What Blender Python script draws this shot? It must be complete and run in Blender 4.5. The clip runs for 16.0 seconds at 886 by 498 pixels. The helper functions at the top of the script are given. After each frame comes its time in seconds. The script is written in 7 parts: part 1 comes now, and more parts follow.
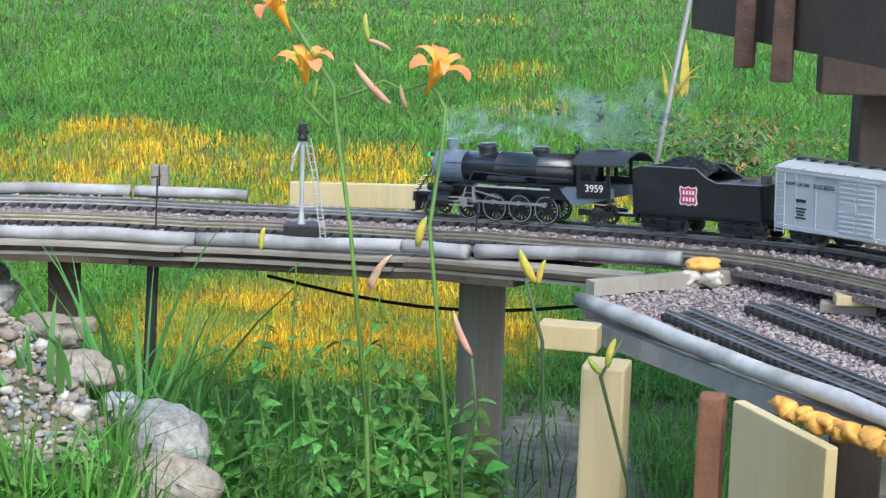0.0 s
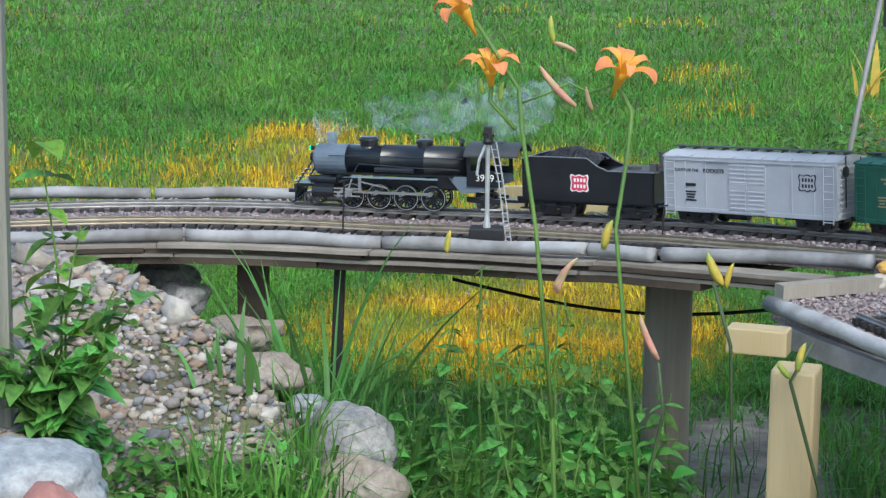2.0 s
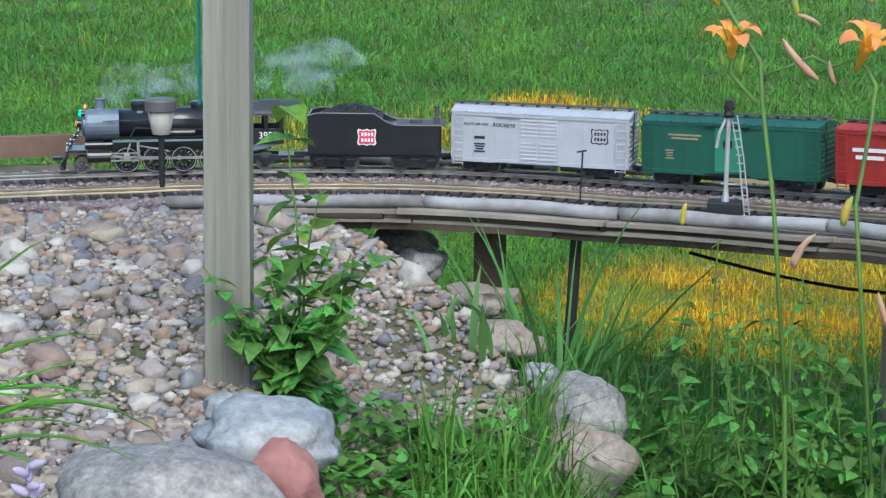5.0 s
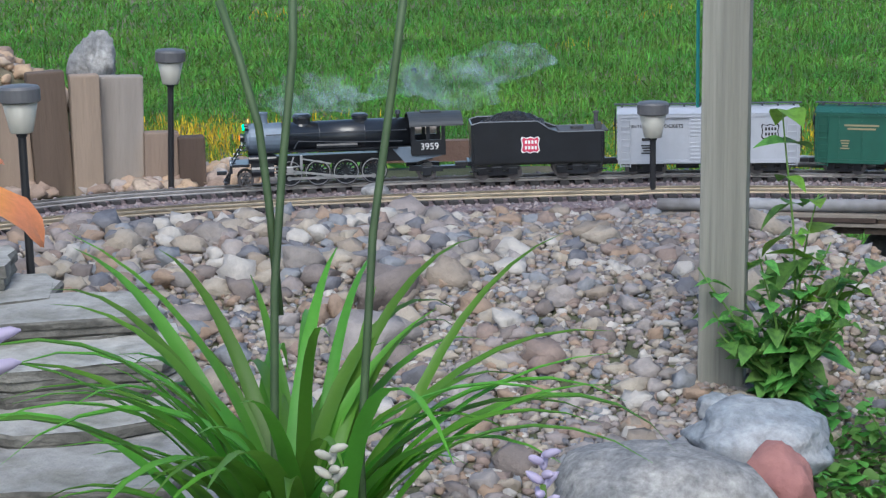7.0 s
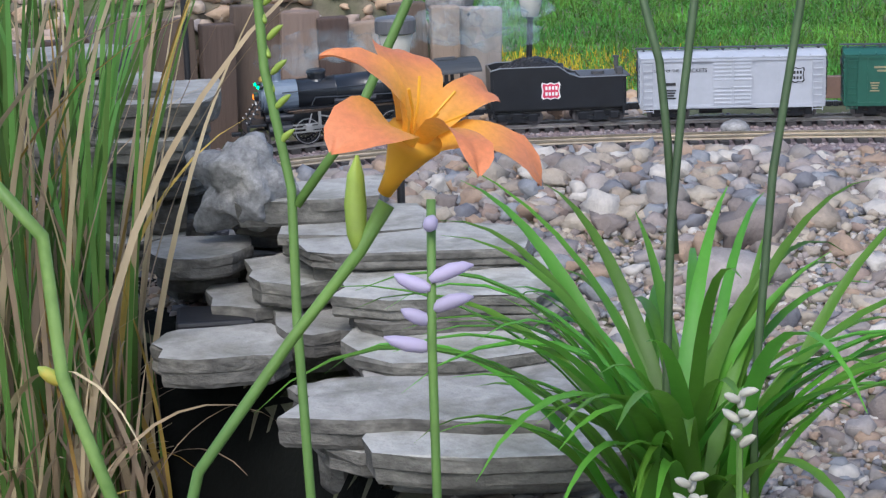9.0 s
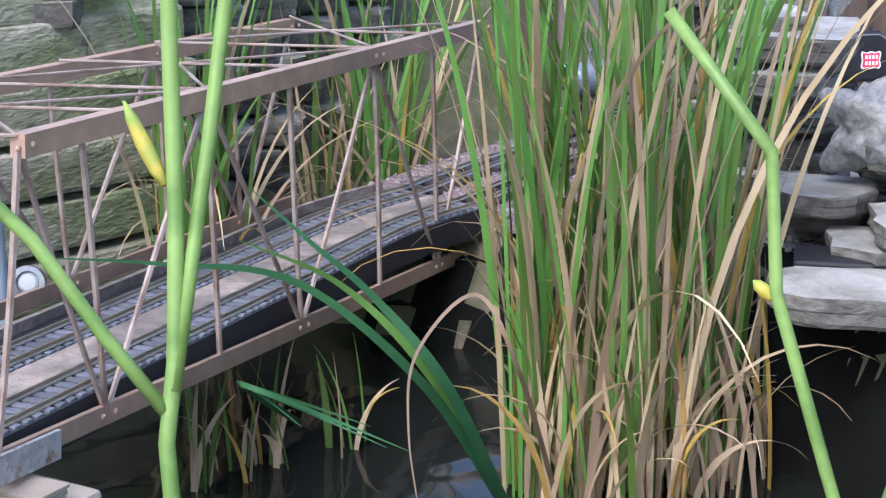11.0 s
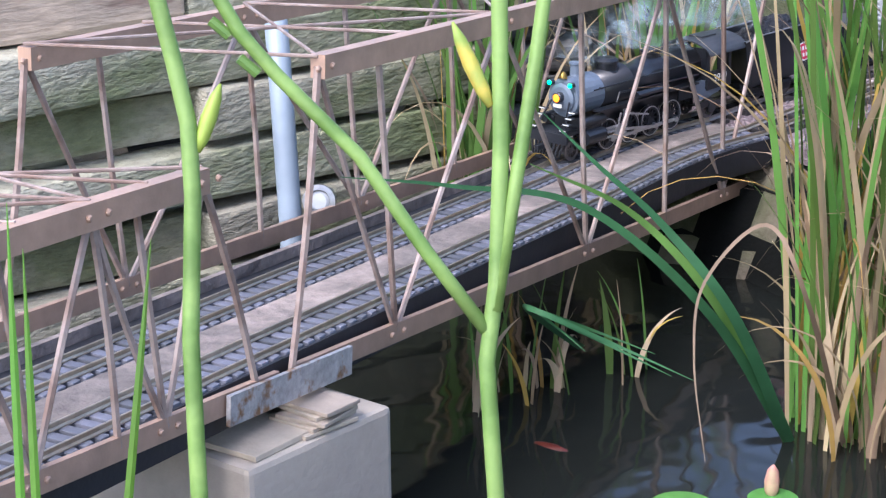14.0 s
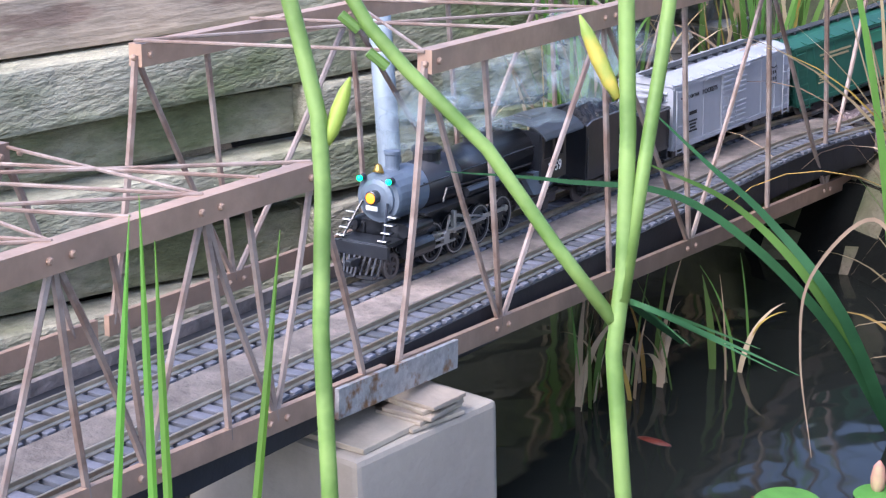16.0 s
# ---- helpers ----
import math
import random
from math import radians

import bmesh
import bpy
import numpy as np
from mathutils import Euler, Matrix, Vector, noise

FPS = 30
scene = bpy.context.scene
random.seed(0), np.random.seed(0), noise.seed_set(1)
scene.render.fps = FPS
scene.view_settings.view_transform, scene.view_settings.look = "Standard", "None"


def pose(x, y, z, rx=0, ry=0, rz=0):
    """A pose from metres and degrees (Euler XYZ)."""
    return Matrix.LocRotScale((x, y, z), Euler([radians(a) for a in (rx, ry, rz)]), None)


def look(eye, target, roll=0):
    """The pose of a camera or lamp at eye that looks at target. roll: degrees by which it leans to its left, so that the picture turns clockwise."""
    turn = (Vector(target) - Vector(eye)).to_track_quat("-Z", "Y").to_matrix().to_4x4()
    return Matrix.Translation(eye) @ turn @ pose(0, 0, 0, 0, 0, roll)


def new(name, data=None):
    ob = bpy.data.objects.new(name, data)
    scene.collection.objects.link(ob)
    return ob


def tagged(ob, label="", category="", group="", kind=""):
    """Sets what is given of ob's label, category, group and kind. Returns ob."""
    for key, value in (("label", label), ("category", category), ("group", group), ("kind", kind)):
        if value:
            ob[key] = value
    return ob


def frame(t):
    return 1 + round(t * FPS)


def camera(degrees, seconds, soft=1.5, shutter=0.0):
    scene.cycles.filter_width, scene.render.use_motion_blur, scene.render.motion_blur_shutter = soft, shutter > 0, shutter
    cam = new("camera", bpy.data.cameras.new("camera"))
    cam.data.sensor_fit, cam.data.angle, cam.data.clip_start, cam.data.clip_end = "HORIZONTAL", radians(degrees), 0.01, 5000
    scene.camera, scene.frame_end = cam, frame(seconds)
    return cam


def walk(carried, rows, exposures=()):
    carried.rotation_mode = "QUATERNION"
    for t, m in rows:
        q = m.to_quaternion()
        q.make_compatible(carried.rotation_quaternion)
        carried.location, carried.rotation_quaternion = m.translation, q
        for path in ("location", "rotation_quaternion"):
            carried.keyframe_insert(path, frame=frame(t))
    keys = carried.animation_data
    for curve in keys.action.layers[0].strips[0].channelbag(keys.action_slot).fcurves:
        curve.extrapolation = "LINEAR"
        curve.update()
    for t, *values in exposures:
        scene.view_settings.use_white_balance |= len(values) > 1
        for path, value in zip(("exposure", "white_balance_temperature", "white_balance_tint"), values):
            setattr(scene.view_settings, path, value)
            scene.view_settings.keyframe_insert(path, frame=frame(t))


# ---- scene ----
cam = camera(26, 16.0, soft=1.3)
PATH = [
    (0, pose(0.0665, 0.0902, 1.3046, 79.022, -1.624, 0.315)),
    (0.5, pose(0.0661, 0.0911, 1.3042, 79.193, -1.590, 0.835)),
    (1, pose(0.0657, 0.0899, 1.3046, 79.351, -1.439, 2.410)),
    (1.5, pose(0.0655, 0.0932, 1.3034, 79.167, -1.118, 4.387)),
    (2, pose(0.0647, 0.0973, 1.3022, 79.036, -0.514, 5.715)),
    (2.5, pose(0.0647, 0.0982, 1.3014, 78.904, -0.635, 7.066)),
    (3, pose(0.0640, 0.0986, 1.3017, 78.617, -0.597, 8.607)),
    (3.2, pose(0.0596, 0.0989, 1.3014, 78.535, -0.606, 9.106)),
    (5.3, pose(0.0769, 0.0880, 1.2996, 77.931, -0.578, 15.263)),
    (5.5, pose(0.0710, 0.0878, 1.2995, 77.879, -0.459, 17.510)),
    (6, pose(0.0946, 0.0699, 1.2988, 78.080, 0.410, 22.112)),
    (6.5, pose(0.0830, 0.0602, 1.3003, 78.254, 0.927, 23.904)),
    (7, pose(0.0522, 0.0489, 1.3013, 78.336, 1.147, 27.024)),
    (7.5, pose(0.0281, 0.0285, 1.3057, 78.050, 2.223, 30.415)),
    (8, pose(0.0000, 0.0216, 1.3077, 76.712, 2.807, 32.046)),
    (8.2, pose(-0.0052, 0.0213, 1.3087, 76.495, 2.788, 32.606)),
    (10.3, pose(-0.0696, -0.0019, 1.2950, 76.033, -0.382, 47.282)),
    (10.5, pose(-0.0729, -0.0095, 1.2949, 75.553, -0.304, 49.278)),
    (10.7, pose(-0.0760, -0.0181, 1.2951, 75.252, -0.291, 51.579)),
    (11, pose(-0.0840, -0.0376, 1.2956, 74.920, -0.272, 54.439)),
    (11.5, pose(-0.0860, -0.0595, 1.2928, 73.877, -0.321, 58.904)),
    (12, pose(-0.0964, -0.0625, 1.2893, 73.441, 0.071, 61.150)),
    (12.5, pose(-0.0948, -0.0676, 1.2897, 73.111, 0.477, 62.467)),
    (13, pose(-0.0962, -0.0612, 1.2906, 72.871, 0.481, 62.675)),
    (13.5, pose(-0.0978, -0.0594, 1.2921, 72.781, 0.538, 62.621)),
    (14, pose(-0.0968, -0.0609, 1.2943, 72.749, 0.468, 62.548)),
    (14.5, pose(-0.0968, -0.0661, 1.2958, 72.752, 0.408, 62.486)),
    (15, pose(-0.0964, -0.0715, 1.2959, 72.771, 0.548, 63.055)),
    (15.5, pose(-0.0964, -0.0783, 1.2964, 72.693, 0.794, 64.205)),
    (16, pose(-0.0966, -0.0813, 1.2948, 72.680, 1.249, 65.141)),
]
EXPOSURES = [(0, 1.17, 6050, 3), (1.5, 0.9, 6050, 2), (3.2, 0.75, 6050, 2), (5.3, 0.72, 5900, 4), (6.0, 0.5, 5900, 5), (8.2, 0.55, 5950, 9), (10.3, 1.08, 5850, 14), (11, 1.42, 5800, 16), (12.5, 1.6, 5830, 18), (16, 1.6, 5900, 21)]
walk(cam, PATH, EXPOSURES)

# ---- world and light ----
world = bpy.data.worlds.new("sky")
scene.world = world
world.use_nodes = True
wn = world.node_tree
sky = wn.nodes.new("ShaderNodeTexSky")
sky.sky_type, sky.sun_disc = "NISHITA", False
sky.sun_elevation, sky.sun_rotation = radians(50), radians(157)
sky.altitude, sky.dust_density = 200, 3.0
wn.nodes["Background"].inputs["Strength"].default_value = 0.15
wn.links.new(sky.outputs["Color"], wn.nodes["Background"].inputs["Color"])
sun = new("sun", bpy.data.lights.new("sun", "SUN"))
sun.data.energy, sun.data.angle, sun.data.color = 1.3, radians(30), (1.0, 0.96, 0.9)
sun.matrix_world = look((0, 0, 10), (-2.5, 6.0, 2.0))

# ---- materials ----
MATS = {}


def mat(name, color, rough=0.7, metal=0.0, var=0.25, scale=8.0, bump=0.15, bscale=60.0, stretch=(1, 1, 1),
        second=None, mix_scale=3.0, mix_lo=0.45, mix_hi=0.62, rand=0.0, emit=0.0, alpha=1.0, trans=0.0, spec=None, coat=0.0, island=False):
    """A procedural surface: base colour, a second colour in patches, grain, relief, and a change from object to object."""
    if name in MATS:
        return MATS[name]
    m = bpy.data.materials.new(name)
    m.use_nodes = True
    nt = m.node_tree
    b = nt.nodes["Principled BSDF"]

    def nd(kind, **kw):
        n = nt.nodes.new("ShaderNode" + kind)
        for k, v in kw.items():
            n.inputs[k].default_value = v
        return n
    co = nt.nodes.new("ShaderNodeTexCoord")
    mp = nt.nodes.new("ShaderNodeMapping")
    mp.inputs["Scale"].default_value = stretch
    nt.links.new(co.outputs["Object"], mp.inputs["Vector"])
    big = nd("TexNoise", Scale=mix_scale, Detail=4.0, Roughness=0.6)
    fine = nd("TexNoise", Scale=scale, Detail=6.0, Roughness=0.65)
    tiny = nd("TexNoise", Scale=bscale, Detail=3.0, Roughness=0.6)
    for n in (big, fine, tiny):
        nt.links.new(mp.outputs["Vector"], n.inputs["Vector"])
    col = nt.nodes.new("ShaderNodeMix")
    col.data_type = "RGBA"
    col.inputs["A"].default_value = (*color, 1)
    col.inputs["B"].default_value = (*(second or [c * 0.75 for c in color]), 1)
    rp = nd("MapRange", **{"From Min": mix_lo, "From Max": mix_hi})
    nt.links.new(big.outputs["Fac"], rp.inputs["Value"])
    nt.links.new(rp.outputs["Result"], col.inputs["Factor"])
    hs = nt.nodes.new("ShaderNodeHueSaturation")
    nt.links.new(col.outputs["Result"], hs.inputs["Color"])
    vr = nd("MapRange", **{"From Min": 0.25, "From Max": 0.75, "To Min": 1 - var, "To Max": 1 + var})
    nt.links.new(fine.outputs["Fac"], vr.inputs["Value"])
    last = vr.outputs["Result"]
    if rand:
        src = nt.nodes.new("ShaderNodeNewGeometry").outputs["Random Per Island"] if island else nt.nodes.new("ShaderNodeObjectInfo").outputs["Random"]
        rr = nd("MapRange", **{"To Min": 1 - rand, "To Max": 1 + rand})
        nt.links.new(src, rr.inputs["Value"])
        mu = nt.nodes.new("ShaderNodeMath")
        mu.operation = "MULTIPLY"
        nt.links.new(last, mu.inputs[0])
        nt.links.new(rr.outputs["Result"], mu.inputs[1])
        last = mu.outputs[0]
        hr = nd("MapRange", **{"To Min": 0.5 - rand * 0.05, "To Max": 0.5 + rand * 0.05})
        nt.links.new(src, hr.inputs["Value"])
        nt.links.new(hr.outputs["Result"], hs.inputs["Hue"])
    nt.links.new(last, hs.inputs["Value"])
    nt.links.new(hs.outputs["Color"], b.inputs["Base Color"])
    b.inputs["Roughness"].default_value, b.inputs["Metallic"].default_value = rough, metal
    if spec is not None:
        b.inputs["Specular IOR Level"].default_value = spec
    if coat:
        b.inputs["Coat Weight"].default_value = coat
    if trans:
        b.inputs["Subsurface Weight"].default_value = 0.0
        tr = nt.nodes.new("ShaderNodeBsdfTranslucent")
        mx = nt.nodes.new("ShaderNodeMixShader")
        mx.inputs[0].default_value = trans
        nt.links.new(hs.outputs["Color"], tr.inputs["Color"])
        nt.links.new(b.outputs[0], mx.inputs[1])
        nt.links.new(tr.outputs[0], mx.inputs[2])
        nt.links.new(mx.outputs[0], nt.nodes["Material Output"].inputs["Surface"])
    if emit:
        b.inputs["Emission Color"].default_value = (*color, 1)
        b.inputs["Emission Strength"].default_value = emit
    if alpha < 1:
        b.inputs["Alpha"].default_value = alpha
    if bump:
        bp = nd("Bump", Strength=bump, Distance=0.01)
        nt.links.new(tiny.outputs["Fac"], bp.inputs["Height"])
        nt.links.new(bp.outputs["Normal"], b.inputs["Normal"])
    MATS[name] = m
    return m


# ---- mesh helpers ----
def part(name, bm, material, parent=None, label="", smooth=False):
    """Links a bmesh as one mesh object, under its thing if one is given."""
    me = bpy.data.meshes.new(name)
    bmesh.ops.recalc_face_normals(bm, faces=bm.faces)
    bm.to_mesh(me)
    bm.free()
    for p in me.polygons:
        p.use_smooth = smooth
    me.materials.append(material)
    ob = new(name, me)
    ob.parent = parent
    if label:
        tagged(ob, label)
    return ob


def raw(name, verts, faces, material, parent=None, smooth=False):
    me = bpy.data.meshes.new(name)
    me.from_pydata(verts, [], faces)
    me.materials.append(material)
    if smooth:
        me.polygons.foreach_set("use_smooth", [True] * len(me.polygons))
    ob = new(name, me)
    ob.parent = parent
    return ob


def box(bm, c, s, rz=0.0, bevel=0.0, m=None):
    """A box with centre c and full sizes s, with softened edges if wanted."""
    t = (m or Matrix()) @ Matrix.Translation(c) @ Matrix.Rotation(rz, 4, "Z") @ Matrix.Diagonal((*s, 1))
    r = bmesh.ops.create_cube(bm, size=1, matrix=t)
    if bevel:
        es = list({e for v in r["verts"] for e in v.link_edges})
        bmesh.ops.bevel(bm, geom=es, offset=bevel, segments=2, affect="EDGES", profile=0.6)
    return r


def rod(bm, a, b, r, r2=None, n=10, caps=True):
    """A round bar from a to b."""
    a, b = Vector(a), Vector(b)
    d = b - a
    q = d.to_track_quat("Z", "Y").to_matrix().to_4x4()
    bmesh.ops.create_cone(bm, cap_ends=caps, segments=n, radius1=r, radius2=r if r2 is None else r2, depth=d.length,
                          matrix=Matrix.Translation((a + b) / 2) @ q)


def bar(bm, a, b, w, h, up=(0, 0, 1)):
    """A flat bar from a to b, w wide across and h high."""
    a, b = Vector(a), Vector(b)
    d = (b - a).normalized()
    side = d.cross(Vector(up)).normalized()
    top = side.cross(d)
    m = Matrix((side, d, top)).transposed().to_4x4()
    m.translation = (a + b) / 2
    bmesh.ops.create_cube(bm, size=1, matrix=m @ Matrix.Diagonal((w, (b - a).length, h, 1)))


def lathe(bm, prof, n=20, m=None, loop=False):
    """A turned form: prof gives (radius, height) from bottom to top, about z; loop closes the profile into a ring."""
    m = m or Matrix()
    rings = [[bm.verts.new(m @ Vector((r * math.cos(2 * math.pi * k / n), r * math.sin(2 * math.pi * k / n), z))) for k in range(n)] for r, z in prof]
    for a, b in zip(rings, rings[1:] + ([rings[0]] if loop else [])):
        for k in range(n):
            bm.faces.new((a[k], a[(k + 1) % n], b[(k + 1) % n], b[k]))
    if not loop:
        for ring in (rings[0], rings[-1]):
            bm.faces.new(ring)


def tube(bm, pts, rad, n=8):
    """A round, bent stem through pts; rad is one radius or one for each point."""
    pts = [Vector(p) for p in pts]
    rings = []
    for i, p in enumerate(pts):
        d = (pts[min(i + 1, len(pts) - 1)] - pts[max(i - 1, 0)]).normalized()
        u = d.cross(Vector((0.3, 0.9, 0.2))).normalized()
        v = d.cross(u)
        r = rad[i] if isinstance(rad, (list, tuple)) else rad
        rings.append([bm.verts.new(p + r * (math.cos(2 * math.pi * k / n) * u + math.sin(2 * math.pi * k / n) * v)) for k in range(n)])
    for a, b in zip(rings, rings[1:]):
        for k in range(n):
            bm.faces.new((a[k], a[(k + 1) % n], b[(k + 1) % n], b[k]))
    bm.faces.new(rings[0])
    bm.faces.new(rings[-1])


def rock(bm, c, s, seed, sub=3, rough=0.25, rz=0.0, flat=0.0):
    """A rounded, uneven stone."""
    made = bmesh.ops.create_icosphere(bm, subdivisions=sub, radius=1)["verts"]
    rot = Matrix.Rotation(rz, 3, "Z")
    for v in made:
        p = v.co.normalized()
        k = 1 + rough * noise.noise(p * 1.3 + Vector((seed * 3.1, seed, 7))) + 0.35 * rough * noise.noise(p * 4 + Vector((seed, 2, seed)))
        q = p * k
        if flat:
            q.z = max(-flat, min(flat, q.z))
        v.co = rot @ Vector((q.x * s[0], q.y * s[1], q.z * s[2])) + Vector(c)


def empty(name, m=None, **tags):
    ob = new(name)
    ob.empty_display_size = 0.05
    if m is not None:
        ob.matrix_world = m
    return tagged(ob, **tags)


def text_mesh(body, size):
    cu = bpy.data.curves.new("lettering", "FONT")
    cu.body, cu.size, cu.extrude = body, size, 0.0004
    cu.align_x, cu.align_y = "CENTER", "CENTER"
    ob = new("lettering", cu)
    bpy.context.view_layer.update()
    me = bpy.data.meshes.new_from_object(ob.evaluated_get(bpy.context.evaluated_depsgraph_get()))
    bpy.data.objects.remove(ob)
    return me


def writing(name, body, size, material, parent, m, sx=1.0):
    me = text_mesh(body, size)
    me.materials.clear()
    me.materials.append(material)
    ob = new(name, me)
    ob.parent = parent
    ob.matrix_basis = m @ Matrix.Diagonal((sx, 1, 1, 1))
    return ob


def sm(a, b, x):
    t = np.clip((x - a) / (b - a), 0, 1)
    return t * t * (3 - 2 * t)

# ---- the railway's line ----
KNOTS = [(2.713, 0.687), (2.25, 1.15), (1.75, 1.75), (1.38, 2.4), (1.094, 3.007), (0.80, 3.469), (0.587, 3.704), (0.341, 3.90), (0.106, 4.049), (-0.4, 4.222), (-0.9, 4.25), (-1.36, 4.12), (-1.8, 3.9),
         (-2.3, 3.56), (-2.7, 3.15), (-2.95, 2.72), (-3.04, 2.35), (-3.02, 2.0), (-2.92, 1.708), (-2.763, 1.469), (-2.324, 0.80), (-1.9, 0.154), (-1.5, -0.455)]


def spline(pts, step=0.01):
    p = np.array(pts, float)
    p = np.vstack([2 * p[0] - p[1], p, 2 * p[-1] - p[-2]])
    out = []
    for i in range(1, len(p) - 2):
        a, b, c, d = p[i - 1:i + 3]
        n = max(2, int(np.linalg.norm(c - b) / step))
        for k in range(n):
            t = k / n
            out.append(0.5 * (2 * b + (c - a) * t + (2 * a - 5 * b + 4 * c - d) * t * t + (3 * b - a - 3 * c + d) * t ** 3))
    return np.array(out + [p[-2]])


LINE = spline(KNOTS)
for _ in range(60):
    LINE[1:-1] = (LINE[:-2] + 2 * LINE[1:-1] + LINE[2:]) / 4
ARC = np.concatenate([[0], np.cumsum(np.linalg.norm(np.diff(LINE, axis=0), axis=1))])


def on_line(s, off=0.0):
    """Place, heading and rail height at arc length s; off: metres to the inner side of the loop."""
    x, y = np.interp(s, ARC, LINE[:, 0]), np.interp(s, ARC, LINE[:, 1])
    x2, y2 = np.interp(s + 0.02, ARC, LINE[:, 0]), np.interp(s + 0.02, ARC, LINE[:, 1])
    x1, y1 = np.interp(s - 0.02, ARC, LINE[:, 0]), np.interp(s - 0.02, ARC, LINE[:, 1])
    d = np.array([x2 - x1, y2 - y1])
    d /= np.linalg.norm(d)
    return np.array([x - d[1] * off, y + d[0] * off]), d, rail_z(y, x)


def rail_z(y, x):
    """Height of the rail tops: a gentle climb to the yard, a slight fall to the far end of the bridge."""
    if x < -1.5:
        return float(np.interp(y, (-0.6, 1.65, 2.0, 2.4, 2.9, 3.4), (0.586, 0.453, 0.457, 0.51, 0.565, 0.585)))
    return float(np.interp(x, (-0.4, 0.106, 0.341, 0.587, 0.80, 1.094), (0.587, 0.608, 0.626, 0.648, 0.673, 0.69)))


def gap(s):
    """Distance between the two tracks."""
    return float(np.interp(s, (7.2, 8.4), (0.21, 0.14)))



# ---- ground ----
def height(x, y):
    """Height of the ground: lawn, gravel mound, hill behind the fence, pond basin."""
    x, y = np.asarray(x, float), np.asarray(y, float)
    az, r = np.degrees(np.arctan2(-x, y)), np.hypot(x, y)
    lawn = 0.03 * np.sin(x * 0.5) * np.sin(y * 0.4) * sm(5, 9, r) + 0.0 * r
    top = 0.40 + 0.155 * sm(2.3, 3.75, r) + 0.035 * sm(24, 30, az) * (1 - sm(36, 42, az)) * sm(3.3, 3.62, r) * (1 - sm(3.72, 3.95, r))
    low = 0.16 + 0.38 * sm(2.6, 3.8, r)
    top = low + (top - low) * sm(12.5, 17.5, az)
    mound = top * sm(5.6, 10.5, az - 10 * np.maximum(r - 3.4, 0) - 3 * np.minimum(r - 3.4, 0)) * (1 - sm(4.6, 5.4, r)) * sm(0.6, 1.2, r)
    hill = 0.3 * sm(34, 40, az) * sm(4.45, 4.6, r + 0.02 * np.clip(az - 36, 0, 30)) * (1 - sm(5.2, 6.5, r))
    z = lawn + np.where(az > -20, mound, 0) + hill
    # pond
    px, py = x + 2.08, y - 0.82
    basin = 1 - sm(0.86, 1.05, np.hypot(px / 0.95, py / 1.22))
    z = z * (1 - basin) + basin * -0.25
    # the bank behind the timber wall
    back = sm(0.95, 1.2, (-(x + 2.494) * 0.87 + (y - 1.209) * -0.49)) * sm(2.2, 1.6, y) * sm(-3.5, -2.5, y)
    z = np.maximum(z, back * 0.74)
    # a shallow cutting where the line comes off the bridge
    cut = LINE[(LINE[:, 1] < 3.0) & (LINE[:, 1] > 0.9) & (LINE[:, 0] < -2.2)][::6]
    flat = np.atleast_1d(z).ravel()
    fx, fy = np.atleast_1d(x).ravel(), np.atleast_1d(y).ravel()
    k = np.where((fx > -3.7) & (fx < -2.2) & (fy > 0.8) & (fy < 3.1))[0]
    if len(k):
        dist = np.hypot(fx[k, None] - cut[None, :, 0], fy[k, None] - cut[None, :, 1])
        j = dist.argmin(1)
        bed_z = np.interp(cut[j, 1], (1.8, 2.0, 2.4, 2.9, 3.4), (0.14, 0.457, 0.51, 0.565, 0.585)) - 0.06
        flat = flat.copy()
        flat[k] = np.minimum(flat[k], bed_z + 1.2 * np.maximum(dist.min(1) - 0.3, 0))
        z = flat.reshape(np.shape(z))
    return z


def hz(x, y):
    return float(np.ravel(height(x, y))[0])


# ground sheet, fine near by and coarse to the horizon
xs = np.concatenate([-np.geomspace(600, 4.6, 30), np.linspace(-4.5, 3.0, 190), np.geomspace(3.1, 600, 30)])
ys = np.concatenate([-np.geomspace(300, 1.1, 16), np.linspace(-1.0, 6.0, 180), np.geomspace(6.1, 900, 36)])
GX, GY = np.meshgrid(xs, ys)
GZ = height(GX, GY)
nx = len(xs)
gv = np.column_stack([GX.ravel(), GY.ravel(), GZ.ravel()]).tolist()
gf = [(j * nx + i, j * nx + i + 1, (j + 1) * nx + i + 1, (j + 1) * nx + i) for j in range(len(ys) - 1) for i in range(nx - 1)]
soil = mat("soil_and_turf", (0.075, 0.085, 0.04), 0.95, var=0.35, scale=14, second=(0.19, 0.155, 0.115), mix_scale=2.2, bump=0.6, bscale=90)
ground = raw("ground", gv, gf, soil, smooth=True)
# added black sheet over the pond basin: the hollow's darkness painted as colour
LX, LY = np.meshgrid(np.linspace(-3.4, -0.95, 70), np.linspace(-0.7, 2.5, 80))
lin = np.hypot((LX + 2.08) / 0.95, (LY - 0.82) / 1.22)
lv = np.column_stack([LX.ravel(), LY.ravel(), (height(LX, LY) + 0.004).ravel()]).tolist()
lf = [(j * 70 + i, j * 70 + i + 1, j * 70 + i + 71, j * 70 + i + 70) for j in range(79) for i in range(69) if lin[j, i] < 1.3 and LX[j, i] < -1.9 and LY[j, i] > 0.9 or lin[j, i] < 1.03]
liner = raw("pond_liner", lv, lf, mat("hollow_black", (0.007, 0.008, 0.007), 0.85, var=0.4, scale=12, bump=0.3, spec=0.1), smooth=True)
tagged(liner, "black sheet over the pond basin that stands for its dark hollow", "pond liner", kind="structure")
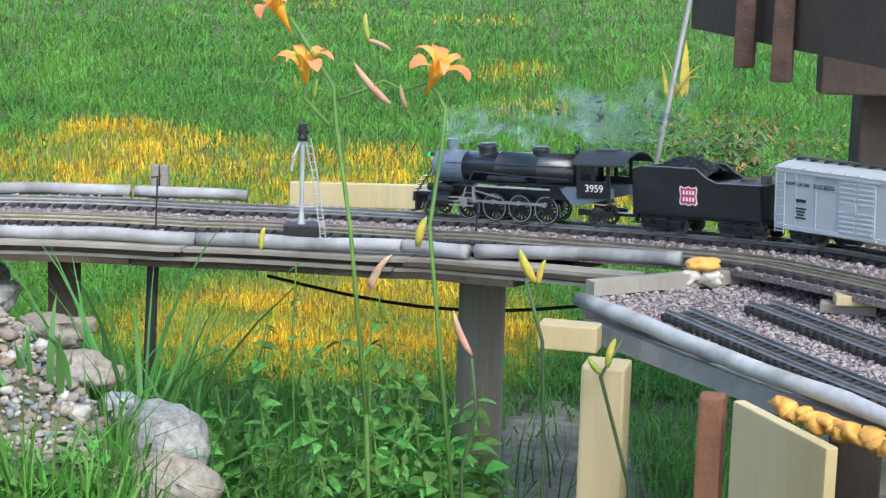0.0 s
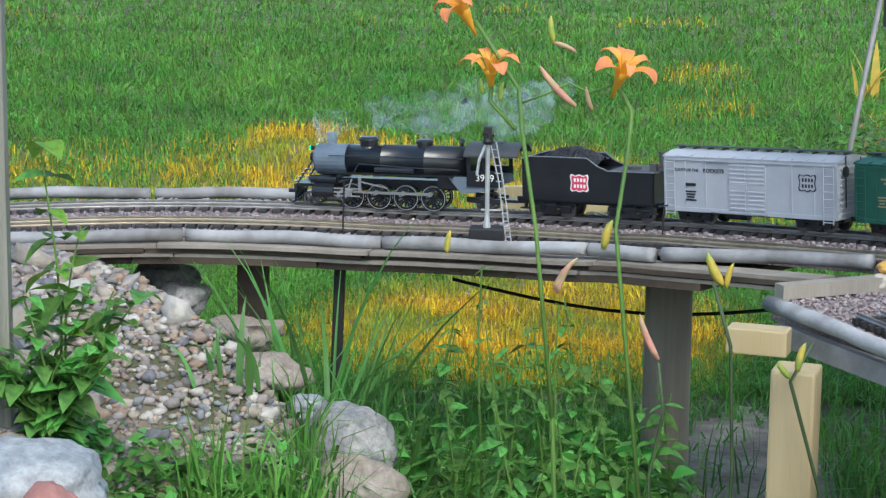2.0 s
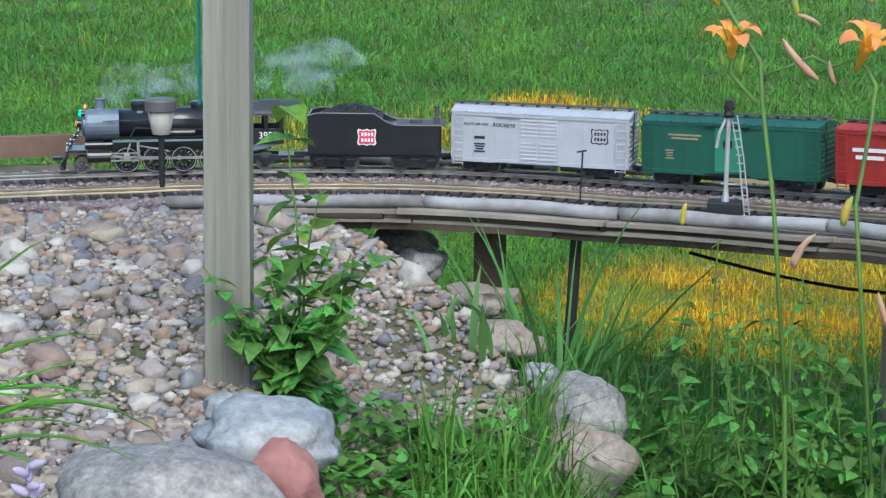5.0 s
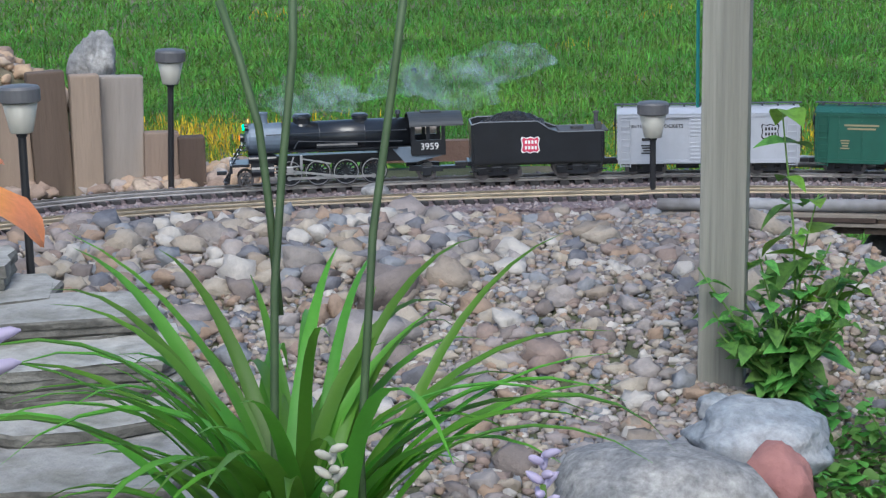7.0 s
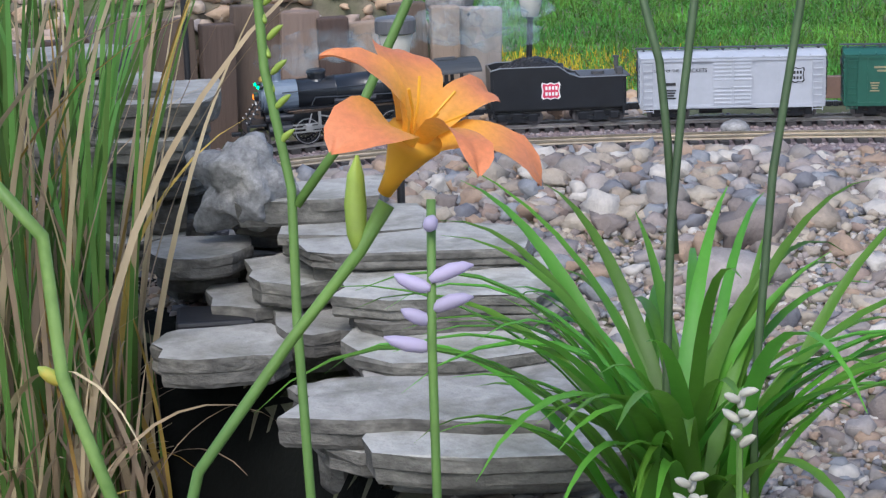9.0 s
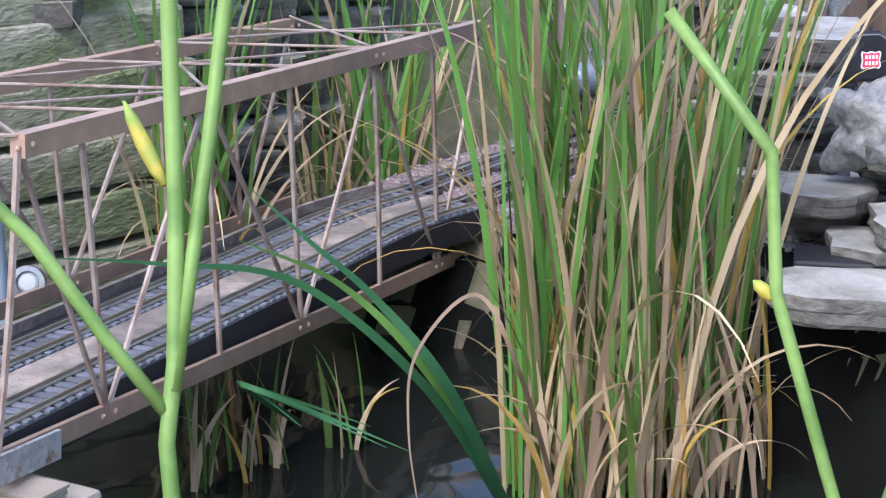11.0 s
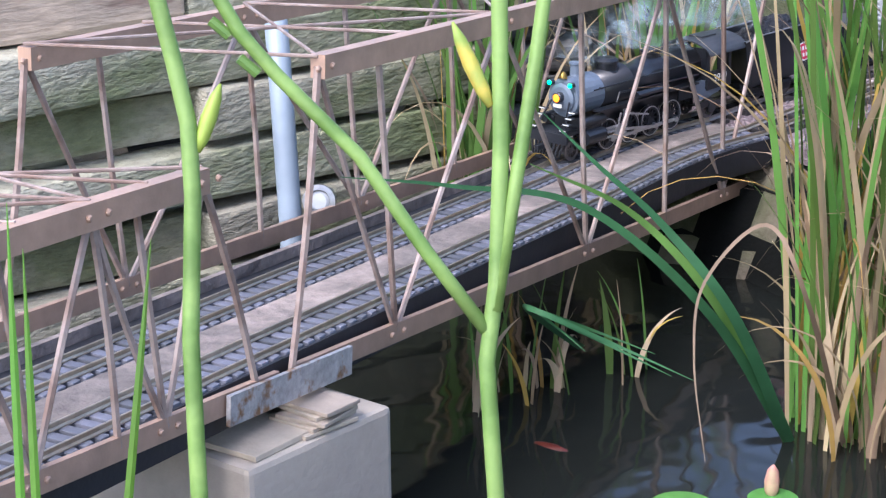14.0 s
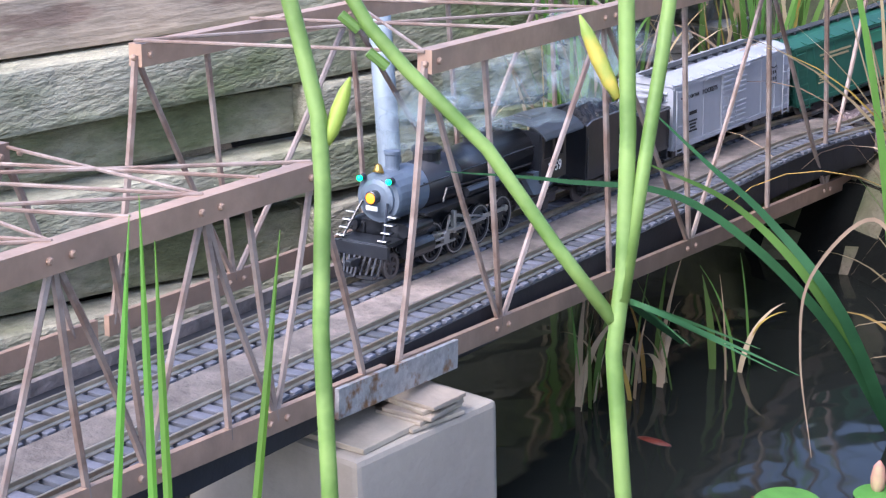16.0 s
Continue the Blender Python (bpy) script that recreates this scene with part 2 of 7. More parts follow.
tagged(ground, "uneven garden ground with lawn, soil and a gravel mound", "ground", kind="structure")

# ---- tracks ----
brass = mat("brass_rail", (0.50, 0.43, 0.32), 0.38, 0.8, var=0.3, scale=30, bump=0.05)
steel = mat("dull_rail", (0.42, 0.40, 0.38), 0.42, 0.85, var=0.3, scale=30, bump=0.05)
tie_mat = mat("black_plastic_tie", (0.035, 0.032, 0.032), 0.75, var=0.3, scale=40, rand=0.3, bump=0.2)
tie_grey = mat("weathered_grey_tie", (0.125, 0.135, 0.16), 0.75, var=0.3, scale=40, rand=0.35, bump=0.2)


def box_mesh(name, s, material):
    bm = bmesh.new()
    box(bm, (0, 0, 0), s, bevel=min(s) * 0.12)
    me = bpy.data.meshes.new(name)
    bm.to_mesh(me)
    bm.free()
    me.materials.append(material)
    return me


TIE = box_mesh("tie", (0.02, 0.088, 0.013), tie_mat)
TIE_FINE = box_mesh("tie", (0.0125, 0.07, 0.012), tie_mat)
TIE_GREY = box_mesh("tie", (0.0145, 0.07, 0.012), tie_grey)


def track(place, s0, s1, label, rail_material, tie_mesh, rail_h=0.0085, pitch=0.0335):
    """A track with two rails and its ties; place(s) gives the point, heading and rail-top height."""
    root = empty("railway_track", label=label, category="track")
    for side in (-1, 1):
        bm = bmesh.new()
        n = max(4, int((s1 - s0) / 0.04))
        prev = None
        for k in range(n + 1):
            p, d, z = place(s0 + (s1 - s0) * k / n)
            u = np.array([-d[1], d[0]])
            ring = []
            for w, h in ((-0.0035, -rail_h), (-0.0035, -rail_h + 0.0015), (-0.001, -0.005), (-0.0016, -0.003), (-0.0016, 0), (0.0016, 0), (0.0016, -0.003), (0.001, -0.005), (0.0035, -rail_h + 0.0015), (0.0035, -rail_h)):
                q = p + u * (side * 0.0235 + w)
                ring.append(bm.verts.new((q[0], q[1], z + h)))
            if prev:
                for a in range(len(ring)):
                    b = (a + 1) % len(ring)
                    bm.faces.new((prev[a], prev[b], ring[b], ring[a]))
            prev = ring
        part("rail", bm, rail_material, root)
    s = s0 + 0.01
    while s < s1:
        p, d, z = place(s)
        o = new("tie", tie_mesh)
        o.parent = root
        o.matrix_basis = Matrix.Translation((p[0], p[1], z - rail_h - 0.0065)) @ Matrix.Rotation(math.atan2(d[1], d[0]) + random.uniform(-0.03, 0.03), 4, "Z")
        s += pitch
    return root


S_END = ARC[-1]
S_BRIDGE = float(ARC[np.argmin(np.hypot(LINE[:, 0] + 3.02, LINE[:, 1] - 2.0))])
track(lambda s: on_line(s), 1.2, S_BRIDGE, "outer garden-railway track with dark ties in pinkish ballast", steel, TIE)
track(lambda s: on_line(s, gap(s)), 1.2, S_BRIDGE, "inner garden-railway track with brass rails and dark ties", brass, TIE)
track(lambda s: on_line(s), S_BRIDGE + 0.002, S_END, "outer track with grey ties on the bridge deck", brass, TIE_GREY, pitch=0.0245)
track(lambda s: on_line(s, gap(s)), S_BRIDGE + 0.002, S_END, "inner track with grey ties on the bridge deck", brass, TIE_GREY, pitch=0.0245)

# ---- train ----
black = mat("satin_black_paint", (0.012, 0.014, 0.018), 0.32, var=0.3, scale=25, bump=0.05, second=(0.024, 0.028, 0.035), coat=0.35)
smoke_grey = mat("graphite_paint", (0.15, 0.19, 0.24), 0.45, 0.2, var=0.2, scale=25, bump=0.05)
rodsteel = mat("bright_steel", (0.55, 0.55, 0.55), 0.35, 0.8, var=0.2, scale=40, bump=0.05)
white_paint = mat("white_lettering", (0.8, 0.8, 0.78), 0.6, var=0.1, bump=0)
coal = mat("coal", (0.012, 0.012, 0.014), 0.4, var=0.4, scale=60, bump=0.8, bscale=160)
silver = mat("silver_grey_car_paint", (0.40, 0.42, 0.46), 0.45, var=0.1, scale=20, second=(0.42, 0.44, 0.49), bump=0.04)
green = mat("dark_green_car_paint", (0.016, 0.095, 0.065), 0.45, var=0.15, scale=20, bump=0.04)
light_green = mat("faded_green_door_paint", (0.035, 0.21, 0.12), 0.5, var=0.12, scale=20, bump=0.04)
red = mat("red_car_paint", (0.32, 0.03, 0.025), 0.45, var=0.15, scale=20, bump=0.04)
badge_red = mat("badge_red", (0.62, 0.05, 0.11), 0.5, var=0.08, bump=0)
dark_ink = mat("dark_lettering", (0.02, 0.02, 0.02), 0.6, var=0.1, bump=0)
roof_grey = mat("dark_roof_walk", (0.05, 0.055, 0.06), 0.6, var=0.2, bump=0.1)
glow_green = mat("green_marker_glow", (0.0, 0.85, 0.25), 0.4, emit=1.7, bump=0)
glow_amber = mat("amber_headlamp_glow", (1.0, 0.24, 0.01), 0.4, emit=1.0, bump=0)
UP = Matrix.Rotation(radians(90), 4, "X")


def wheel_mesh(r, spokes, name):
    """Tyre, rim and spokes, standing in the xz plane."""
    bm = bmesh.new()
    m = Matrix.Rotation(radians(90), 4, "X")
    lathe(bm, [(r * 0.8, -0.004), (r * 1.08, -0.004), (r * 1.08, -0.0028), (r, -0.0025), (r, 0.004), (r * 0.82, 0.004), (r * 0.8, 0.002)], 24, m, True)
    lathe(bm, [(r * 0.24, -0.003), (r * 0.24, 0.005), (r * 0.1, 0.0055)], 12, m)
    for k in range(spokes):
        a = 2 * math.pi * k / spokes
        bar(bm, (r * 0.2 * math.cos(a), 0, r * 0.2 * math.sin(a)), (r * 0.84 * math.cos(a), 0, r * 0.84 * math.sin(a)), 0.003, 0.003, up=(0, 1, 0))
    if spokes > 8:
        box(bm, (0, 0, -r * 0.62), (r * 0.9, 0.005, r * 0.3))
    return bm


def badge(parent, x, z, w, h, y, col, ink, side):
    """A shield-shaped emblem without lettering."""
    bm = bmesh.new()
    top = [(-0.5, 0.36), (-0.44, 0.5), (-0.2, 0.42), (0, 0.5), (0.2, 0.42), (0.44, 0.5), (0.5, 0.36), (0.44, 0), (0.5, -0.36), (0.4, -0.5), (0.2, -0.44), (0, -0.52), (-0.2, -0.44), (-0.4, -0.5), (-0.5, -0.36), (-0.44, 0)]
    for k, (s, dy) in enumerate(((1.0, 0.0), (0.86, 0.0006))):
        vs = [bm.verts.new((x + px * w * s, y + side * dy, z + pz * h * s)) for px, pz in top]
        f = bm.faces.new(vs)
        f.material_index = k
    for row in (0.17, -0.17):
        for c in range(4):
            vs = [bm.verts.new((x + w * (-0.28 + c * 0.17 + a), y + side * 0.0012, z + h * (row + b))) for a, b in ((-0.055, -0.1), (0.055, -0.1), (0.055, 0.1), (-0.055, 0.1))]
            f = bm.faces.new(vs)
            f.material_index = 0
    ob = part("emblem", bm, col, parent, "shield emblem")
    ob.data.materials.append(ink)
    return ob


def truck(parent, x, r=0.0165, span=0.062, material=None):
    """A two-axle bogie with side frames and turning wheels."""
    material = material or black
    bm = bmesh.new()
    for sd in (-1, 1):
        y = sd * 0.034
        bar(bm, (x - span / 2 - 0.012, y, r + 0.006), (x + span / 2 + 0.012, y, r + 0.006), 0.006, 0.008)
        bar(bm, (x - span * 0.3, y, r * 0.7), (x + span * 0.3, y, r * 0.7), 0.006, 0.008)
        for sx in (-1, 1):
            box(bm, (x + sx * span / 2, y, r), (0.017, 0.008, 0.016), bevel=0.002)
            bar(bm, (x + sx * span * 0.3, y, r * 0.7), (x + sx * span / 2, y, r + 0.006), 0.006, 0.006)
        box(bm, (x, y, r), (0.02, 0.007, 0.022), bevel=0.003)
    box(bm, (x, 0, r + 0.006), (0.022, 0.07, 0.012))
    b = part("bogie", bm, material, parent)
    out = []
    for sx in (-1, 1):
        bm = bmesh.new()
        for sd in (-1, 1):
            lathe(bm, [(r * 0.2, -0.003), (r * 1.12, -0.003), (r * 1.12, -0.002), (r, -0.0018), (r, 0.003), (r * 0.75, 0.003), (r * 0.7, 0.001), (r * 0.2, 0.002)], 18,
                  Matrix.Translation((0, sd * 0.0245, 0)) @ Matrix.Rotation(radians(90 * sd), 4, "X"))
        rod(bm, (0, -0.026, 0), (0, 0.026, 0), 0.003)
        w = part("wheelset", bm, rodsteel_dark, parent, "steel wheel pair", smooth=False)
        w.location = (x + sx * span / 2, 0, r)
        out.append((w, r))
    return out


rodsteel_dark = mat("worn_steel_wheel", (0.16, 0.15, 0.15), 0.4, 0.7, var=0.3, scale=40, bump=0.05)
SPIN = []      # (wheel object, radius)
RODS = []      # side rods that swing with the drivers


def make_loco():
    """A 2-8-2 steam locomotive; it faces +x, its centre over x = 0, rail top at z = 0."""
    root = empty("steam_locomotive", label="black model steam locomotive with graphite smokebox, smoking as it runs", category="model locomotive")
    X = Matrix.Rotation(radians(90), 4, "Y")

    def along(prof, x0, zc, n=24):
        bm = bmesh.new()
        lathe(bm, prof, n, Matrix.Translation((x0, 0, zc)) @ X)
        return bm
    zc = 0.104
    part("boiler", along([(0.036, 0), (0.0365, 0.10), (0.0375, 0.101), (0.0375, 0.103), (0.0365, 0.104), (0.035, 0.20), (0.036, 0.201), (0.036, 0.203), (0.0345, 0.204), (0.0335, 0.285)], -0.12, zc), black, root, smooth=True)
    part("smokebox", along([(0.0345, 0), (0.0345, 0.068), (0.033, 0.073), (0.026, 0.0735), (0.026, 0.077), (0.02, 0.080), (0.008, 0.082), (0.0, 0.083)], 0.165, zc), smoke_grey, root, "graphite-grey smokebox with a round door", smooth=False)
    bm = bmesh.new()
    lathe(bm, [(0.012, 0), (0.010, 0.006), (0.0098, 0.022), (0.0115, 0.0235), (0.0115, 0.027), (0.008, 0.027)], 16, Matrix.Translation((0.205, 0, zc + 0.031)))
    part("chimney", bm, smoke_grey, root, smooth=False)
    for name, x, r, h in (("sand_dome", 0.119, 0.0195, 0.021), ("steam_dome", -0.01, 0.0175, 0.018)):
        bm = bmesh.new()
        lathe(bm, [(r * 1.15, -0.006), (r, 0), (r, h * 0.55), (r * 1.12, h * 0.6), (r * 1.1, h * 0.8), (r * 0.85, h), (0.0, h * 1.05)], 20, Matrix.Translation((x, 0, zc + 0.031)))
        part(name, bm, black, root)
    bm = bmesh.new()
    lathe(bm, [(0.004, 0), (0.004, 0.008), (0.007, 0.009), (0.005, 0.017), (0.0, 0.018)], 10, Matrix.Translation((-0.095, 0, zc + 0.036)))
    part("whistle", bm, black, root)
    bm = bmesh.new()
    lathe(bm, [(0.007, 0), (0.0065, 0.003), (0.004, 0.009), (0.0, 0.011)], 10, Matrix.Translation((0.238, 0, zc + 0.036)))
    bar(bm, (0.238, -0.008, zc + 0.036), (0.238, 0.008, zc + 0.036), 0.003, 0.003)
    part("bell", bm, mat("gold_bell", (0.5, 0.33, 0.09), 0.35, 0.9, bump=0), root, "brass bell")
    # cab
    bm = bmesh.new()
    for sd in (-1, 1):
        y = sd * 0.047
        box(bm, (-0.158, y, 0.077), (0.076, 0.003, 0.034))
        box(bm, (-0.158, y, 0.129), (0.076, 0.003, 0.006))
        for x in (-0.124, -0.157, -0.191):
            box(bm, (x, y, 0.11), (0.008, 0.003, 0.036))
    box(bm, (-0.12, 0, 0.1), (0.003, 0.092, 0.075))
    part("cab", bm, black, root)
    bm = bmesh.new()
    n = 12
    prev = None
    for k in range(n + 1):
        a = math.pi * (0.12 + 0.76 * k / n)
        y, z = -0.062 * math.cos(a), 0.112 + 0.036 * math.sin(a)
        ring = [bm.verts.new((x, y, z + dz)) for x, dz in ((-0.235, 0), (-0.115, 0), (-0.115, 0.003), (-0.235, 0.003))]
        if prev:
            for i in range(4):
                bm.faces.new((prev[i], prev[(i + 1) % 4], ring[(i + 1) % 4], ring[i]))
        prev = ring
    box(bm, (-0.168, 0, 0.1515), (0.045, 0.03, 0.003))
    part("cab_roof", bm, mat("dark_grey_roof", (0.045, 0.05, 0.055), 0.5, var=0.2, bump=0.05), root, "dark grey arched roof with a hatch")
    # running boards, frame, firebox
    bm = bmesh.new()
    for sd in (-1, 1):
        box(bm, (0.055, sd * 0.043, 0.08), (0.29, 0.018, 0.003))
        box(bm, (-0.1, sd * 0.034, 0.066), (0.1, 0.004, 0.03))
    box(bm, (0.03, 0, 0.055), (0.4, 0.03, 0.02))
    part("running_board", bm, black, root)
    bm = bmesh.new()
    for sd in (-1, 1):
        vs = [bm.verts.new((x, sd * 0.045, z)) for x, z in ((-0.105, 0.045), (-0.13, 0.045), (-0.195, 0.06), (-0.195, 0.079), (-0.075, 0.079))]
        bm.faces.new(vs)
        vs2 = [bm.verts.new((v.co.x, sd * 0.030, v.co.z)) for v in vs]
        bm.faces.new(vs2)
        for i in range(5):
            bm.faces.new((vs[i], vs[(i + 1) % 5], vs2[(i + 1) % 5], vs2[i]))
    part("firebox", bm, smoke_grey, root, "slate-grey firebox side")
    # pipes and handrails
    bm = bmesh.new()
    for sd in (-1, 1):
        tube(bm, [(0.2, sd * 0.038, zc + 0.012), (0.05, sd * 0.041, zc + 0.014), (-0.11, sd * 0.042, zc + 0.014)], 0.0012, 6)
        tube(bm, [(0.14, sd * 0.04, 0.083), (0.13, sd * 0.039, 0.1), (0.02, sd * 0.039, 0.095), (-0.1, sd * 0.041, 0.093)], 0.0018, 6)
        rod(bm, (0.0, sd * 0.045, 0.088), (0.09, sd * 0.045, 0.088), 0.007)
        for x in (0.18, 0.1, 0.02, -0.06):
            rod(bm, (x, sd * 0.034, zc + 0.013), (x, sd * 0.041, zc + 0.013), 0.001, n=5)
    part("piping", bm, black, root)
    # front end: pilot deck, steps, cowcatcher, headlamp
    bm = bmesh.new()
    box(bm, (0.258, 0, 0.05), (0.04, 0.078, 0.006), bevel=0.001)
    box(bm, (0.279, 0, 0.043), (0.006, 0.086, 0.018), bevel=0.001)
    for k in range(9):
        y = -0.034 + 0.0085 * k
        bar(bm, (0.281, y, 0.034), (0.297 - abs(y) * 0.35, y * 0.85, 0.009), 0.003, 0.003, up=(0, 1, 0))
    box(bm, (0.292, 0, 0.01), (0.008, 0.06, 0.004))
    for sd in (-1, 1):
        rod(bm, (0.246, sd * 0.02, 0.1), (0.276, sd * 0.033, 0.053), 0.0018, n=6)
        for k in range(4):
            box(bm, (0.25 + 0.008 * k, sd * 0.033, 0.084 - 0.009 * k), (0.01, 0.014, 0.0015))
    box(bm, (0.3, 0, 0.03), (0.022, 0.01, 0.009), bevel=0.002)
    part("pilot", bm, black, root, "black pilot with stepped ladder and slatted cowcatcher")
    bm = bmesh.new()
    for sd in (-1, 1):
        for k in range(4):
            box(bm, (0.256 + 0.008 * k, sd * 0.033, 0.0851 - 0.009 * k), (0.002, 0.013, 0.0015))
    part("step_edge", bm, white_paint, root, "pale step edges")
    bm = bmesh.new()
    lathe(bm, [(0.008, -0.012), (0.0095, -0.01), (0.0095, 0.004), (0.008, 0.005)], 14, Matrix.Translation((0.252, 0, zc + 0.003)) @ X)
    part("headlamp", bm, black, root)
    bm = bmesh.new()
    lathe(bm, [(0.0072, 0), (0.004, 0.0015), (0.0, 0.002)], 12, Matrix.Translation((0.2575, 0, zc + 0.003)) @ X)
    part("headlamp_lens", bm, glow_amber, root, "glowing amber headlamp lens")
    for sd in (-1, 1):
        bm = bmesh.new()
        lathe(bm, [(0.004, -0.005), (0.005, -0.004), (0.005, 0.003), (0.003, 0.005)], 10, Matrix.Translation((0.243, sd * 0.023, zc + 0.026)) @ X)
        part("marker_lamp", bm, black, root)
        bm = bmesh.new()
        bmesh.ops.create_icosphere(bm, subdivisions=2, radius=0.0042, matrix=Matrix.Translation((0.248, sd * 0.023, zc + 0.026)))
        part("marker_lens", bm, glow_green, root, "glowing green marker light")
    # cylinders
    bm = bmesh.new()
    for sd in (-1, 1):
        rod(bm, (0.185, sd * 0.043, 0.038), (0.235, sd * 0.043, 0.038), 0.014, n=16)
        rod(bm, (0.18, sd * 0.041, 0.064), (0.24, sd * 0.041, 0.064), 0.009, n=14)
        box(bm, (0.21, sd * 0.036, 0.052), (0.046, 0.02, 0.03), bevel=0.003)
    box(bm, (0.21, 0, 0.055), (0.04, 0.07, 0.03))
    part("cylinder_block", bm, black, root)
    bm = bmesh.new()
    for sd in (-1, 1):
        for z in (0.046, 0.03):
            bar(bm, (0.185, sd * 0.05, z), (0.125, sd * 0.05, z), 0.003, 0.003)
        box(bm, (0.15, sd * 0.05, 0.038), (0.014, 0.006, 0.014), bevel=0.001)
        rod(bm, (0.186, sd * 0.05, 0.038), (0.15, sd * 0.05, 0.038), 0.002, n=6)
        box(bm, (0.125, sd * 0.048, 0.055), (0.006, 0.006, 0.032), bevel=0.001)
        bar(bm, (0.125, sd * 0.05, 0.063), (0.06, sd * 0.05, 0.05), 0.002, 0.003)
        bar(bm, (0.15, sd * 0.052, 0.045), (0.142, sd * 0.052, 0.068), 0.002, 0.003)
    part("valve_gear", bm, rodsteel, root, "bright steel crosshead and valve gear")
    # drivers
    r = 0.0275
    xs4 = (0.150, 0.0876, 0.0252, -0.0372)
    for x in xs4:
        for sd in (-1, 1):
            w = part("driving_wheel", wheel_mesh(r, 14, "w"), black, root)
            w.location = (x, sd * 0.0245, r)
            SPIN.append((w, r))
            t = bmesh.new()
            lathe(t, [(r * 0.93, 0.0045), (r * 1.0, 0.0045), (r * 1.0, 0.0052), (r * 0.93, 0.0052)], 28, Matrix.Rotation(radians(90), 4, "X"), True)
            lathe(t, [(r * 0.93, -0.0052), (r * 1.0, -0.0052), (r * 1.0, -0.0045), (r * 0.93, -0.0045)], 28, Matrix.Rotation(radians(90), 4, "X"), True)
            part("tyre", t, rodsteel, w, "polished steel tyre")
    for sd in (-1, 1):
        bm = bmesh.new()
        bar(bm, (xs4[0], 0, 0), (xs4[3], 0, 0), 0.0035, 0.0055)
        for x in xs4:
            lathe(bm, [(0.0052, -0.003), (0.0052, 0.003), (0.003, 0.004)], 12, Matrix.Translation((x, 0, 0)) @ Matrix.Rotation(radians(90), 4, "X"))
        RODS.append((part("side_rod", bm, rodsteel, root, "bright steel side rod"), sd * 0.0335, r, 0))
        bm = bmesh.new()
        bar(bm, (0.0, 0, 0), (0.145, 0, 0.0), 0.003, 0.0048)
        RODS.append((part("main_rod", bm, rodsteel, root, "bright steel main rod"), sd * 0.0385, r, 1))
    for x, rr in ((0.248, 0.0165), (-0.155, 0.019)):
        bm = bmesh.new()
        for sd in (-1, 1):
            lathe(bm, [(rr * 0.75, -0.003), (rr * 1.1, -0.003), (rr * 1.1, -0.002), (rr, -0.0018), (rr, 0.003), (rr * 0.78, 0.003)], 20, Matrix.Translation((0, sd * 0.0245, 0)) @ Matrix.Rotation(radians(90 * sd), 4, "X"), True)
            for k in range(8):
                a = math.pi * k / 4
                bar(bm, (0, sd * 0.0245, 0), (rr * 0.8 * math.cos(a), sd * 0.0245, rr * 0.8 * math.sin(a)), 0.003, 0.003, up=(0, 1, 0))
        rod(bm, (0, -0.026, 0), (0, 0.026, 0), 0.003)
        w = part("truck_wheelset", bm, rodsteel_dark, root, "bright-rimmed steel wheel pair")
        w.location = (x, 0, rr)
        SPIN.append((w, rr))
    bm = bmesh.new()
    for sd in (-1, 1):
        bar(bm, (-0.115, sd * 0.032, 0.03), (-0.19, sd * 0.032, 0.026), 0.005, 0.012)
        box(bm, (-0.155, sd * 0.033, 0.022), (0.02, 0.008, 0.02), bevel=0.002)
    bar(bm, (-0.19, 0, 0.025), (-0.245, 0, 0.025), 0.02, 0.006)
    part("trailing_truck", bm, black, root)
    # a cab number on both sides, and a plain plate on the smokebox door
    for sd in (-1, 1):
        writing("number", "3959", 0.021, white_paint, root, Matrix.Translation((-0.16, sd * 0.0492, 0.079)) @ Matrix.Rotation(radians(180 if sd > 0 else 0), 4, "Z") @ UP)
    bm = bmesh.new()
    box(bm, (0.2535, 0, zc - 0.011), (0.002, 0.018, 0.006))
    part("plate", bm, white_paint, root, "small pale plate")
    return root


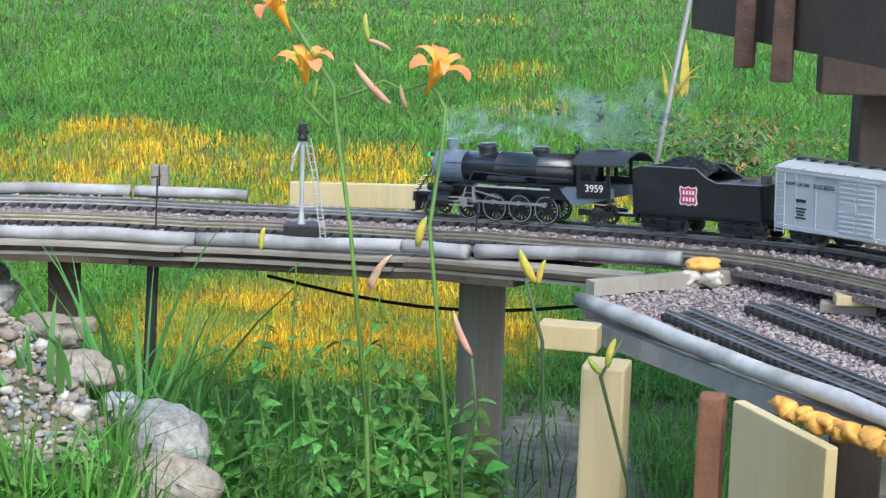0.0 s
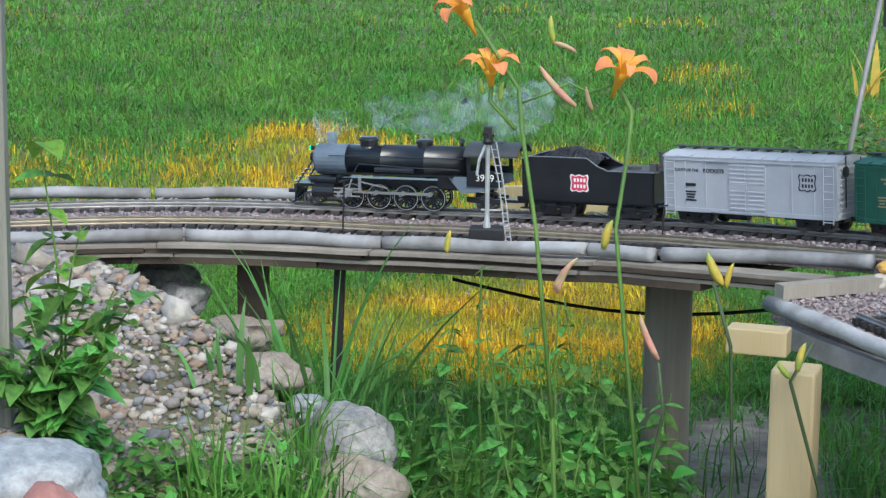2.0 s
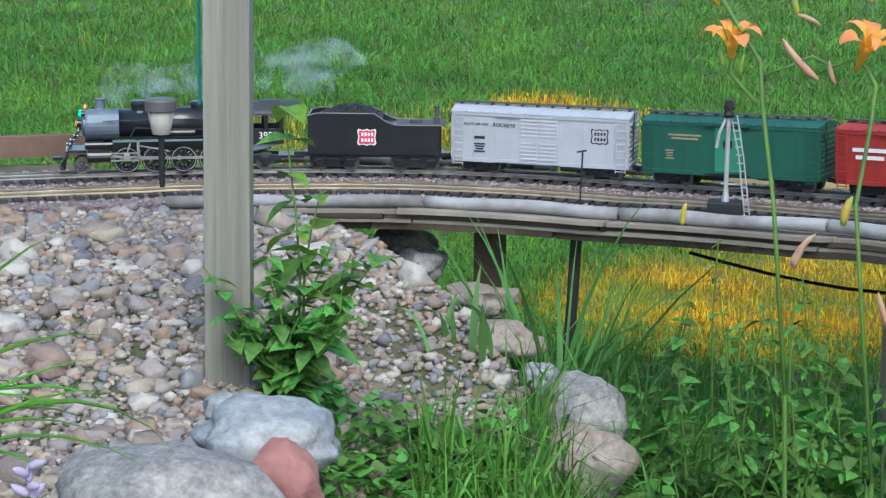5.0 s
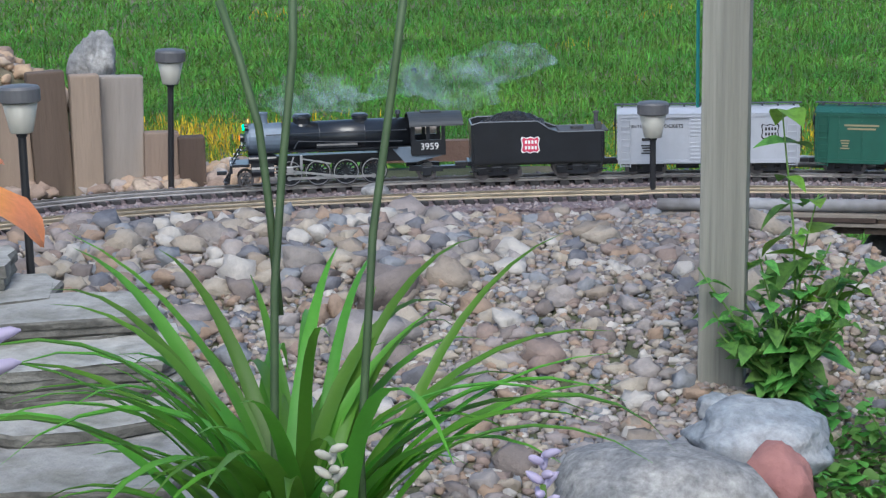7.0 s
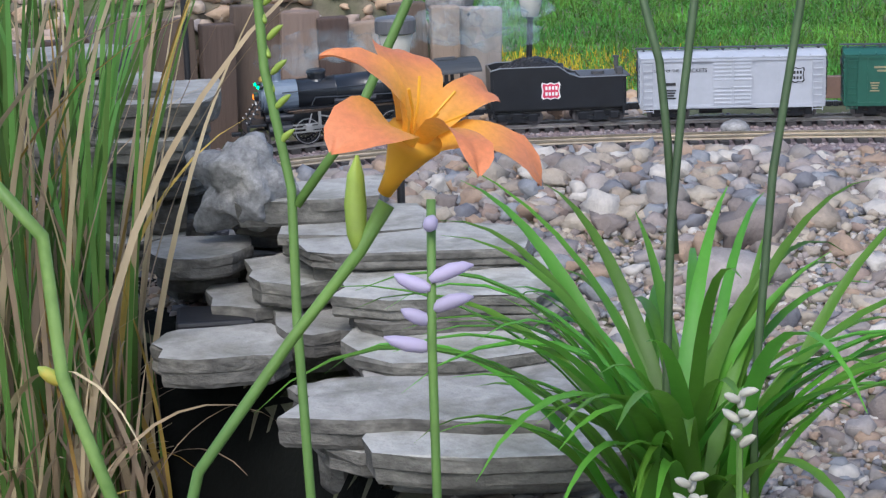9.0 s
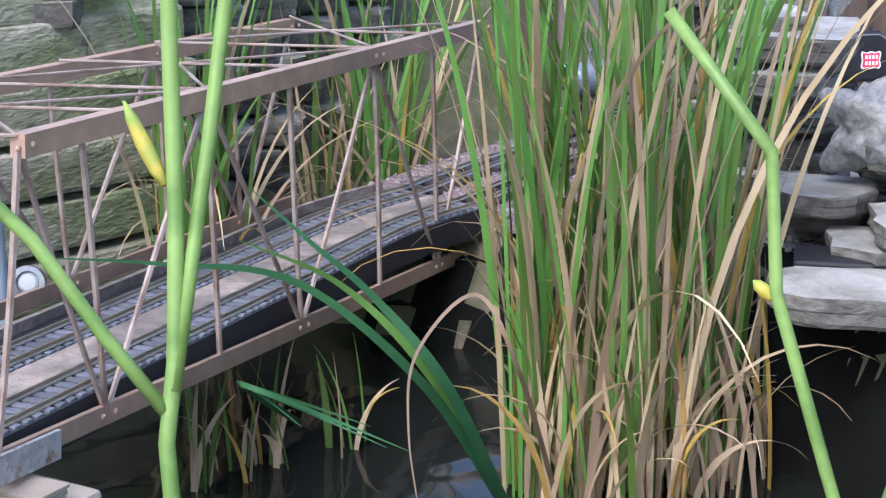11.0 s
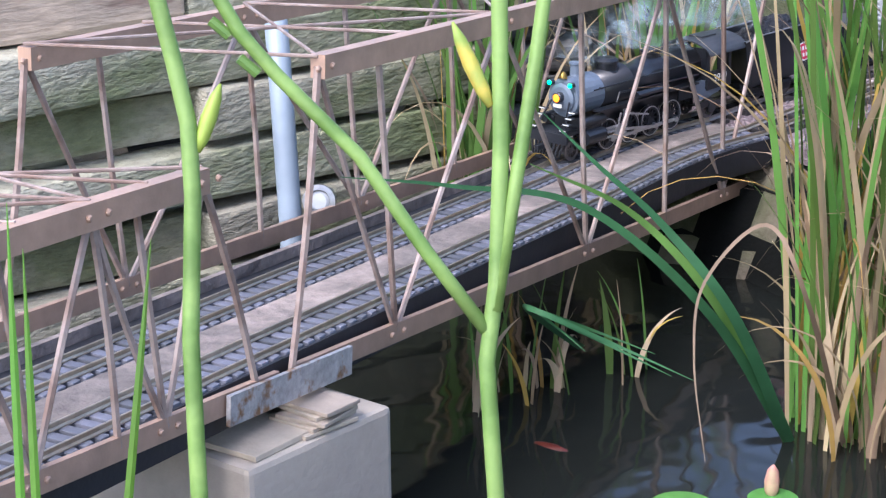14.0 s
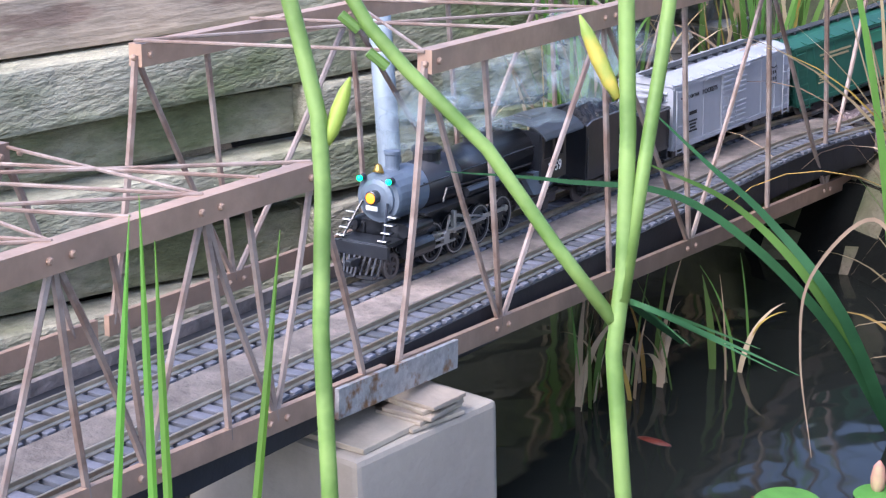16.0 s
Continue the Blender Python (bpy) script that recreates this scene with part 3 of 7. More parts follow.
def make_tender():
    root = empty("tender", label="black coal tender with red shield emblem, heaped with coal", category="model tender")
    bm = bmesh.new()
    prof = [(-0.122, 0.036), (0.122, 0.036), (0.122, 0.118), (0.105, 0.124), (0.0, 0.124), (-0.02, 0.108), (-0.038, 0.1), (-0.122, 0.1)]
    for sd in (-1, 1):
        f = [bm.verts.new((x, sd * 0.05, z)) for x, z in prof]
        b = [bm.verts.new((x, sd * 0.046, z)) for x, z in prof]
        bm.faces.new(f), bm.faces.new(b)
        for i in range(len(f)):
            bm.faces.new((f[i], f[(i + 1) % len(f)], b[(i + 1) % len(f)], b[i]))
    box(bm, (0, 0, 0.068), (0.242, 0.092, 0.06), bevel=0.002)
    box(bm, (0.1205, 0, 0.08), (0.003, 0.096, 0.08))
    box(bm, (-0.1205, 0, 0.068), (0.003, 0.1, 0.064))
    part("body", bm, black, root)
    # thin grey bead on each top edge: the edge highlight put in as colour
    for sd in (-1, 1):
        bm = bmesh.new()
        tube(bm, [(x, sd * 0.0505, z + 0.0005) for x, z in ((0.122, 0.1185), (0.105, 0.124), (0.05, 0.1242), (0.0, 0.124), (-0.01, 0.116), (-0.02, 0.108), (-0.038, 0.1), (-0.122, 0.1))], 0.0013, 6)
        part("rim", bm, mat("rim_highlight_grey", (0.22, 0.23, 0.25), 0.4, 0.3, bump=0), root, "grey bead standing for the highlight on the top edge")
    bm = bmesh.new()
    n = 26
    g = [[bm.verts.new((-0.015 + 0.132 * i / n, -0.045 + 0.09 * j / 14, 0.108 + 0.032 * math.sin(math.pi * min(1, (i + 0.5) / n * 0.9 + 0.1)) * math.sin(math.pi * (j + 0.6) / 15.2) + random.uniform(-0.0035, 0.0035))) for j in range(15)] for i in range(n + 1)]
    for i in range(n):
        for j in range(14):
            bm.faces.new((g[i][j], g[i + 1][j], g[i + 1][j + 1], g[i][j + 1]))
    part("coal_load", bm, coal, root, "heaped black coal")
    bm = bmesh.new()
    box(bm, (-0.085, 0, 0.1), (0.09, 0.09, 0.003))
    lathe(bm, [(0.012, 0), (0.012, 0.007), (0.009, 0.008)], 12, Matrix.Translation((-0.075, 0.012, 0.1)))
    lathe(bm, [(0.004, 0), (0.004, 0.03), (0.006, 0.03), (0.006, 0.034), (0.002, 0.035)], 10, Matrix.Translation((-0.113, -0.02, 0.1)))
    box(bm, (-0.113, 0.02, 0.108), (0.012, 0.018, 0.016), bevel=0.002)
    part("water_deck", bm, mat("dusty_black_deck", (0.07, 0.07, 0.072), 0.6, var=0.3, bump=0.1), root, "dusty water deck with hatch")
    bm = bmesh.new()
    box(bm, (0, 0, 0.033), (0.255, 0.06, 0.01))
    for x in (-0.135, 0.135):
        box(bm, (x, 0, 0.03), (0.03, 0.012, 0.01), bevel=0.002)
    for sd in (-1, 1):
        for x in (-0.117, 0.117):
            rod(bm, (x, sd * 0.051, 0.04), (x, sd * 0.051, 0.1), 0.001, n=5)
            box(bm, (x, sd * 0.045, 0.018), (0.018, 0.012, 0.002))
            box(bm, (x, sd * 0.045, 0.027), (0.003, 0.01, 0.018))
    part("underframe", bm, black, root)
    for sd in (-1, 1):
        badge(root, 0.014, 0.074, 0.035, 0.036, sd * 0.0508, white_paint, badge_red, sd)
    SPIN.extend(truck(root, 0.074, 0.0165, 0.058) + truck(root, -0.074, 0.0165, 0.058))
    return root


def make_car(name, label, body, door, roof, dlen=0.4, trim=None, reefer=False):
    """A box car 0.4 m long, with ribs, ladders, roof walk and bogies."""
    root = empty(name, label=label, category="model boxcar")
    L, Wd, z0, z1 = dlen, 0.106, 0.028, 0.137
    bm = bmesh.new()
    box(bm, (0, 0, (z0 + z1) / 2), (L, Wd, z1 - z0), bevel=0.0012)
    for sd in (-1, 1):
        box(bm, (0, sd * (Wd / 2 + 0.001), z0 + 0.004), (L * 0.99, 0.003, 0.008))
        box(bm, (0, sd * (Wd / 2 + 0.001), z1 - 0.003), (L * 0.99, 0.003, 0.005))
        for k in range(9):
            x = -L / 2 + L * (k + 0.02) / 8 * 0.995
            if abs(x) > 0.055:
                box(bm, (x, sd * (Wd / 2 + 0.0005), (z0 + z1) / 2), (0.0025, 0.002, z1 - z0 - 0.012))
    for ex in (-1, 1):
        for k in range(9):
            box(bm, (ex * (L / 2 + 0.001), 0, z0 + 0.01 + 0.011 * k), (0.003, Wd * 0.84, 0.005), bevel=0.001)
    part("body", bm, body, root)
    bm = bmesh.new()
    pr = [(-Wd / 2 - 0.002, 0), (-Wd / 4, 0.008), (0, 0.0105), (Wd / 4, 0.008), (Wd / 2 + 0.002, 0), (Wd / 2 + 0.002, -0.002), (-Wd / 2 - 0.002, -0.002)]
    e = [[bm.verts.new((x, y, z1 + 0.0025 + z)) for y, z in pr] for x in (-L / 2 - 0.002, L / 2 + 0.002)]
    for i in range(len(pr)):
        bm.faces.new((e[0][i], e[0][(i + 1) % 7], e[1][(i + 1) % 7], e[1][i]))
    bm.faces.new(e[0]), bm.faces.new(e[1])
    for k in range(13):
        x = -L / 2 + L * k / 12
        for sd in (-1, 1):
            bar(bm, (x, 0, z1 + 0.013), (x, sd * Wd / 2, z1 + 0.004), 0.003, 0.002)
    part("roof", bm, roof, root)
    bm = bmesh.new()
    for w in (-0.0065, 0, 0.0065):
        bar(bm, (-L / 2 - 0.008, w, z1 + 0.018), (L / 2 + 0.008, w, z1 + 0.018), 0.0055, 0.0018)
    for k in range(12):
        x = -L / 2 + 0.01 + (L - 0.02) * k / 11
        box(bm, (x, 0, z1 + 0.0145), (0.004, 0.02, 0.005))
    part("roof_walk", bm, roof_grey, root, "dark slatted roof walk")
    for sd in (-1, 1):
        bm = bmesh.new()
        w = 0.085 if not reefer else 0.06
        box(bm, (0, sd * (Wd / 2 + 0.0022), (z0 + z1) / 2 + 0.001), (w, 0.003, z1 - z0 - 0.014))
        for k in range(11 if not reefer else 2):
            z = z0 + 0.012 + (z1 - z0 - 0.024) * k / (10 if not reefer else 1)
            for dx in ((-w / 4, w / 4) if not reefer else (0,)):
                if not (abs(k - 5) < 1 and not reefer):
                    box(bm, (dx, sd * (Wd / 2 + 0.004), z), (w * 0.42 if not reefer else w * 0.9, 0.002, 0.004), bevel=0.0008)
        if not reefer:
            box(bm, (0.012 * sd, sd * (Wd / 2 + 0.004), (z0 + z1) / 2), (0.024, 0.003, 0.013))
        part("sliding_door", bm, door, root)
        bm = bmesh.new()
        for z in (z0 + 0.004, z1 - 0.004):
            bar(bm, (-0.05, sd * (Wd / 2 + 0.0045), z), (0.1 if not reefer else 0.05, sd * (Wd / 2 + 0.0045), z), 0.002, 0.003)
        if reefer:
            box(bm, (0, sd * (Wd / 2 + 0.0048), z0 + 0.07), (0.02, 0.002, 0.014))
        part("door_track", bm, body if not reefer else black, root)
        for ex in (-1, 1):
            bm = bmesh.new()
            x = ex * (L / 2 - 0.017)
            for dx in (-0.011, 0.011):
                rod(bm, (x + dx, sd * (Wd / 2 + 0.005), z0 - 0.008), (x + dx, sd * (Wd / 2 + 0.005), z1 - 0.006), 0.0011, n=5)
            for k in range(8):
                z = z0 - 0.004 + (z1 - z0 - 0.006) * k / 7
                rod(bm, (x - 0.011, sd * (Wd / 2 + 0.005), z), (x + 0.011, sd * (Wd / 2 + 0.005), z), 0.001, n=5)
            part("ladder", bm, body, root)
    bm = bmesh.new()
    box(bm, (0, 0, 0.026), (L * 0.96, 0.03, 0.012))
    rod(bm, (0.02, 0.02, 0.022), (0.07, 0.02, 0.022), 0.01)
    box(bm, (-0.05, -0.03, 0.02), (0.03, 0.02, 0.016), bevel=0.002)
    for ex in (-1, 1):
        box(bm, (ex * (L / 2 + 0.014), 0, 0.026), (0.03, 0.01, 0.01), bevel=0.002)
        box(bm, (ex * (L / 2 + 0.03), 0.002, 0.026), (0.012, 0.014, 0.012), bevel=0.002)
        rod(bm, (ex * (L / 2 + 0.005), 0.03, 0.05), (ex * (L / 2 + 0.005), 0.03, 0.15), 0.0012, n=5)
        lathe(bm, [(0.011, 0), (0.011, 0.002)], 12, Matrix.Translation((ex * (L / 2 + 0.006), 0.03, 0.12)) @ Matrix.Rotation(radians(90), 4, "Y"))
    part("underframe", bm, black, root)
    for x in (L / 2 - 0.062, -L / 2 + 0.062):
        SPIN.extend(truck(root, x, 0.016, 0.058))
    return root, L, Wd


def bars(parent, x, z, w, h, rows, y, sd, material, name="marking"):
    """Small unreadable lettering as plain bars."""
    bm = bmesh.new()
    for k in range(rows):
        box(bm, (x, y, z - k * h * 1.9), (w * (1 - 0.18 * (k % 3)), 0.0008, h))
    part(name, bm, material, parent)


loco = make_loco()
tender = make_tender()
for c_ in tender.children:
    if c_.name.split('.')[0] not in ('wheel', 'truck_wheelset'):
        c_.matrix_basis = Matrix.Diagonal((1.22, 1, 1.04, 1)) @ c_.matrix_basis
car1, CL, CW = make_car("boxcar", "silver-grey model boxcar with a black shield emblem and ribbed doors", silver, silver, silver)
car2, _, _ = make_car("refrigerator_car", "dark green model refrigerator car with a lighter green door", green, light_green, green, reefer=True)
car3, _, _ = make_car("boxcar", "red model boxcar coupled behind a green car", red, red, red)
car4, _, _ = make_car("boxcar", "rust-red model boxcar at the end of the train", red, red, roof_grey)
for sd in (-1, 1):
    turn = Matrix.Rotation(radians(180 if sd > 0 else 0), 4, "Z") @ UP
    y = sd * (CW / 2 + 0.0012)
    badge(car1, -0.135, 0.098, 0.04, 0.034, y + sd * 0.0004, dark_ink, silver, sd)
    writing("lettering", "ROUTE OF THE", 0.0085, dark_ink, car1, Matrix.Translation((sd * 0.145, y, 0.112)) @ turn)
    writing("lettering", "ROCKETS", 0.0115, dark_ink, car1, Matrix.Translation((sd * 0.08, y, 0.112)) @ turn @ Matrix.Shear("XZ", 4, (0, 0)))
    bars(car1, sd * 0.135, 0.083, 0.024, 0.006, 1, y, sd, dark_ink)
    bars(car1, sd * 0.135, 0.069, 0.026, 0.003, 4, y, sd, dark_ink)
    bars(car2, sd * 0.1, 0.112, 0.075, 0.004, 2, y, sd, mat("gold_lettering", (0.30, 0.28, 0.16), 0.6, bump=0))
    bars(car2, sd * 0.135, 0.078, 0.02, 0.003, 4, y, sd, mat("gold_lettering", (0.30, 0.28, 0.16), 0.6, bump=0))
    bars(car3, sd * 0.12, 0.1, 0.08, 0.008, 2, y, sd, white_paint)

# ---- trestle, platform and shed ----
weathered = mat("weathered_grey_wood", (0.27, 0.24, 0.205), 0.85, var=0.3, scale=10, stretch=(1, 1, 0.12), second=(0.2, 0.17, 0.14), bump=0.35, bscale=50, rand=0.2)
brown_wood = mat("brown_deck_wood", (0.065, 0.048, 0.035), 0.85, var=0.35, scale=12, second=(0.11, 0.08, 0.055), bump=0.4, bscale=50, rand=0.25)
dark_wood = mat("dark_stained_wood", (0.065, 0.045, 0.034), 0.8, var=0.3, scale=10, bump=0.3, rand=0.2)
pale_log = mat("bleached_round_log", (0.33, 0.33, 0.34), 0.75, var=0.22, scale=14, second=(0.17, 0.16, 0.155), mix_scale=5, bump=0.3, bscale=40, rand=0.15)
yellow_pine = mat("fresh_yellow_pine", (0.47, 0.39, 0.23), 0.7, var=0.18, scale=7, stretch=(1, 1, 0.08), second=(0.38, 0.29, 0.15), bump=0.2, rand=0.12)
post_wood = mat("grey_green_post_wood", (0.27, 0.265, 0.225), 0.8, var=0.38, scale=40, stretch=(1, 1, 0.03), second=(0.19, 0.185, 0.155), mix_scale=14, bump=0.5, bscale=70)
ballast_bed = mat("ballast_bed", (0.25, 0.195, 0.2), 0.95, var=0.4, scale=120, bump=0.9, bscale=220)
BELT = []


def inner(s, off):
    p, d, z = on_line(s, off)
    return p, d, z


def belt(name, s0, s1, o0, o1, z_top, thick, material, step=0.05, sag=0.0):
    """A strip that follows the line between the offsets o0 and o1."""
    n = int((s1 - s0) / step)
    v, fc = [], []
    for k in range(n + 1):
        s = s0 + (s1 - s0) * k / n
        for o, dz in ((o0, 0), (o1, 0), (o1, -thick), (o0, -thick)):
            p, d, z = inner(s, o)
            v.append((p[0], p[1], z + z_top + dz))
        if k:
            a = 4 * (k - 1)
            for i in range(4):
                j = (i + 1) % 4
                fc.append((a + i, a + j, a + 4 + j, a + 4 + i))
    fc += [(0, 1, 2, 3), (4 * n, 4 * n + 1, 4 * n + 2, 4 * n + 3)]
    return raw(name, v, fc, material)


bed = belt("track_bed", 4.25, S_BRIDGE, -0.12, 0.33, -0.017, 0.03, ballast_bed)
yard_bed = belt("track_bed", 1.2, 4.25, -0.12, 0.26, -0.017, 0.012, ballast_bed)
tagged(yard_bed, "pinkish gravel ballast bed leading to the yard", "track bed", kind="structure")
tagged(bed, "pinkish gravel ballast bed under two tracks", "track bed", kind="structure")

trestle = empty("trestle", label="weathered layered-board trestle with bleached log edge", category="trestle")
S_R = 3.62
for k, (o0, o1, zt, th, s0, s1, m) in enumerate(((0.335, 0.40, -0.022, 0.008, S_R, 6.0, weathered), (0.30, 0.393, -0.031, 0.009, S_R, 6.05, dark_wood), (0.31, 0.398, -0.041, 0.007, S_R + 0.1, 5.9, weathered),
                                                 (-0.15, 0.385, -0.0485, 0.016, S_R + 0.3, 6.0, brown_wood))):
    L = (s1 - s0) / 4
    for j in range(4):
        jit = 0.008 * ((j * 7 + k * 3) % 5 - 2) / 2
        b = belt("board", s0 + j * L, s0 + (j + 1) * L - 0.004, o0, o1 + jit, zt + jit * 0.2, th, m, 0.06)
        b.parent = trestle


def log(pts, r, material, parent=None, name="log", n=10):
    bm = bmesh.new()
    pts = [Vector(p) for p in pts]
    out = []
    for a, b in zip(pts, pts[1:]):
        for k in range(8):
            out.append(a.lerp(b, k / 8))
    out.append(pts[-1])
    rr = [r * (1 + 0.12 * noise.noise(p * 9)) for p in out]
    tube(bm, [p + Vector((0, 0, 0.006 * noise.noise(p * 6))) for p in out], rr, n)
    return part(name, bm, material, parent, smooth=True)


def edge_pt(s, o, dz):
    p, d, z = inner(s, o)
    return (p[0], p[1], z + dz)


for s0, s1 in ((4.05, 4.25), (4.26, 4.78), (4.79, 5.32), (5.33, 5.98)):
    log([edge_pt(s0, 0.365, -0.006), edge_pt((s0 + s1) / 2, 0.37, -0.006), edge_pt(s1, 0.365, -0.006)], 0.0135, pale_log, trestle)
log([edge_pt(3.58, 0.275, -0.004), edge_pt(3.8, 0.315, -0.005), edge_pt(4.04, 0.35, -0.006)], 0.0135, pale_log, trestle)
for s0, s1 in ((4.86, 5.1), (5.11, 5.45), (5.46, 5.8)):
    log([edge_pt(s0, -0.15, -0.004), edge_pt((s0 + s1) / 2, -0.15, -0.004), edge_pt(s1, -0.15, -0.004)], 0.014, pale_log, trestle)
bm = bmesh.new()
tube(bm, [(-0.3 + 0.08 * k, 4.02 - 0.01 * k, 0.475 - 0.05 * math.sin(math.pi * k / 10)) for k in range(11)], 0.004, 6)
part("cable", bm, mat("black_cable", (0.01, 0.01, 0.01), 0.5, bump=0), trestle, "slack black cable under the boards")


def square_post(name, x, y, z0, z1, w, material, label, category="post", rz=0.0, bevel=0.006, lean=0.0):
    bm = bmesh.new()
    box(bm, (0, 0, (z1 - z0) / 2), (w, w, z1 - z0), bevel=bevel)
    ob = part(name, bm, material)
    ob.matrix_basis = Matrix.Translation((x, y, z0)) @ Matrix.Rotation(rz, 4, "Z") @ Matrix.Rotation(lean, 4, "Y")
    return tagged(ob, label, category)


bm = bmesh.new()
lathe(bm, [(0.05, 0), (0.049, 0.2), (0.0475, 0.472)], 18)
sp = part("support_post", bm, mat("tan_grey_round_post", (0.36, 0.315, 0.26), 0.85, var=0.35, scale=30, stretch=(1, 1, 0.06), second=(0.24, 0.205, 0.165), mix_scale=9, bump=0.4, bscale=60), smooth=True)
sp.matrix_basis = Matrix.Translation((0.15, 3.94, 0.03))
tagged(sp, "weathered grey round support post under the trestle", "post")
bm = bmesh.new()
box(bm, (0, 0, 0), (0.25, 0.12, 0.018), bevel=0.003)
cp = part("board_offcut", bm, dark_wood)
cp.matrix_basis = Matrix.Translation((0.2, 4.0, 0.511)) @ Matrix.Rotation(-0.12, 4, "Z")
tagged(cp, "dark board lying across the support post", "board")
square_post("support_post", -0.72, 4.0, 0.0, 0.52, 0.06, dark_wood, "dark brown square support post under the trestle")
square_post("support_post", -0.545, 3.93, 0.0, 0.52, 0.022, mat("black_stake", (0.02, 0.02, 0.02), 0.7, var=0.3), "thin black stake under the trestle", bevel=0.003, lean=0.04)
bm = bmesh.new()
box(bm, (0, 0, 0), (0.31, 0.02, 0.055), bevel=0.002)
yb = part("border_board", bm, yellow_pine)
yb.matrix_basis = Matrix.Translation((-0.13, 4.4, 0.588)) @ Matrix.Rotation(0.02, 4, "Z")
tagged(yb, "fresh yellow pine board behind the track", "board")
bm = bmesh.new()
for sx in (-1, 1):
    box(bm, (sx * 0.011, 0, 0.04), (0.018, 0.03, 0.08), bevel=0.003)
st = part("stake", bm, weathered)
st.matrix_basis = Matrix.Translation((-0.584, 4.42, 0.562))
tagged(st, "short split grey wooden stake behind the track", "stake")

# the yard platform: it and all that stands on it are set out on a plan of their own, then set in place together
BEFORE_YARD = set(bpy.data.objects)
YARD_AT = Vector((0.066, 0.09, 1.304))
YARD = Matrix.Translation(YARD_AT) @ Matrix.Scale(0.905, 4) @ Matrix.Translation(-YARD_AT)
foam = mat("expanding_foam", (0.72, 0.36, 0.07), 0.7, var=0.25, scale=30, bump=0.4)
pink_gravel = mat("pinkish_gravel", (0.3, 0.225, 0.23), 0.9, var=0.3, scale=90, rand=0.45, island=True, bump=0.3)
plat = [(0.33, 3.58), (0.75, 3.86), (2.0, 3.2), (2.2, 1.6), (1.30, 1.87), (0.758, 2.77), (0.575, 3.07)]
bm = bmesh.new()
up = [bm.verts.new((x, y, 0.55)) for x, y in plat]
dn = [bm.verts.new((x, y, 0.51)) for x, y in plat]
bm.faces.new(up), bm.faces.new(dn)
for i in range(len(plat)):
    bm.faces.new((up[i], up[(i + 1) % 7], dn[(i + 1) % 7], dn[i]))
pf = part("platform", bm, ballast_bed)
tagged(pf, "gravel-topped railway platform on posts", "platform", kind="structure")
log([(0.318, 3.50, 0.556), (0.539, 3.076, 0.556), (0.714, 2.773, 0.556), (1.25, 1.865, 0.556)], 0.0145, pale_log, None, "edge_log")
tagged(bpy.data.objects["edge_log"], "bleached round log along the platform edge", "log")
bm = bmesh.new()
bar(bm, (0.335, 3.46, 0.513), (1.26, 1.86, 0.513), 0.02, 0.036)
ff = part("fascia_board", bm, mat("grey_fascia", (0.26, 0.255, 0.25), 0.8, var=0.35, scale=9, bump=0.3))
tagged(ff, "dark grey fascia board under the edge log", "board")
bm = bmesh.new()
for k in range(34):
    u = 1.9 * k / 33
    rock(bm, (0.59 + 0.142 * u, 2.913 - 0.245 * u, 0.532 - 0.004 * (k % 3)), (0.018, 0.024, 0.012 + 0.003 * math.sin(k * 1.7)), k, 2, 0.6)
fo = part("foam_bead", bm, foam, smooth=True)
tagged(fo, "orange-yellow bead of expanding foam under the log", "foam")
bm = bmesh.new()
bar(bm, (0.34, 3.56, 0.567), (0.70, 3.75, 0.567), 0.03, 0.026)
tagged(part("border_board", bm, weathered), "weathered board across the platform's back edge", "board")
for i, (x, y, z) in enumerate(((0.80, 3.47, 0.563), (0.82, 3.45, 0.583))):
    bm = bmesh.new()
    box(bm, (0, 0, 0), (0.1, 0.04, 0.018), bevel=0.002)
    o = part("wood_offcut", bm, yellow_pine if i else weathered)
    o.matrix_basis = Matrix.Translation((x, y, z)) @ Matrix.Rotation(-0.25 + 0.2 * i, 4, "Z")
    tagged(o, "short wooden offcut lying on the gravel", "wood block")
for i, (x, y, z, m, s) in enumerate(((0.535, 3.66, 0.57, "white", 0.022), (0.575, 3.655, 0.572, "white", 0.024), (0.565, 3.665, 0.597, "yellow", 0.034))):
    bm = bmesh.new()
    rock(bm, (0, 0, 0), (s, s * 0.8, s * (0.75 if m == "white" else 0.4)), i + 30, 3, 0.5)
    o = part("stone", bm, mat("chalky_white_stone", (0.62, 0.57, 0.5), 0.9, bump=0.3) if m == "white" else mat("ochre_stone", (0.75, 0.42, 0.1), 0.9, bump=0.3), smooth=True)
    o.location = (x, y, z)
    tagged(o, "small pale stone on the platform edge" if m == "white" else "ochre-yellow stone lying on pale stones", "stone")


def side_track(a, b, c, label):
    pts = spline([a, b, c], 0.02)
    arc = np.concatenate([[0], np.cumsum(np.linalg.norm(np.diff(pts, axis=0), axis=1))])

    def place(s):
        p = np.array([np.interp(s, arc, pts[:, 0]), np.interp(s, arc, pts[:, 1])])
        q = np.array([np.interp(s + 0.02, arc, pts[:, 0]), np.interp(s + 0.02, arc, pts[:, 1])])
        o = np.array([np.interp(s - 0.02, arc, pts[:, 0]), np.interp(s - 0.02, arc, pts[:, 1])])
        d = q - o
        return p, d / np.linalg.norm(d), 0.576
    return track(place, 0.0, arc[-1], label, steel, TIE_FINE, pitch=0.0235)


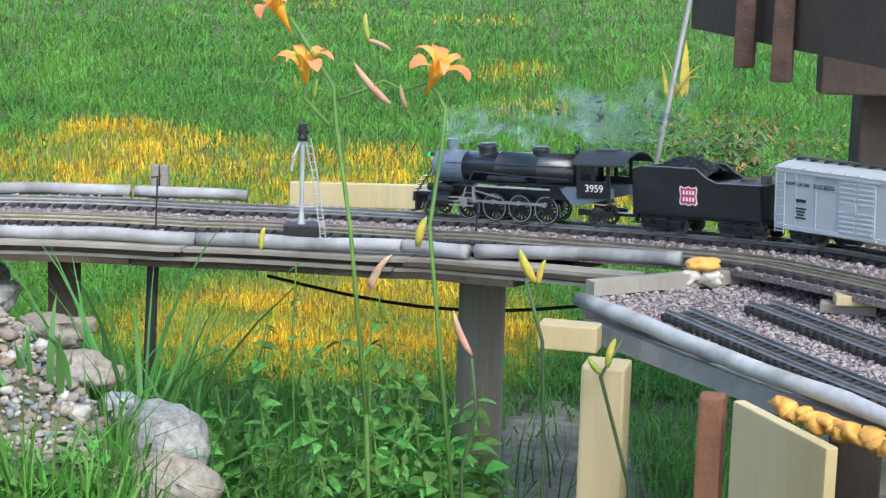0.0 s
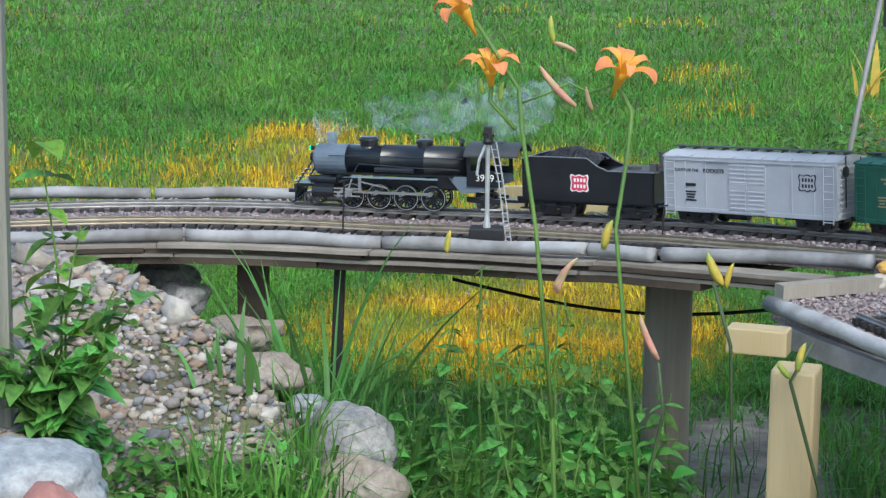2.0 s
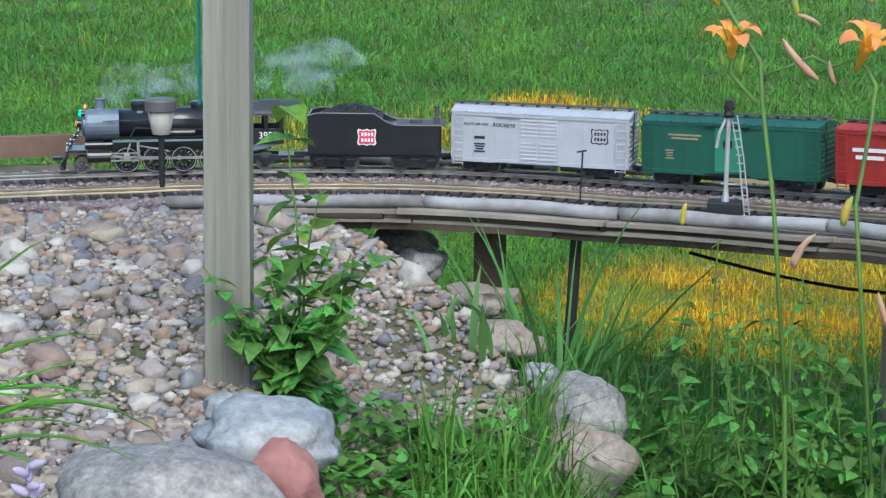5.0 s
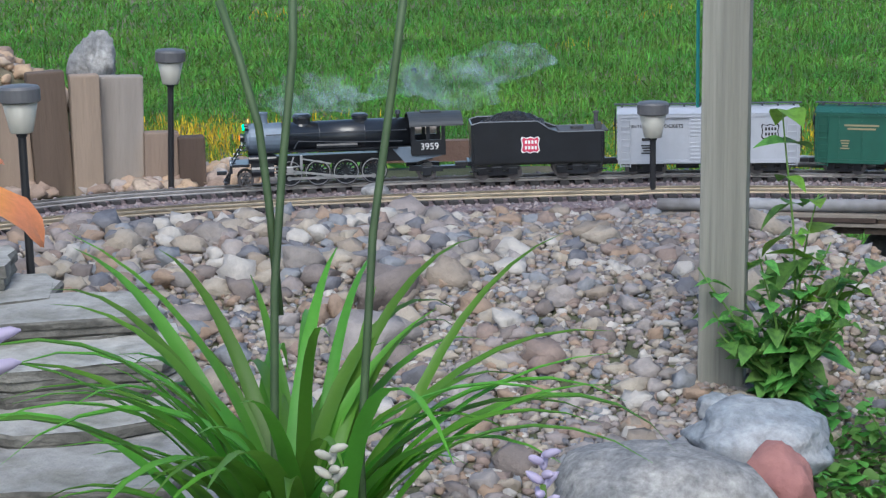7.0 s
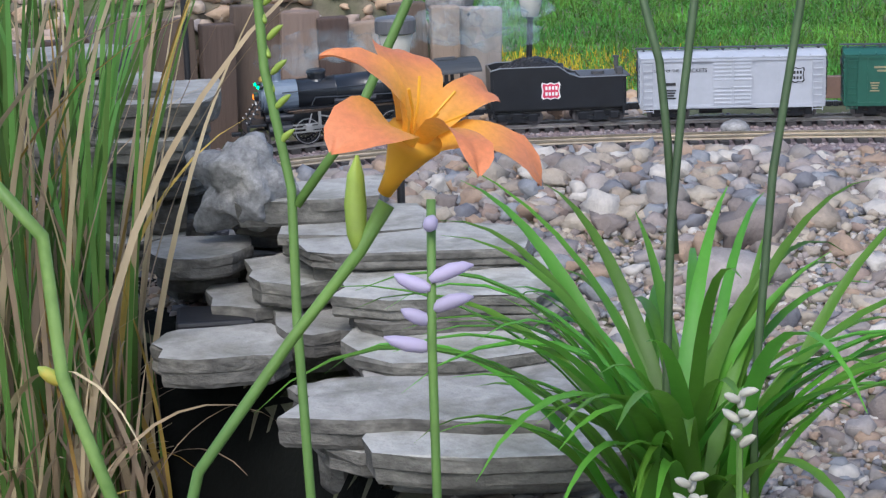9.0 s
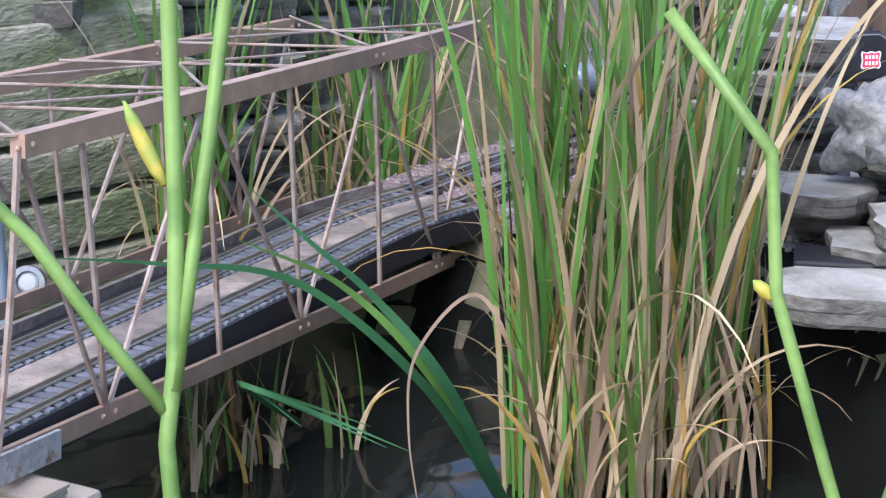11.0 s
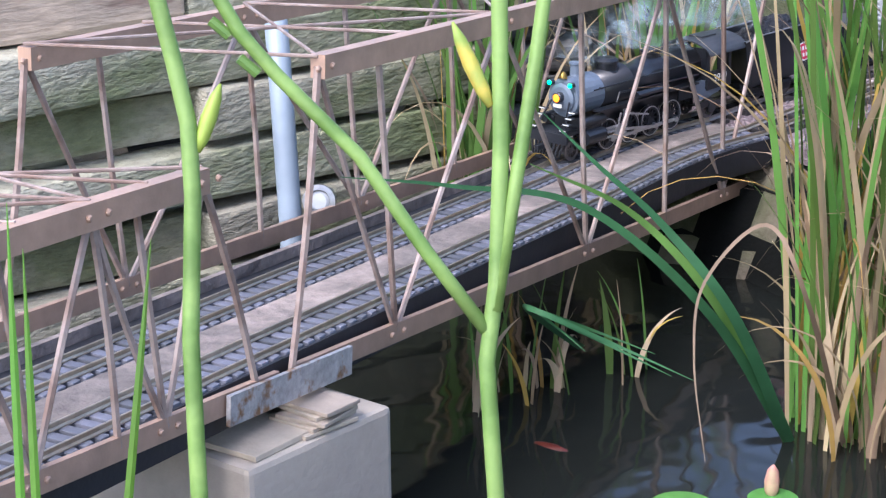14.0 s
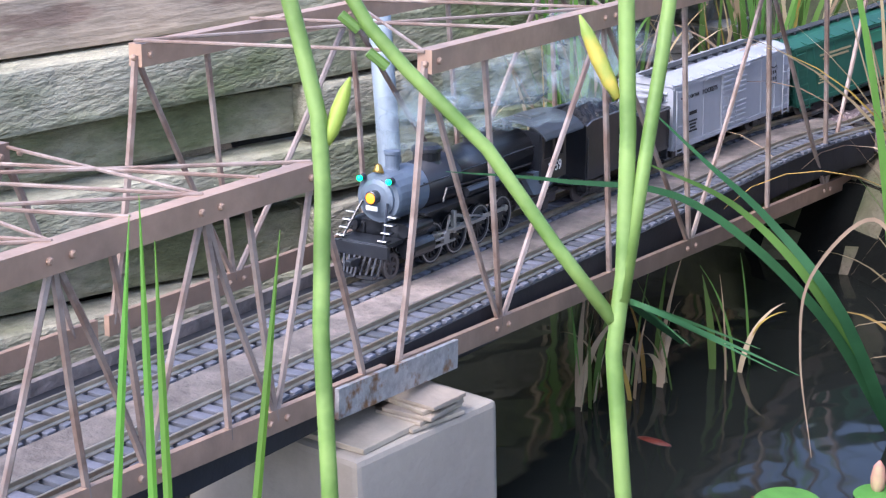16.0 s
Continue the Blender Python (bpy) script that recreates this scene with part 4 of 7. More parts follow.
side_track((0.480, 3.378), (0.740, 2.82), (1.04, 2.32), "siding track with dark ties on the platform")
side_track((0.638, 3.460), (0.792, 3.131), (0.930, 2.835), "second siding track with dark ties on the platform")
square_post("support_post", 0.352, 3.27, -0.16, 0.50, 0.076, yellow_pine, "fresh yellow pine support post", rz=-0.25)
bm = bmesh.new()
box(bm, (0, 0, 0), (0.105, 0.05, 0.045), bevel=0.003)
o = part("brace_block", bm, yellow_pine)
o.matrix_basis = Matrix.Translation((0.293, 3.36, 0.523)) @ Matrix.Rotation(-0.25, 4, "Z")
tagged(o, "short yellow pine beam across the post", "beam")
square_post("support_post", 0.492, 2.97, -0.16, 0.53, 0.04, mat("red_brown_stain", (0.2, 0.085, 0.045), 0.75, var=0.25, scale=9, bump=0.3), "red-brown stained support post", rz=-0.3)
bm = bmesh.new()
box(bm, (0, 0, 0), (0.02, 0.26, 0.2), bevel=0.003)
o = part("panel_sheet", bm, yellow_pine)
o.matrix_basis = Matrix.Translation((0.572, 2.80, 0.435)) @ Matrix.Rotation(0.38, 4, "Z")
tagged(o, "pale plywood panel screwed below the platform", "panel")
bm = bmesh.new()
box(bm, (0, 0, 0), (0.05, 0.3, 0.05), bevel=0.003)
o = part("brace_block", bm, yellow_pine)
o.matrix_basis = Matrix.Translation((0.55, 2.73, 0.315)) @ Matrix.Rotation(0.8, 4, "Z")
tagged(o, "yellow pine brace beam with a blue price tag", "beam")

for o in set(bpy.data.objects) - BEFORE_YARD:
    if o.parent is None:
        o.matrix_basis = YARD @ o.matrix_basis

# overhanging deck corner
deck = empty("wooden_deck", label="dark brown wooden deck corner with joist ends on a post", category="deck")
bm = bmesh.new()
bar(bm, (0.525, 3.6, 1.15), (0.795, 2.65, 1.15), 0.04, 0.205)
bar(bm, (0.525, 3.6, 1.15), (1.4, 3.85, 1.15), 0.04, 0.204)
part("rim_joist", bm, dark_wood, deck)
bm = bmesh.new()
box(bm, (1.18, 3.62, 0.988), (0.86, 0.06, 0.11), rz=-0.02, bevel=0.004)
part("beam", bm, dark_wood, deck)
for x, y, z in ((0.562, 3.31, 1.105), (0.605, 3.19, 1.095)):
    bm = bmesh.new()
    box(bm, (x, y, z), (0.034, 0.03, 0.2), rz=-0.28, bevel=0.004)
    part("joist_block", bm, mat("rusty_brown_wood", (0.10, 0.055, 0.04), 0.8, var=0.4, scale=30, bump=0.5), deck)
bm = bmesh.new()
box(bm, (0.887, 3.72, 0.466), (0.09, 0.09, 0.933), bevel=0.006)
part("post", bm, dark_wood, deck)
bm = bmesh.new()
box(bm, (1.3, 4.0, 1.26), (1.6, 1.1, 0.04))
part("floor_board", bm, dark_wood, deck)
bm = bmesh.new()
rod(bm, (0.72, 6.5, 0.0), (0.885, 6.644, 0.957), 0.009, n=10)
rod(bm, (0.885, 6.644, 0.957), (0.95, 6.7, 1.4), 0.009, n=10)
o = part("metal_pole", bm, mat("galvanised_pole", (0.25, 0.24, 0.23), 0.6, 0.3, var=0.15, bump=0.05), smooth=True)
tagged(o, "thin leaning galvanised pole in the lawn", "pole")

# tall post in the gravel
square_post("wooden_post", -0.907, 2.867, 0.40, 2.2, 0.072, post_wood, "tall weathered grey-green square wooden post in gravel", rz=0.25, lean=0.008)
bm = bmesh.new()
tube(bm, [(-0.965, 2.91, 0.9 + 0.08 * k) for k in range(14)], 0.003, 6)
tagged(part("cord", bm, mat("teal_cord", (0.03, 0.28, 0.26), 0.7, bump=0)), "thin teal cord hanging beside the post", "cord")


def solar_lamp(x, y, z, h, s=1.0, lean=0.0):
    root = empty("solar_lamp", label="black solar garden stake lamp with frosted shade", category="garden lamp", group="solar stake lamps")
    root.matrix_basis = Matrix.Translation((x, y, z)) @ Matrix.Rotation(lean, 4, "Y") @ Matrix.Diagonal((s, s, s, 1))
    bm = bmesh.new()
    h = h / s
    lathe(bm, [(0.0068, -0.05), (0.0068, h - 0.06), (0.009, h - 0.058), (0.009, h - 0.05)], 10)
    part("stake", bm, mat("black_plastic", (0.018, 0.018, 0.02), 0.5, bump=0.05), root)
    bm = bmesh.new()
    lathe(bm, [(0.018, h - 0.052), (0.019, h - 0.05), (0.029, h), (0.027, h)], 20)
    part("shade", bm, mat("frosted_plastic", (0.62, 0.6, 0.52), 0.35, trans=0.4, var=0.1, bump=0.05), root, "frosted translucent shade", smooth=True)
    bm = bmesh.new()
    lathe(bm, [(0.031, h - 0.002), (0.034, h), (0.034, h + 0.02), (0.031, h + 0.024), (0.02, h + 0.026), (0.0, h + 0.0265)], 24)
    part("cap", bm, mat("grey_plastic_cap", (0.1, 0.1, 0.105), 0.45, bump=0.05), root, "grey cap with solar cell")
    return root


solar_lamp(-1.416, 3.895, 0.51, 0.235)
solar_lamp(-2.46, 3.58, 0.5, 0.36, lean=0.05)
solar_lamp(-1.98, 2.5, 0.5, 0.42)
solar_lamp(-2.95, 3.0, 0.75, 0.3)

# signal tower beside the track
tower = empty("signal_mast", label="small silver signal mast with black head and base", category="signal mast")
tower.matrix_basis = Matrix.Translation((-0.218, 3.865, 0.579)) @ Matrix.Scale(1.02, 4)
silver_metal = mat("silver_paint_metal", (0.5, 0.52, 0.53), 0.4, 0.4, bump=0.05)
bm = bmesh.new()
box(bm, (0, 0, 0.018), (0.066, 0.05, 0.036), bevel=0.002)
part("base", bm, MATS["black_plastic"], tower)
bm = bmesh.new()
lathe(bm, [(0.008, 0.036), (0.006, 0.05), (0.0045, 0.06), (0.0045, 0.2)], 10)
part("mast", bm, silver_metal, tower)
bm = bmesh.new()
tube(bm, [(-0.004, 0.0, 0.2), (-0.016, -0.01, 0.17), (-0.02, -0.012, 0.142)], 0.003, 6)
tube(bm, [(0.004, 0.0, 0.205), (0.022, -0.006, 0.13), (0.04, -0.01, 0.0)], 0.0016, 6)
tube(bm, [(0.016, 0.0, 0.205), (0.031, -0.006, 0.13), (0.05, -0.01, 0.0)], 0.0016, 6)
for k in range(12):
    z = 0.19 - 0.0155 * k
    rod(bm, (0.006 + 0.0028 * k, -0.001 * k, z), (0.018 + 0.0028 * k, -0.001 * k, z), 0.0013, n=5)
rod(bm, (-0.012, 0, 0.07), (0.03, 0, 0.07), 0.002, n=6)
part("ladder", bm, silver_metal, tower)
bm = bmesh.new()
box(bm, (0, 0, 0.222), (0.016, 0.016, 0.026), bevel=0.002)
lathe(bm, [(0.009, 0.2), (0.011, 0.206), (0.009, 0.212)], 10)
for a in range(3):
    rod(bm, (0, 0, 0.22), (0.012 * math.cos(a * 2.1), 0.012 * math.sin(a * 2.1), 0.22), 0.005)
part("signal_head", bm, MATS["black_plastic"], tower)
for x, y, z, h in ((-0.52, 3.93, 0.57, 0.12), (0.13, 3.9, 0.57, 0.09), (0.66, 3.72, 0.58, 0.11)):
    bm = bmesh.new()
    rod(bm, (0, 0, -0.02), (0.004, 0, h), 0.0018, n=6)
    rod(bm, (-0.008, 0, h), (0.012, 0, h + 0.004), 0.0018, n=6)
    o = part("wire_signal", bm, MATS["black_plastic"])
    o.location = (x, y, z)
    tagged(o, "thin dark wire rod standing beside the track", "wire rod")

# ---- fence of upright timbers behind the curve ----
fence_wood = mat("silvered_fence_wood", (0.27, 0.235, 0.21), 0.85, var=0.25, scale=9, stretch=(1, 1, 0.1), second=(0.23, 0.16, 0.11), mix_scale=2, bump=0.5, bscale=60, rand=0.5)
fence_brown = mat("dark_brown_fence_wood", (0.10, 0.068, 0.052), 0.85, var=0.3, scale=9, stretch=(1, 1, 0.1), second=(0.16, 0.115, 0.09), mix_scale=4, bump=0.5, bscale=60, rand=0.3)
fence_tan = mat("tan_fence_wood", (0.30, 0.225, 0.17), 0.85, var=0.3, scale=9, stretch=(1, 1, 0.1), second=(0.2, 0.15, 0.12), mix_scale=4, bump=0.5, bscale=60, rand=0.3)
fence = empty("timber_fence", label="silvered upright timber border fence behind the curved track", category="fence")
s = 6.95
k = 0
while s < 8.3:
    w = 0.055 + 0.045 * ((k * 37) % 11) / 11
    p, d, z = on_line(s + w / 2, -0.2 - 0.02 * ((k * 13) % 3))
    h = 0.24 + 0.05 * ((k * 29) % 13) / 13 + 0.05 * min(1, max(0, (s - 7.3) / 0.5)) - (0.12 if s < 7.05 else 0)
    bm = bmesh.new()
    box(bm, (0, 0, h / 2 - 0.05), (w * 1.12, 0.045, h + 0.1), bevel=0.005)
    o = part("timber", bm, (fence_brown, fence_wood, fence_tan, fence_wood, fence_brown, fence_tan, fence_brown)[(k * 5 + k // 3) % 7], fence)
    o.matrix_basis = Matrix.Translation((p[0], p[1], z - 0.03)) @ Matrix.Rotation(math.atan2(d[1], d[0]), 4, "Z") @ Matrix.Rotation(0.04 * math.sin(k * 5.3), 4, "Y")
    s += w + 0.002
    k += 1
bm = bmesh.new()
bar(bm, (-1.72, 4.3, 0.6), (-2.2, 4.02, 0.6), 0.03, 0.05)
tagged(part("border_board", bm, mat("rust_brown_board", (0.16, 0.1, 0.075), 0.85, var=0.3, bump=0.3)), "low weathered brown border board by the track", "board")

# ---- bridge ----
truss_paint = mat("copper_brown_paint", (0.43, 0.285, 0.20), 0.5, 0.25, var=0.2, scale=20, second=(0.29, 0.20, 0.15), bump=0.08)
brace_paint = mat("greyed_brown_brace", (0.34, 0.275, 0.235), 0.55, 0.25, var=0.25, scale=30, second=(0.22, 0.15, 0.115), mix_scale=12, bump=0.08)
bridge_black = mat("black_deck_side", (0.02, 0.021, 0.025), 0.6, var=0.3, bump=0.1)
bridge = empty("truss_bridge", label="copper-brown metal truss bridge carrying two tracks over the pond", category="bridge")
plank_wood = mat("bleached_plank", (0.15, 0.128, 0.112), 0.85, var=0.5, scale=30, second=(0.27, 0.22, 0.19), mix_scale=7, bump=0.5, rand=0.2)
for name, o0, o1, zt, th, m in (("deck_beam", -0.085, 0.175, -0.0225, 0.045, bridge_black), ("deck_skirt", 0.1755, 0.18, -0.012, 0.05, bridge_black), ("plank", 0.041, 0.099, -0.009, 0.013, plank_wood), ("kerb_rail", -0.095, -0.0855, -0.006, 0.02, plank_wood)):
    b = belt(name, S_BRIDGE, S_END, o0, o1, zt, th, m, 0.1)
    b.parent = bridge
A0 = Vector((-2.324, 0.80, 0.503))             # outer track at the joint of the spans
AX = Vector((-0.549, 0.836, -0.0495))          # along the bridge, away from the viewer
NRM = Vector((-0.836, -0.549, 0))              # across it, away from the viewer


def on_bridge(u, off, z):
    """A point of the bridge: u along it, off towards the viewer, z over the rails."""
    return A0 + AX * u - NRM * off + Vector((0, 0, z))


bm = bmesh.new()
lathe(bm, [(0.0042, 0.001), (0.0042, -0.0015), (0.0025, -0.0032)], 8)
RIVET = bpy.data.meshes.new("rivet")
bm.to_mesh(RIVET)
bm.free()
RIVET.materials.append(truss_paint)


def truss(off, z_bot, z_top, u0, u1, tops, bottoms, ends, reach):
    """One side of a span: chords, posts and diagonals between the joints, with rivets."""
    bm = bmesh.new()
    bar(bm, on_bridge(u0, off, z_bot(u0)), on_bridge(u1, off, z_bot(u1)), 0.008, 0.026)
    part("bottom_chord", bm, truss_paint, bridge)
    bm = bmesh.new()
    bar(bm, on_bridge(tops[0], off, z_top), on_bridge(tops[-1], off, z_top), 0.02, 0.028)
    part("top_chord", bm, truss_paint, bridge)

    def member(name, ut, ub, r=0.0042, bow=0.0):
        bm = bmesh.new()
        a, b = on_bridge(ut, off, z_top), on_bridge(ub, off, z_bot(ub))
        mid = (a + b) / 2 + AX * bow
        tube(bm, [a, (a + mid) / 2 + AX * bow * 0.2, mid, (b + mid) / 2 + AX * bow * 0.2, b], r, 6)
        part(name, bm, brace_paint, bridge)
    for ub in bottoms:
        member("upright", ub - 0.03, ub, 0.0045, 0.004 * math.sin(7 * ub))
        for ut in tops:
            if 0.02 < abs(ut - ub) < reach:
                member("diagonal", ut, ub, 0.0042, 0.006 * math.sin(11 * ut + 5 * ub))
    for ut in tops[1:-1]:
        member("upright", ut, ut + 0.02, 0.0045, 0.005 * math.sin(9 * ut))
    for ut, ub in ends:
        member("end_post", ut, ub, 0.005, 0.006)
    for joints, z, lift in ((tops, None, 0.0105), (bottoms, 1, 0.0045)):
        for u in joints:
            for du in (-0.015, 0.015):
                o = new("rivet", RIVET)
                o.parent = bridge
                o.matrix_basis = Matrix.Translation(on_bridge(u + du, off + lift, z_top if z is None else z_bot(u + du))) @ NRM.to_track_quat("Z", "Y").to_matrix().to_4x4()


def sag_near(u):
    return -0.036 - 0.04 * u


def sag_far(u):
    return 0.0 - 0.01 * u


HIGH_T, HIGH_B = (-0.114, 0.338, 0.914, 1.42), (0.05, 0.626, 1.2)
LOW_T, LOW_B = (-1.14, -0.93, -0.746, -0.53, -0.345), (-1.04, -0.85, -0.64, -0.43)
truss(0.195, sag_near, 0.331, -0.19, 1.45, HIGH_T, HIGH_B, ((-0.114, -0.19),), 0.36)
truss(0.195, sag_near, 0.24, -1.15, -0.22, LOW_T, LOW_B, ((-0.345, -0.26),), 0.13)
truss(-0.14, sag_far, 0.325, -0.32, 1.32, tuple(u - 0.12 for u in HIGH_T), tuple(u - 0.12 for u in HIGH_B), ((-0.234, -0.31),), 0.36)
truss(-0.14, sag_far, 0.245, -1.27, -0.34, tuple(u - 0.12 for u in LOW_T), tuple(u - 0.12 for u in LOW_B), ((-0.465, -0.38),), 0.13)
for tops, z in ((HIGH_T, 0.343), (LOW_T, 0.254)):
    for u, v in zip(tops, tops[1:]):
        for a, b in ((u, u - 0.12), (u, v - 0.12), (v, u - 0.12), ((u + v) / 2, (u + v) / 2 - 0.12)):
            bm = bmesh.new()
            rod(bm, on_bridge(a, 0.195, z), on_bridge(b, -0.14, z), 0.0023, n=6)
            part("cross_brace", bm, brace_paint, bridge)
bm = bmesh.new()
bar(bm, on_bridge(-0.33, 0.205, sag_near(-0.33) - 0.006), on_bridge(-0.075, 0.205, sag_near(-0.075) - 0.006), 0.006, 0.036)
part("joint_plate", bm, mat("rusty_galvanised", (0.40, 0.39, 0.38), 0.55, 0.4, var=0.4, scale=60, second=(0.24, 0.13, 0.06), mix_scale=28, mix_lo=0.5, mix_hi=0.6, bump=0.4), bridge, "rust-stained galvanised joint plate")
concrete = mat("smooth_concrete", (0.43, 0.38, 0.305), 0.8, var=0.16, scale=12, second=(0.34, 0.30, 0.245), bump=0.2)
bm = bmesh.new()
box(bm, (0, 0, 0), (0.247, 0.30, 0.24), bevel=0.008)
o = part("concrete_pier", bm, concrete)
o.matrix_basis = Matrix.Translation((-2.147, 0.707, 0.300)) @ Matrix.Rotation(1.98, 4, "Z")
tagged(o, "pale concrete pier block under the bridge joint", "concrete block")
bm = bmesh.new()
box(bm, (-0.055, -0.055, 0.1245), (0.11, 0.17, 0.007), rz=0.06, bevel=0.001)
part("bearing_board", bm, mat("pale_plywood", (0.46, 0.39, 0.30), 0.8, var=0.2, scale=20, bump=0.2, rand=0.2), o, "pale plywood bearing board")
for k in range(5):
    bm = bmesh.new()
    box(bm, (0, 0, 0), (0.085 - 0.006 * k, 0.07, 0.005), bevel=0.001)
    o = part("plywood_shim", bm, mat("pale_plywood", (0.46, 0.39, 0.30), 0.8, var=0.2, scale=20, bump=0.2, rand=0.2))
    o.matrix_basis = Matrix.Translation((-2.052 - 0.006 * (k % 2), 0.772 + 0.003 * k, 0.4235 + 0.0055 * k)) @ Matrix.Rotation(1.9 + 0.12 * (k % 3), 4, "Z")
    tagged(o, "thin plywood shim on the concrete pier", "shim", "plywood shims")

# ---- timber retaining wall behind the bridge ----
old_timber = mat("mossy_old_timber", (0.35, 0.335, 0.25), 0.9, var=0.35, scale=55, stretch=(0.5, 0.6, 1.2), second=(0.15, 0.17, 0.085), mix_scale=6, mix_lo=0.42, mix_hi=0.62, bump=0.9, bscale=90, rand=0.25)
pale_board = mat("peeling_pale_board", (0.39, 0.315, 0.235), 0.85, var=0.3, scale=60, stretch=(0.3, 0.3, 1.6), second=(0.25, 0.18, 0.135), mix_scale=16, mix_lo=0.52, mix_hi=0.60, bump=0.4, bscale=60)
wall = empty("timber_wall", label="stacked mossy timber retaining wall behind the bridge", category="retaining wall")
W0 = Vector((-2.86, 0.1, 0))
W1 = Vector((-3.1, 1.25, 0))
wd = (W1 - W0).normalized()
ang = math.atan2(wd.y, wd.x)
for row in range(8):
    z = 0.18 + 0.098 * row
    for j in range(2):
        L = 1.45 if j == (row % 2) else 0.62
        c = W0 + wd * (-0.55 + (0 if j == 0 else (1.456 if row % 2 == 0 else 0.626)) + L / 2) - Vector((0.01 * row, 0, 0)) + Vector((0.03 if row < 6 else 0.004, 0, 0)) * ((row * 3 + j * 2) % 3 - 0.5)
        bm = bmesh.new()
        box(bm, (0, 0, 0), (L, 0.1, 0.098 if row > 4 else 0.084), bevel=0.01)
        bmesh.ops.subdivide_edges(bm, edges=[e for e in bm.edges if e.calc_length() > 0.3], cuts=14, use_grid_fill=True)
        for v in bm.verts:
            v.co += Vector((0, 0.008 * noise.noise(v.co * 9 + Vector((row, j, 0))), 0.006 * noise.noise(v.co * 6 + Vector((j, row, 3)))))
        o = part("timber", bm, pale_board if row > 5 and j == 0 else old_timber, wall)
        o.matrix_basis = Matrix.Translation((c.x, c.y, z)) @ Matrix.Rotation(ang + 0.01 * ((row * 5 + j * 3) % 5 - 2), 4, "Z") @ Matrix.Rotation(0.012 * ((row + j) % 3 - 1), 4, "Y")
bm = bmesh.new()
tube(bm, [(-2.70, 1.02, 0.2), (-2.705, 1.025, 0.44), (-2.76, 1.04, 0.62), (-2.84, 1.06, 0.9)], 0.018, 12)
tagged(part("grey_pipe", bm, mat("grey_pvc", (0.25, 0.31, 0.36), 0.45, var=0.1, bump=0.03), smooth=True), "leaning blue-grey plastic pipe beside the timber wall", "pipe")
spot = empty("spotlight", label="small clear-fronted pond spotlight clamped to the pipe", category="spotlight")
spot.matrix_basis = Matrix.Translation((-2.70, 1.072, 0.494)) @ Matrix.Rotation(radians(-35), 4, "Z") @ Matrix.Rotation(radians(80), 4, "Y")
bm = bmesh.new()
lathe(bm, [(0.012, -0.035), (0.02, -0.03), (0.022, 0.0), (0.026, 0.004), (0.026, 0.012), (0.018, 0.013), (0.016, 0.006)], 20)
part("housing", bm, mat("dull_chrome", (0.3, 0.31, 0.32), 0.3, 0.8, var=0.3, scale=40, bump=0.1), spot)
bm = bmesh.new()
lathe(bm, [(0.016, 0.007), (0.012, 0.011), (0.0, 0.012)], 16)
part("lens", bm, mat("pale_lens", (0.42, 0.45, 0.47), 0.15, var=0.05, bump=0), spot, "pale lens")

# ---- pond ----
wm = bpy.data.materials.new("dark_pond_water")
wm.use_nodes = True
b = wm.node_tree.nodes["Principled BSDF"]
b.inputs["Base Color"].default_value = (0.012, 0.014, 0.012, 1)
b.inputs["Roughness"].default_value = 0.06
b.inputs["IOR"].default_value = 1.33
wnz = wm.node_tree.nodes.new("ShaderNodeTexNoise")
wnz.inputs["Scale"].default_value = 14
wbp = wm.node_tree.nodes.new("ShaderNodeBump")
wbp.inputs["Strength"].default_value, wbp.inputs["Distance"].default_value = 0.5, 0.012
wm.node_tree.links.new(wnz.outputs["Fac"], wbp.inputs["Height"])
wm.node_tree.links.new(wbp.outputs["Normal"], b.inputs["Normal"])
bm = bmesh.new()
vs = [bm.verts.new((-2.05 + 1.25 * math.cos(a * math.pi / 20), 1.05 + 1.6 * math.sin(a * math.pi / 20), 0.2)) for a in range(40)]
bm.faces.new(vs)
tagged(part("water", bm, wm), "dark still pond water with faint ripples", "pond", kind="structure")

# ---- smoke ----
smoke_mat = mat("thin_smoke", (0.52, 0.68, 0.74), 1.0, var=0.05, bump=0, alpha=0.99, spec=0.0)
nt_ = smoke_mat.node_tree
co_ = nt_.nodes.new("ShaderNodeTexCoord")
nz_ = nt_.nodes.new("ShaderNodeTexNoise")
nz_.inputs["Scale"].default_value, nz_.inputs["Detail"].default_value, nz_.inputs["Distortion"].default_value = 13.0, 4.0, 0.6
mr_ = nt_.nodes.new("ShaderNodeMapRange")
mr_.interpolation_type = "SMOOTHSTEP"
for key_, v_ in (("From Min", 0.36), ("From Max", 0.85), ("To Min", 0.0), ("To Max", 0.24)):
    mr_.inputs[key_].default_value = v_
nt_.links.new(co_.outputs["Object"], nz_.inputs["Vector"])
nt_.links.new(nz_.outputs["Fac"], mr_.inputs["Value"])
nt_.links.new(mr_.outputs["Result"], nt_.nodes["Principled BSDF"].inputs["Alpha"])
PUFFS = []
for k in range(7):
    u = k / 6
    bm = bmesh.new()
    rock(bm, (0, 0, 0), (0.06 + 0.035 * u, 0.028 + 0.02 * u, 0.026 + 0.024 * u + 0.006 * math.sin(k * 3)), k * 3 + 1, 4, 0.9)
    o = part("smoke_puff", bm, smoke_mat, smooth=True)
    tagged(o, "thin blue-grey puff of chimney smoke", "smoke", "smoke puffs")
    PUFFS.append((o, 0.03 + 0.46 * u, 0.024 + 0.045 * u + 0.014 * math.sin(k * 2.3), 1))

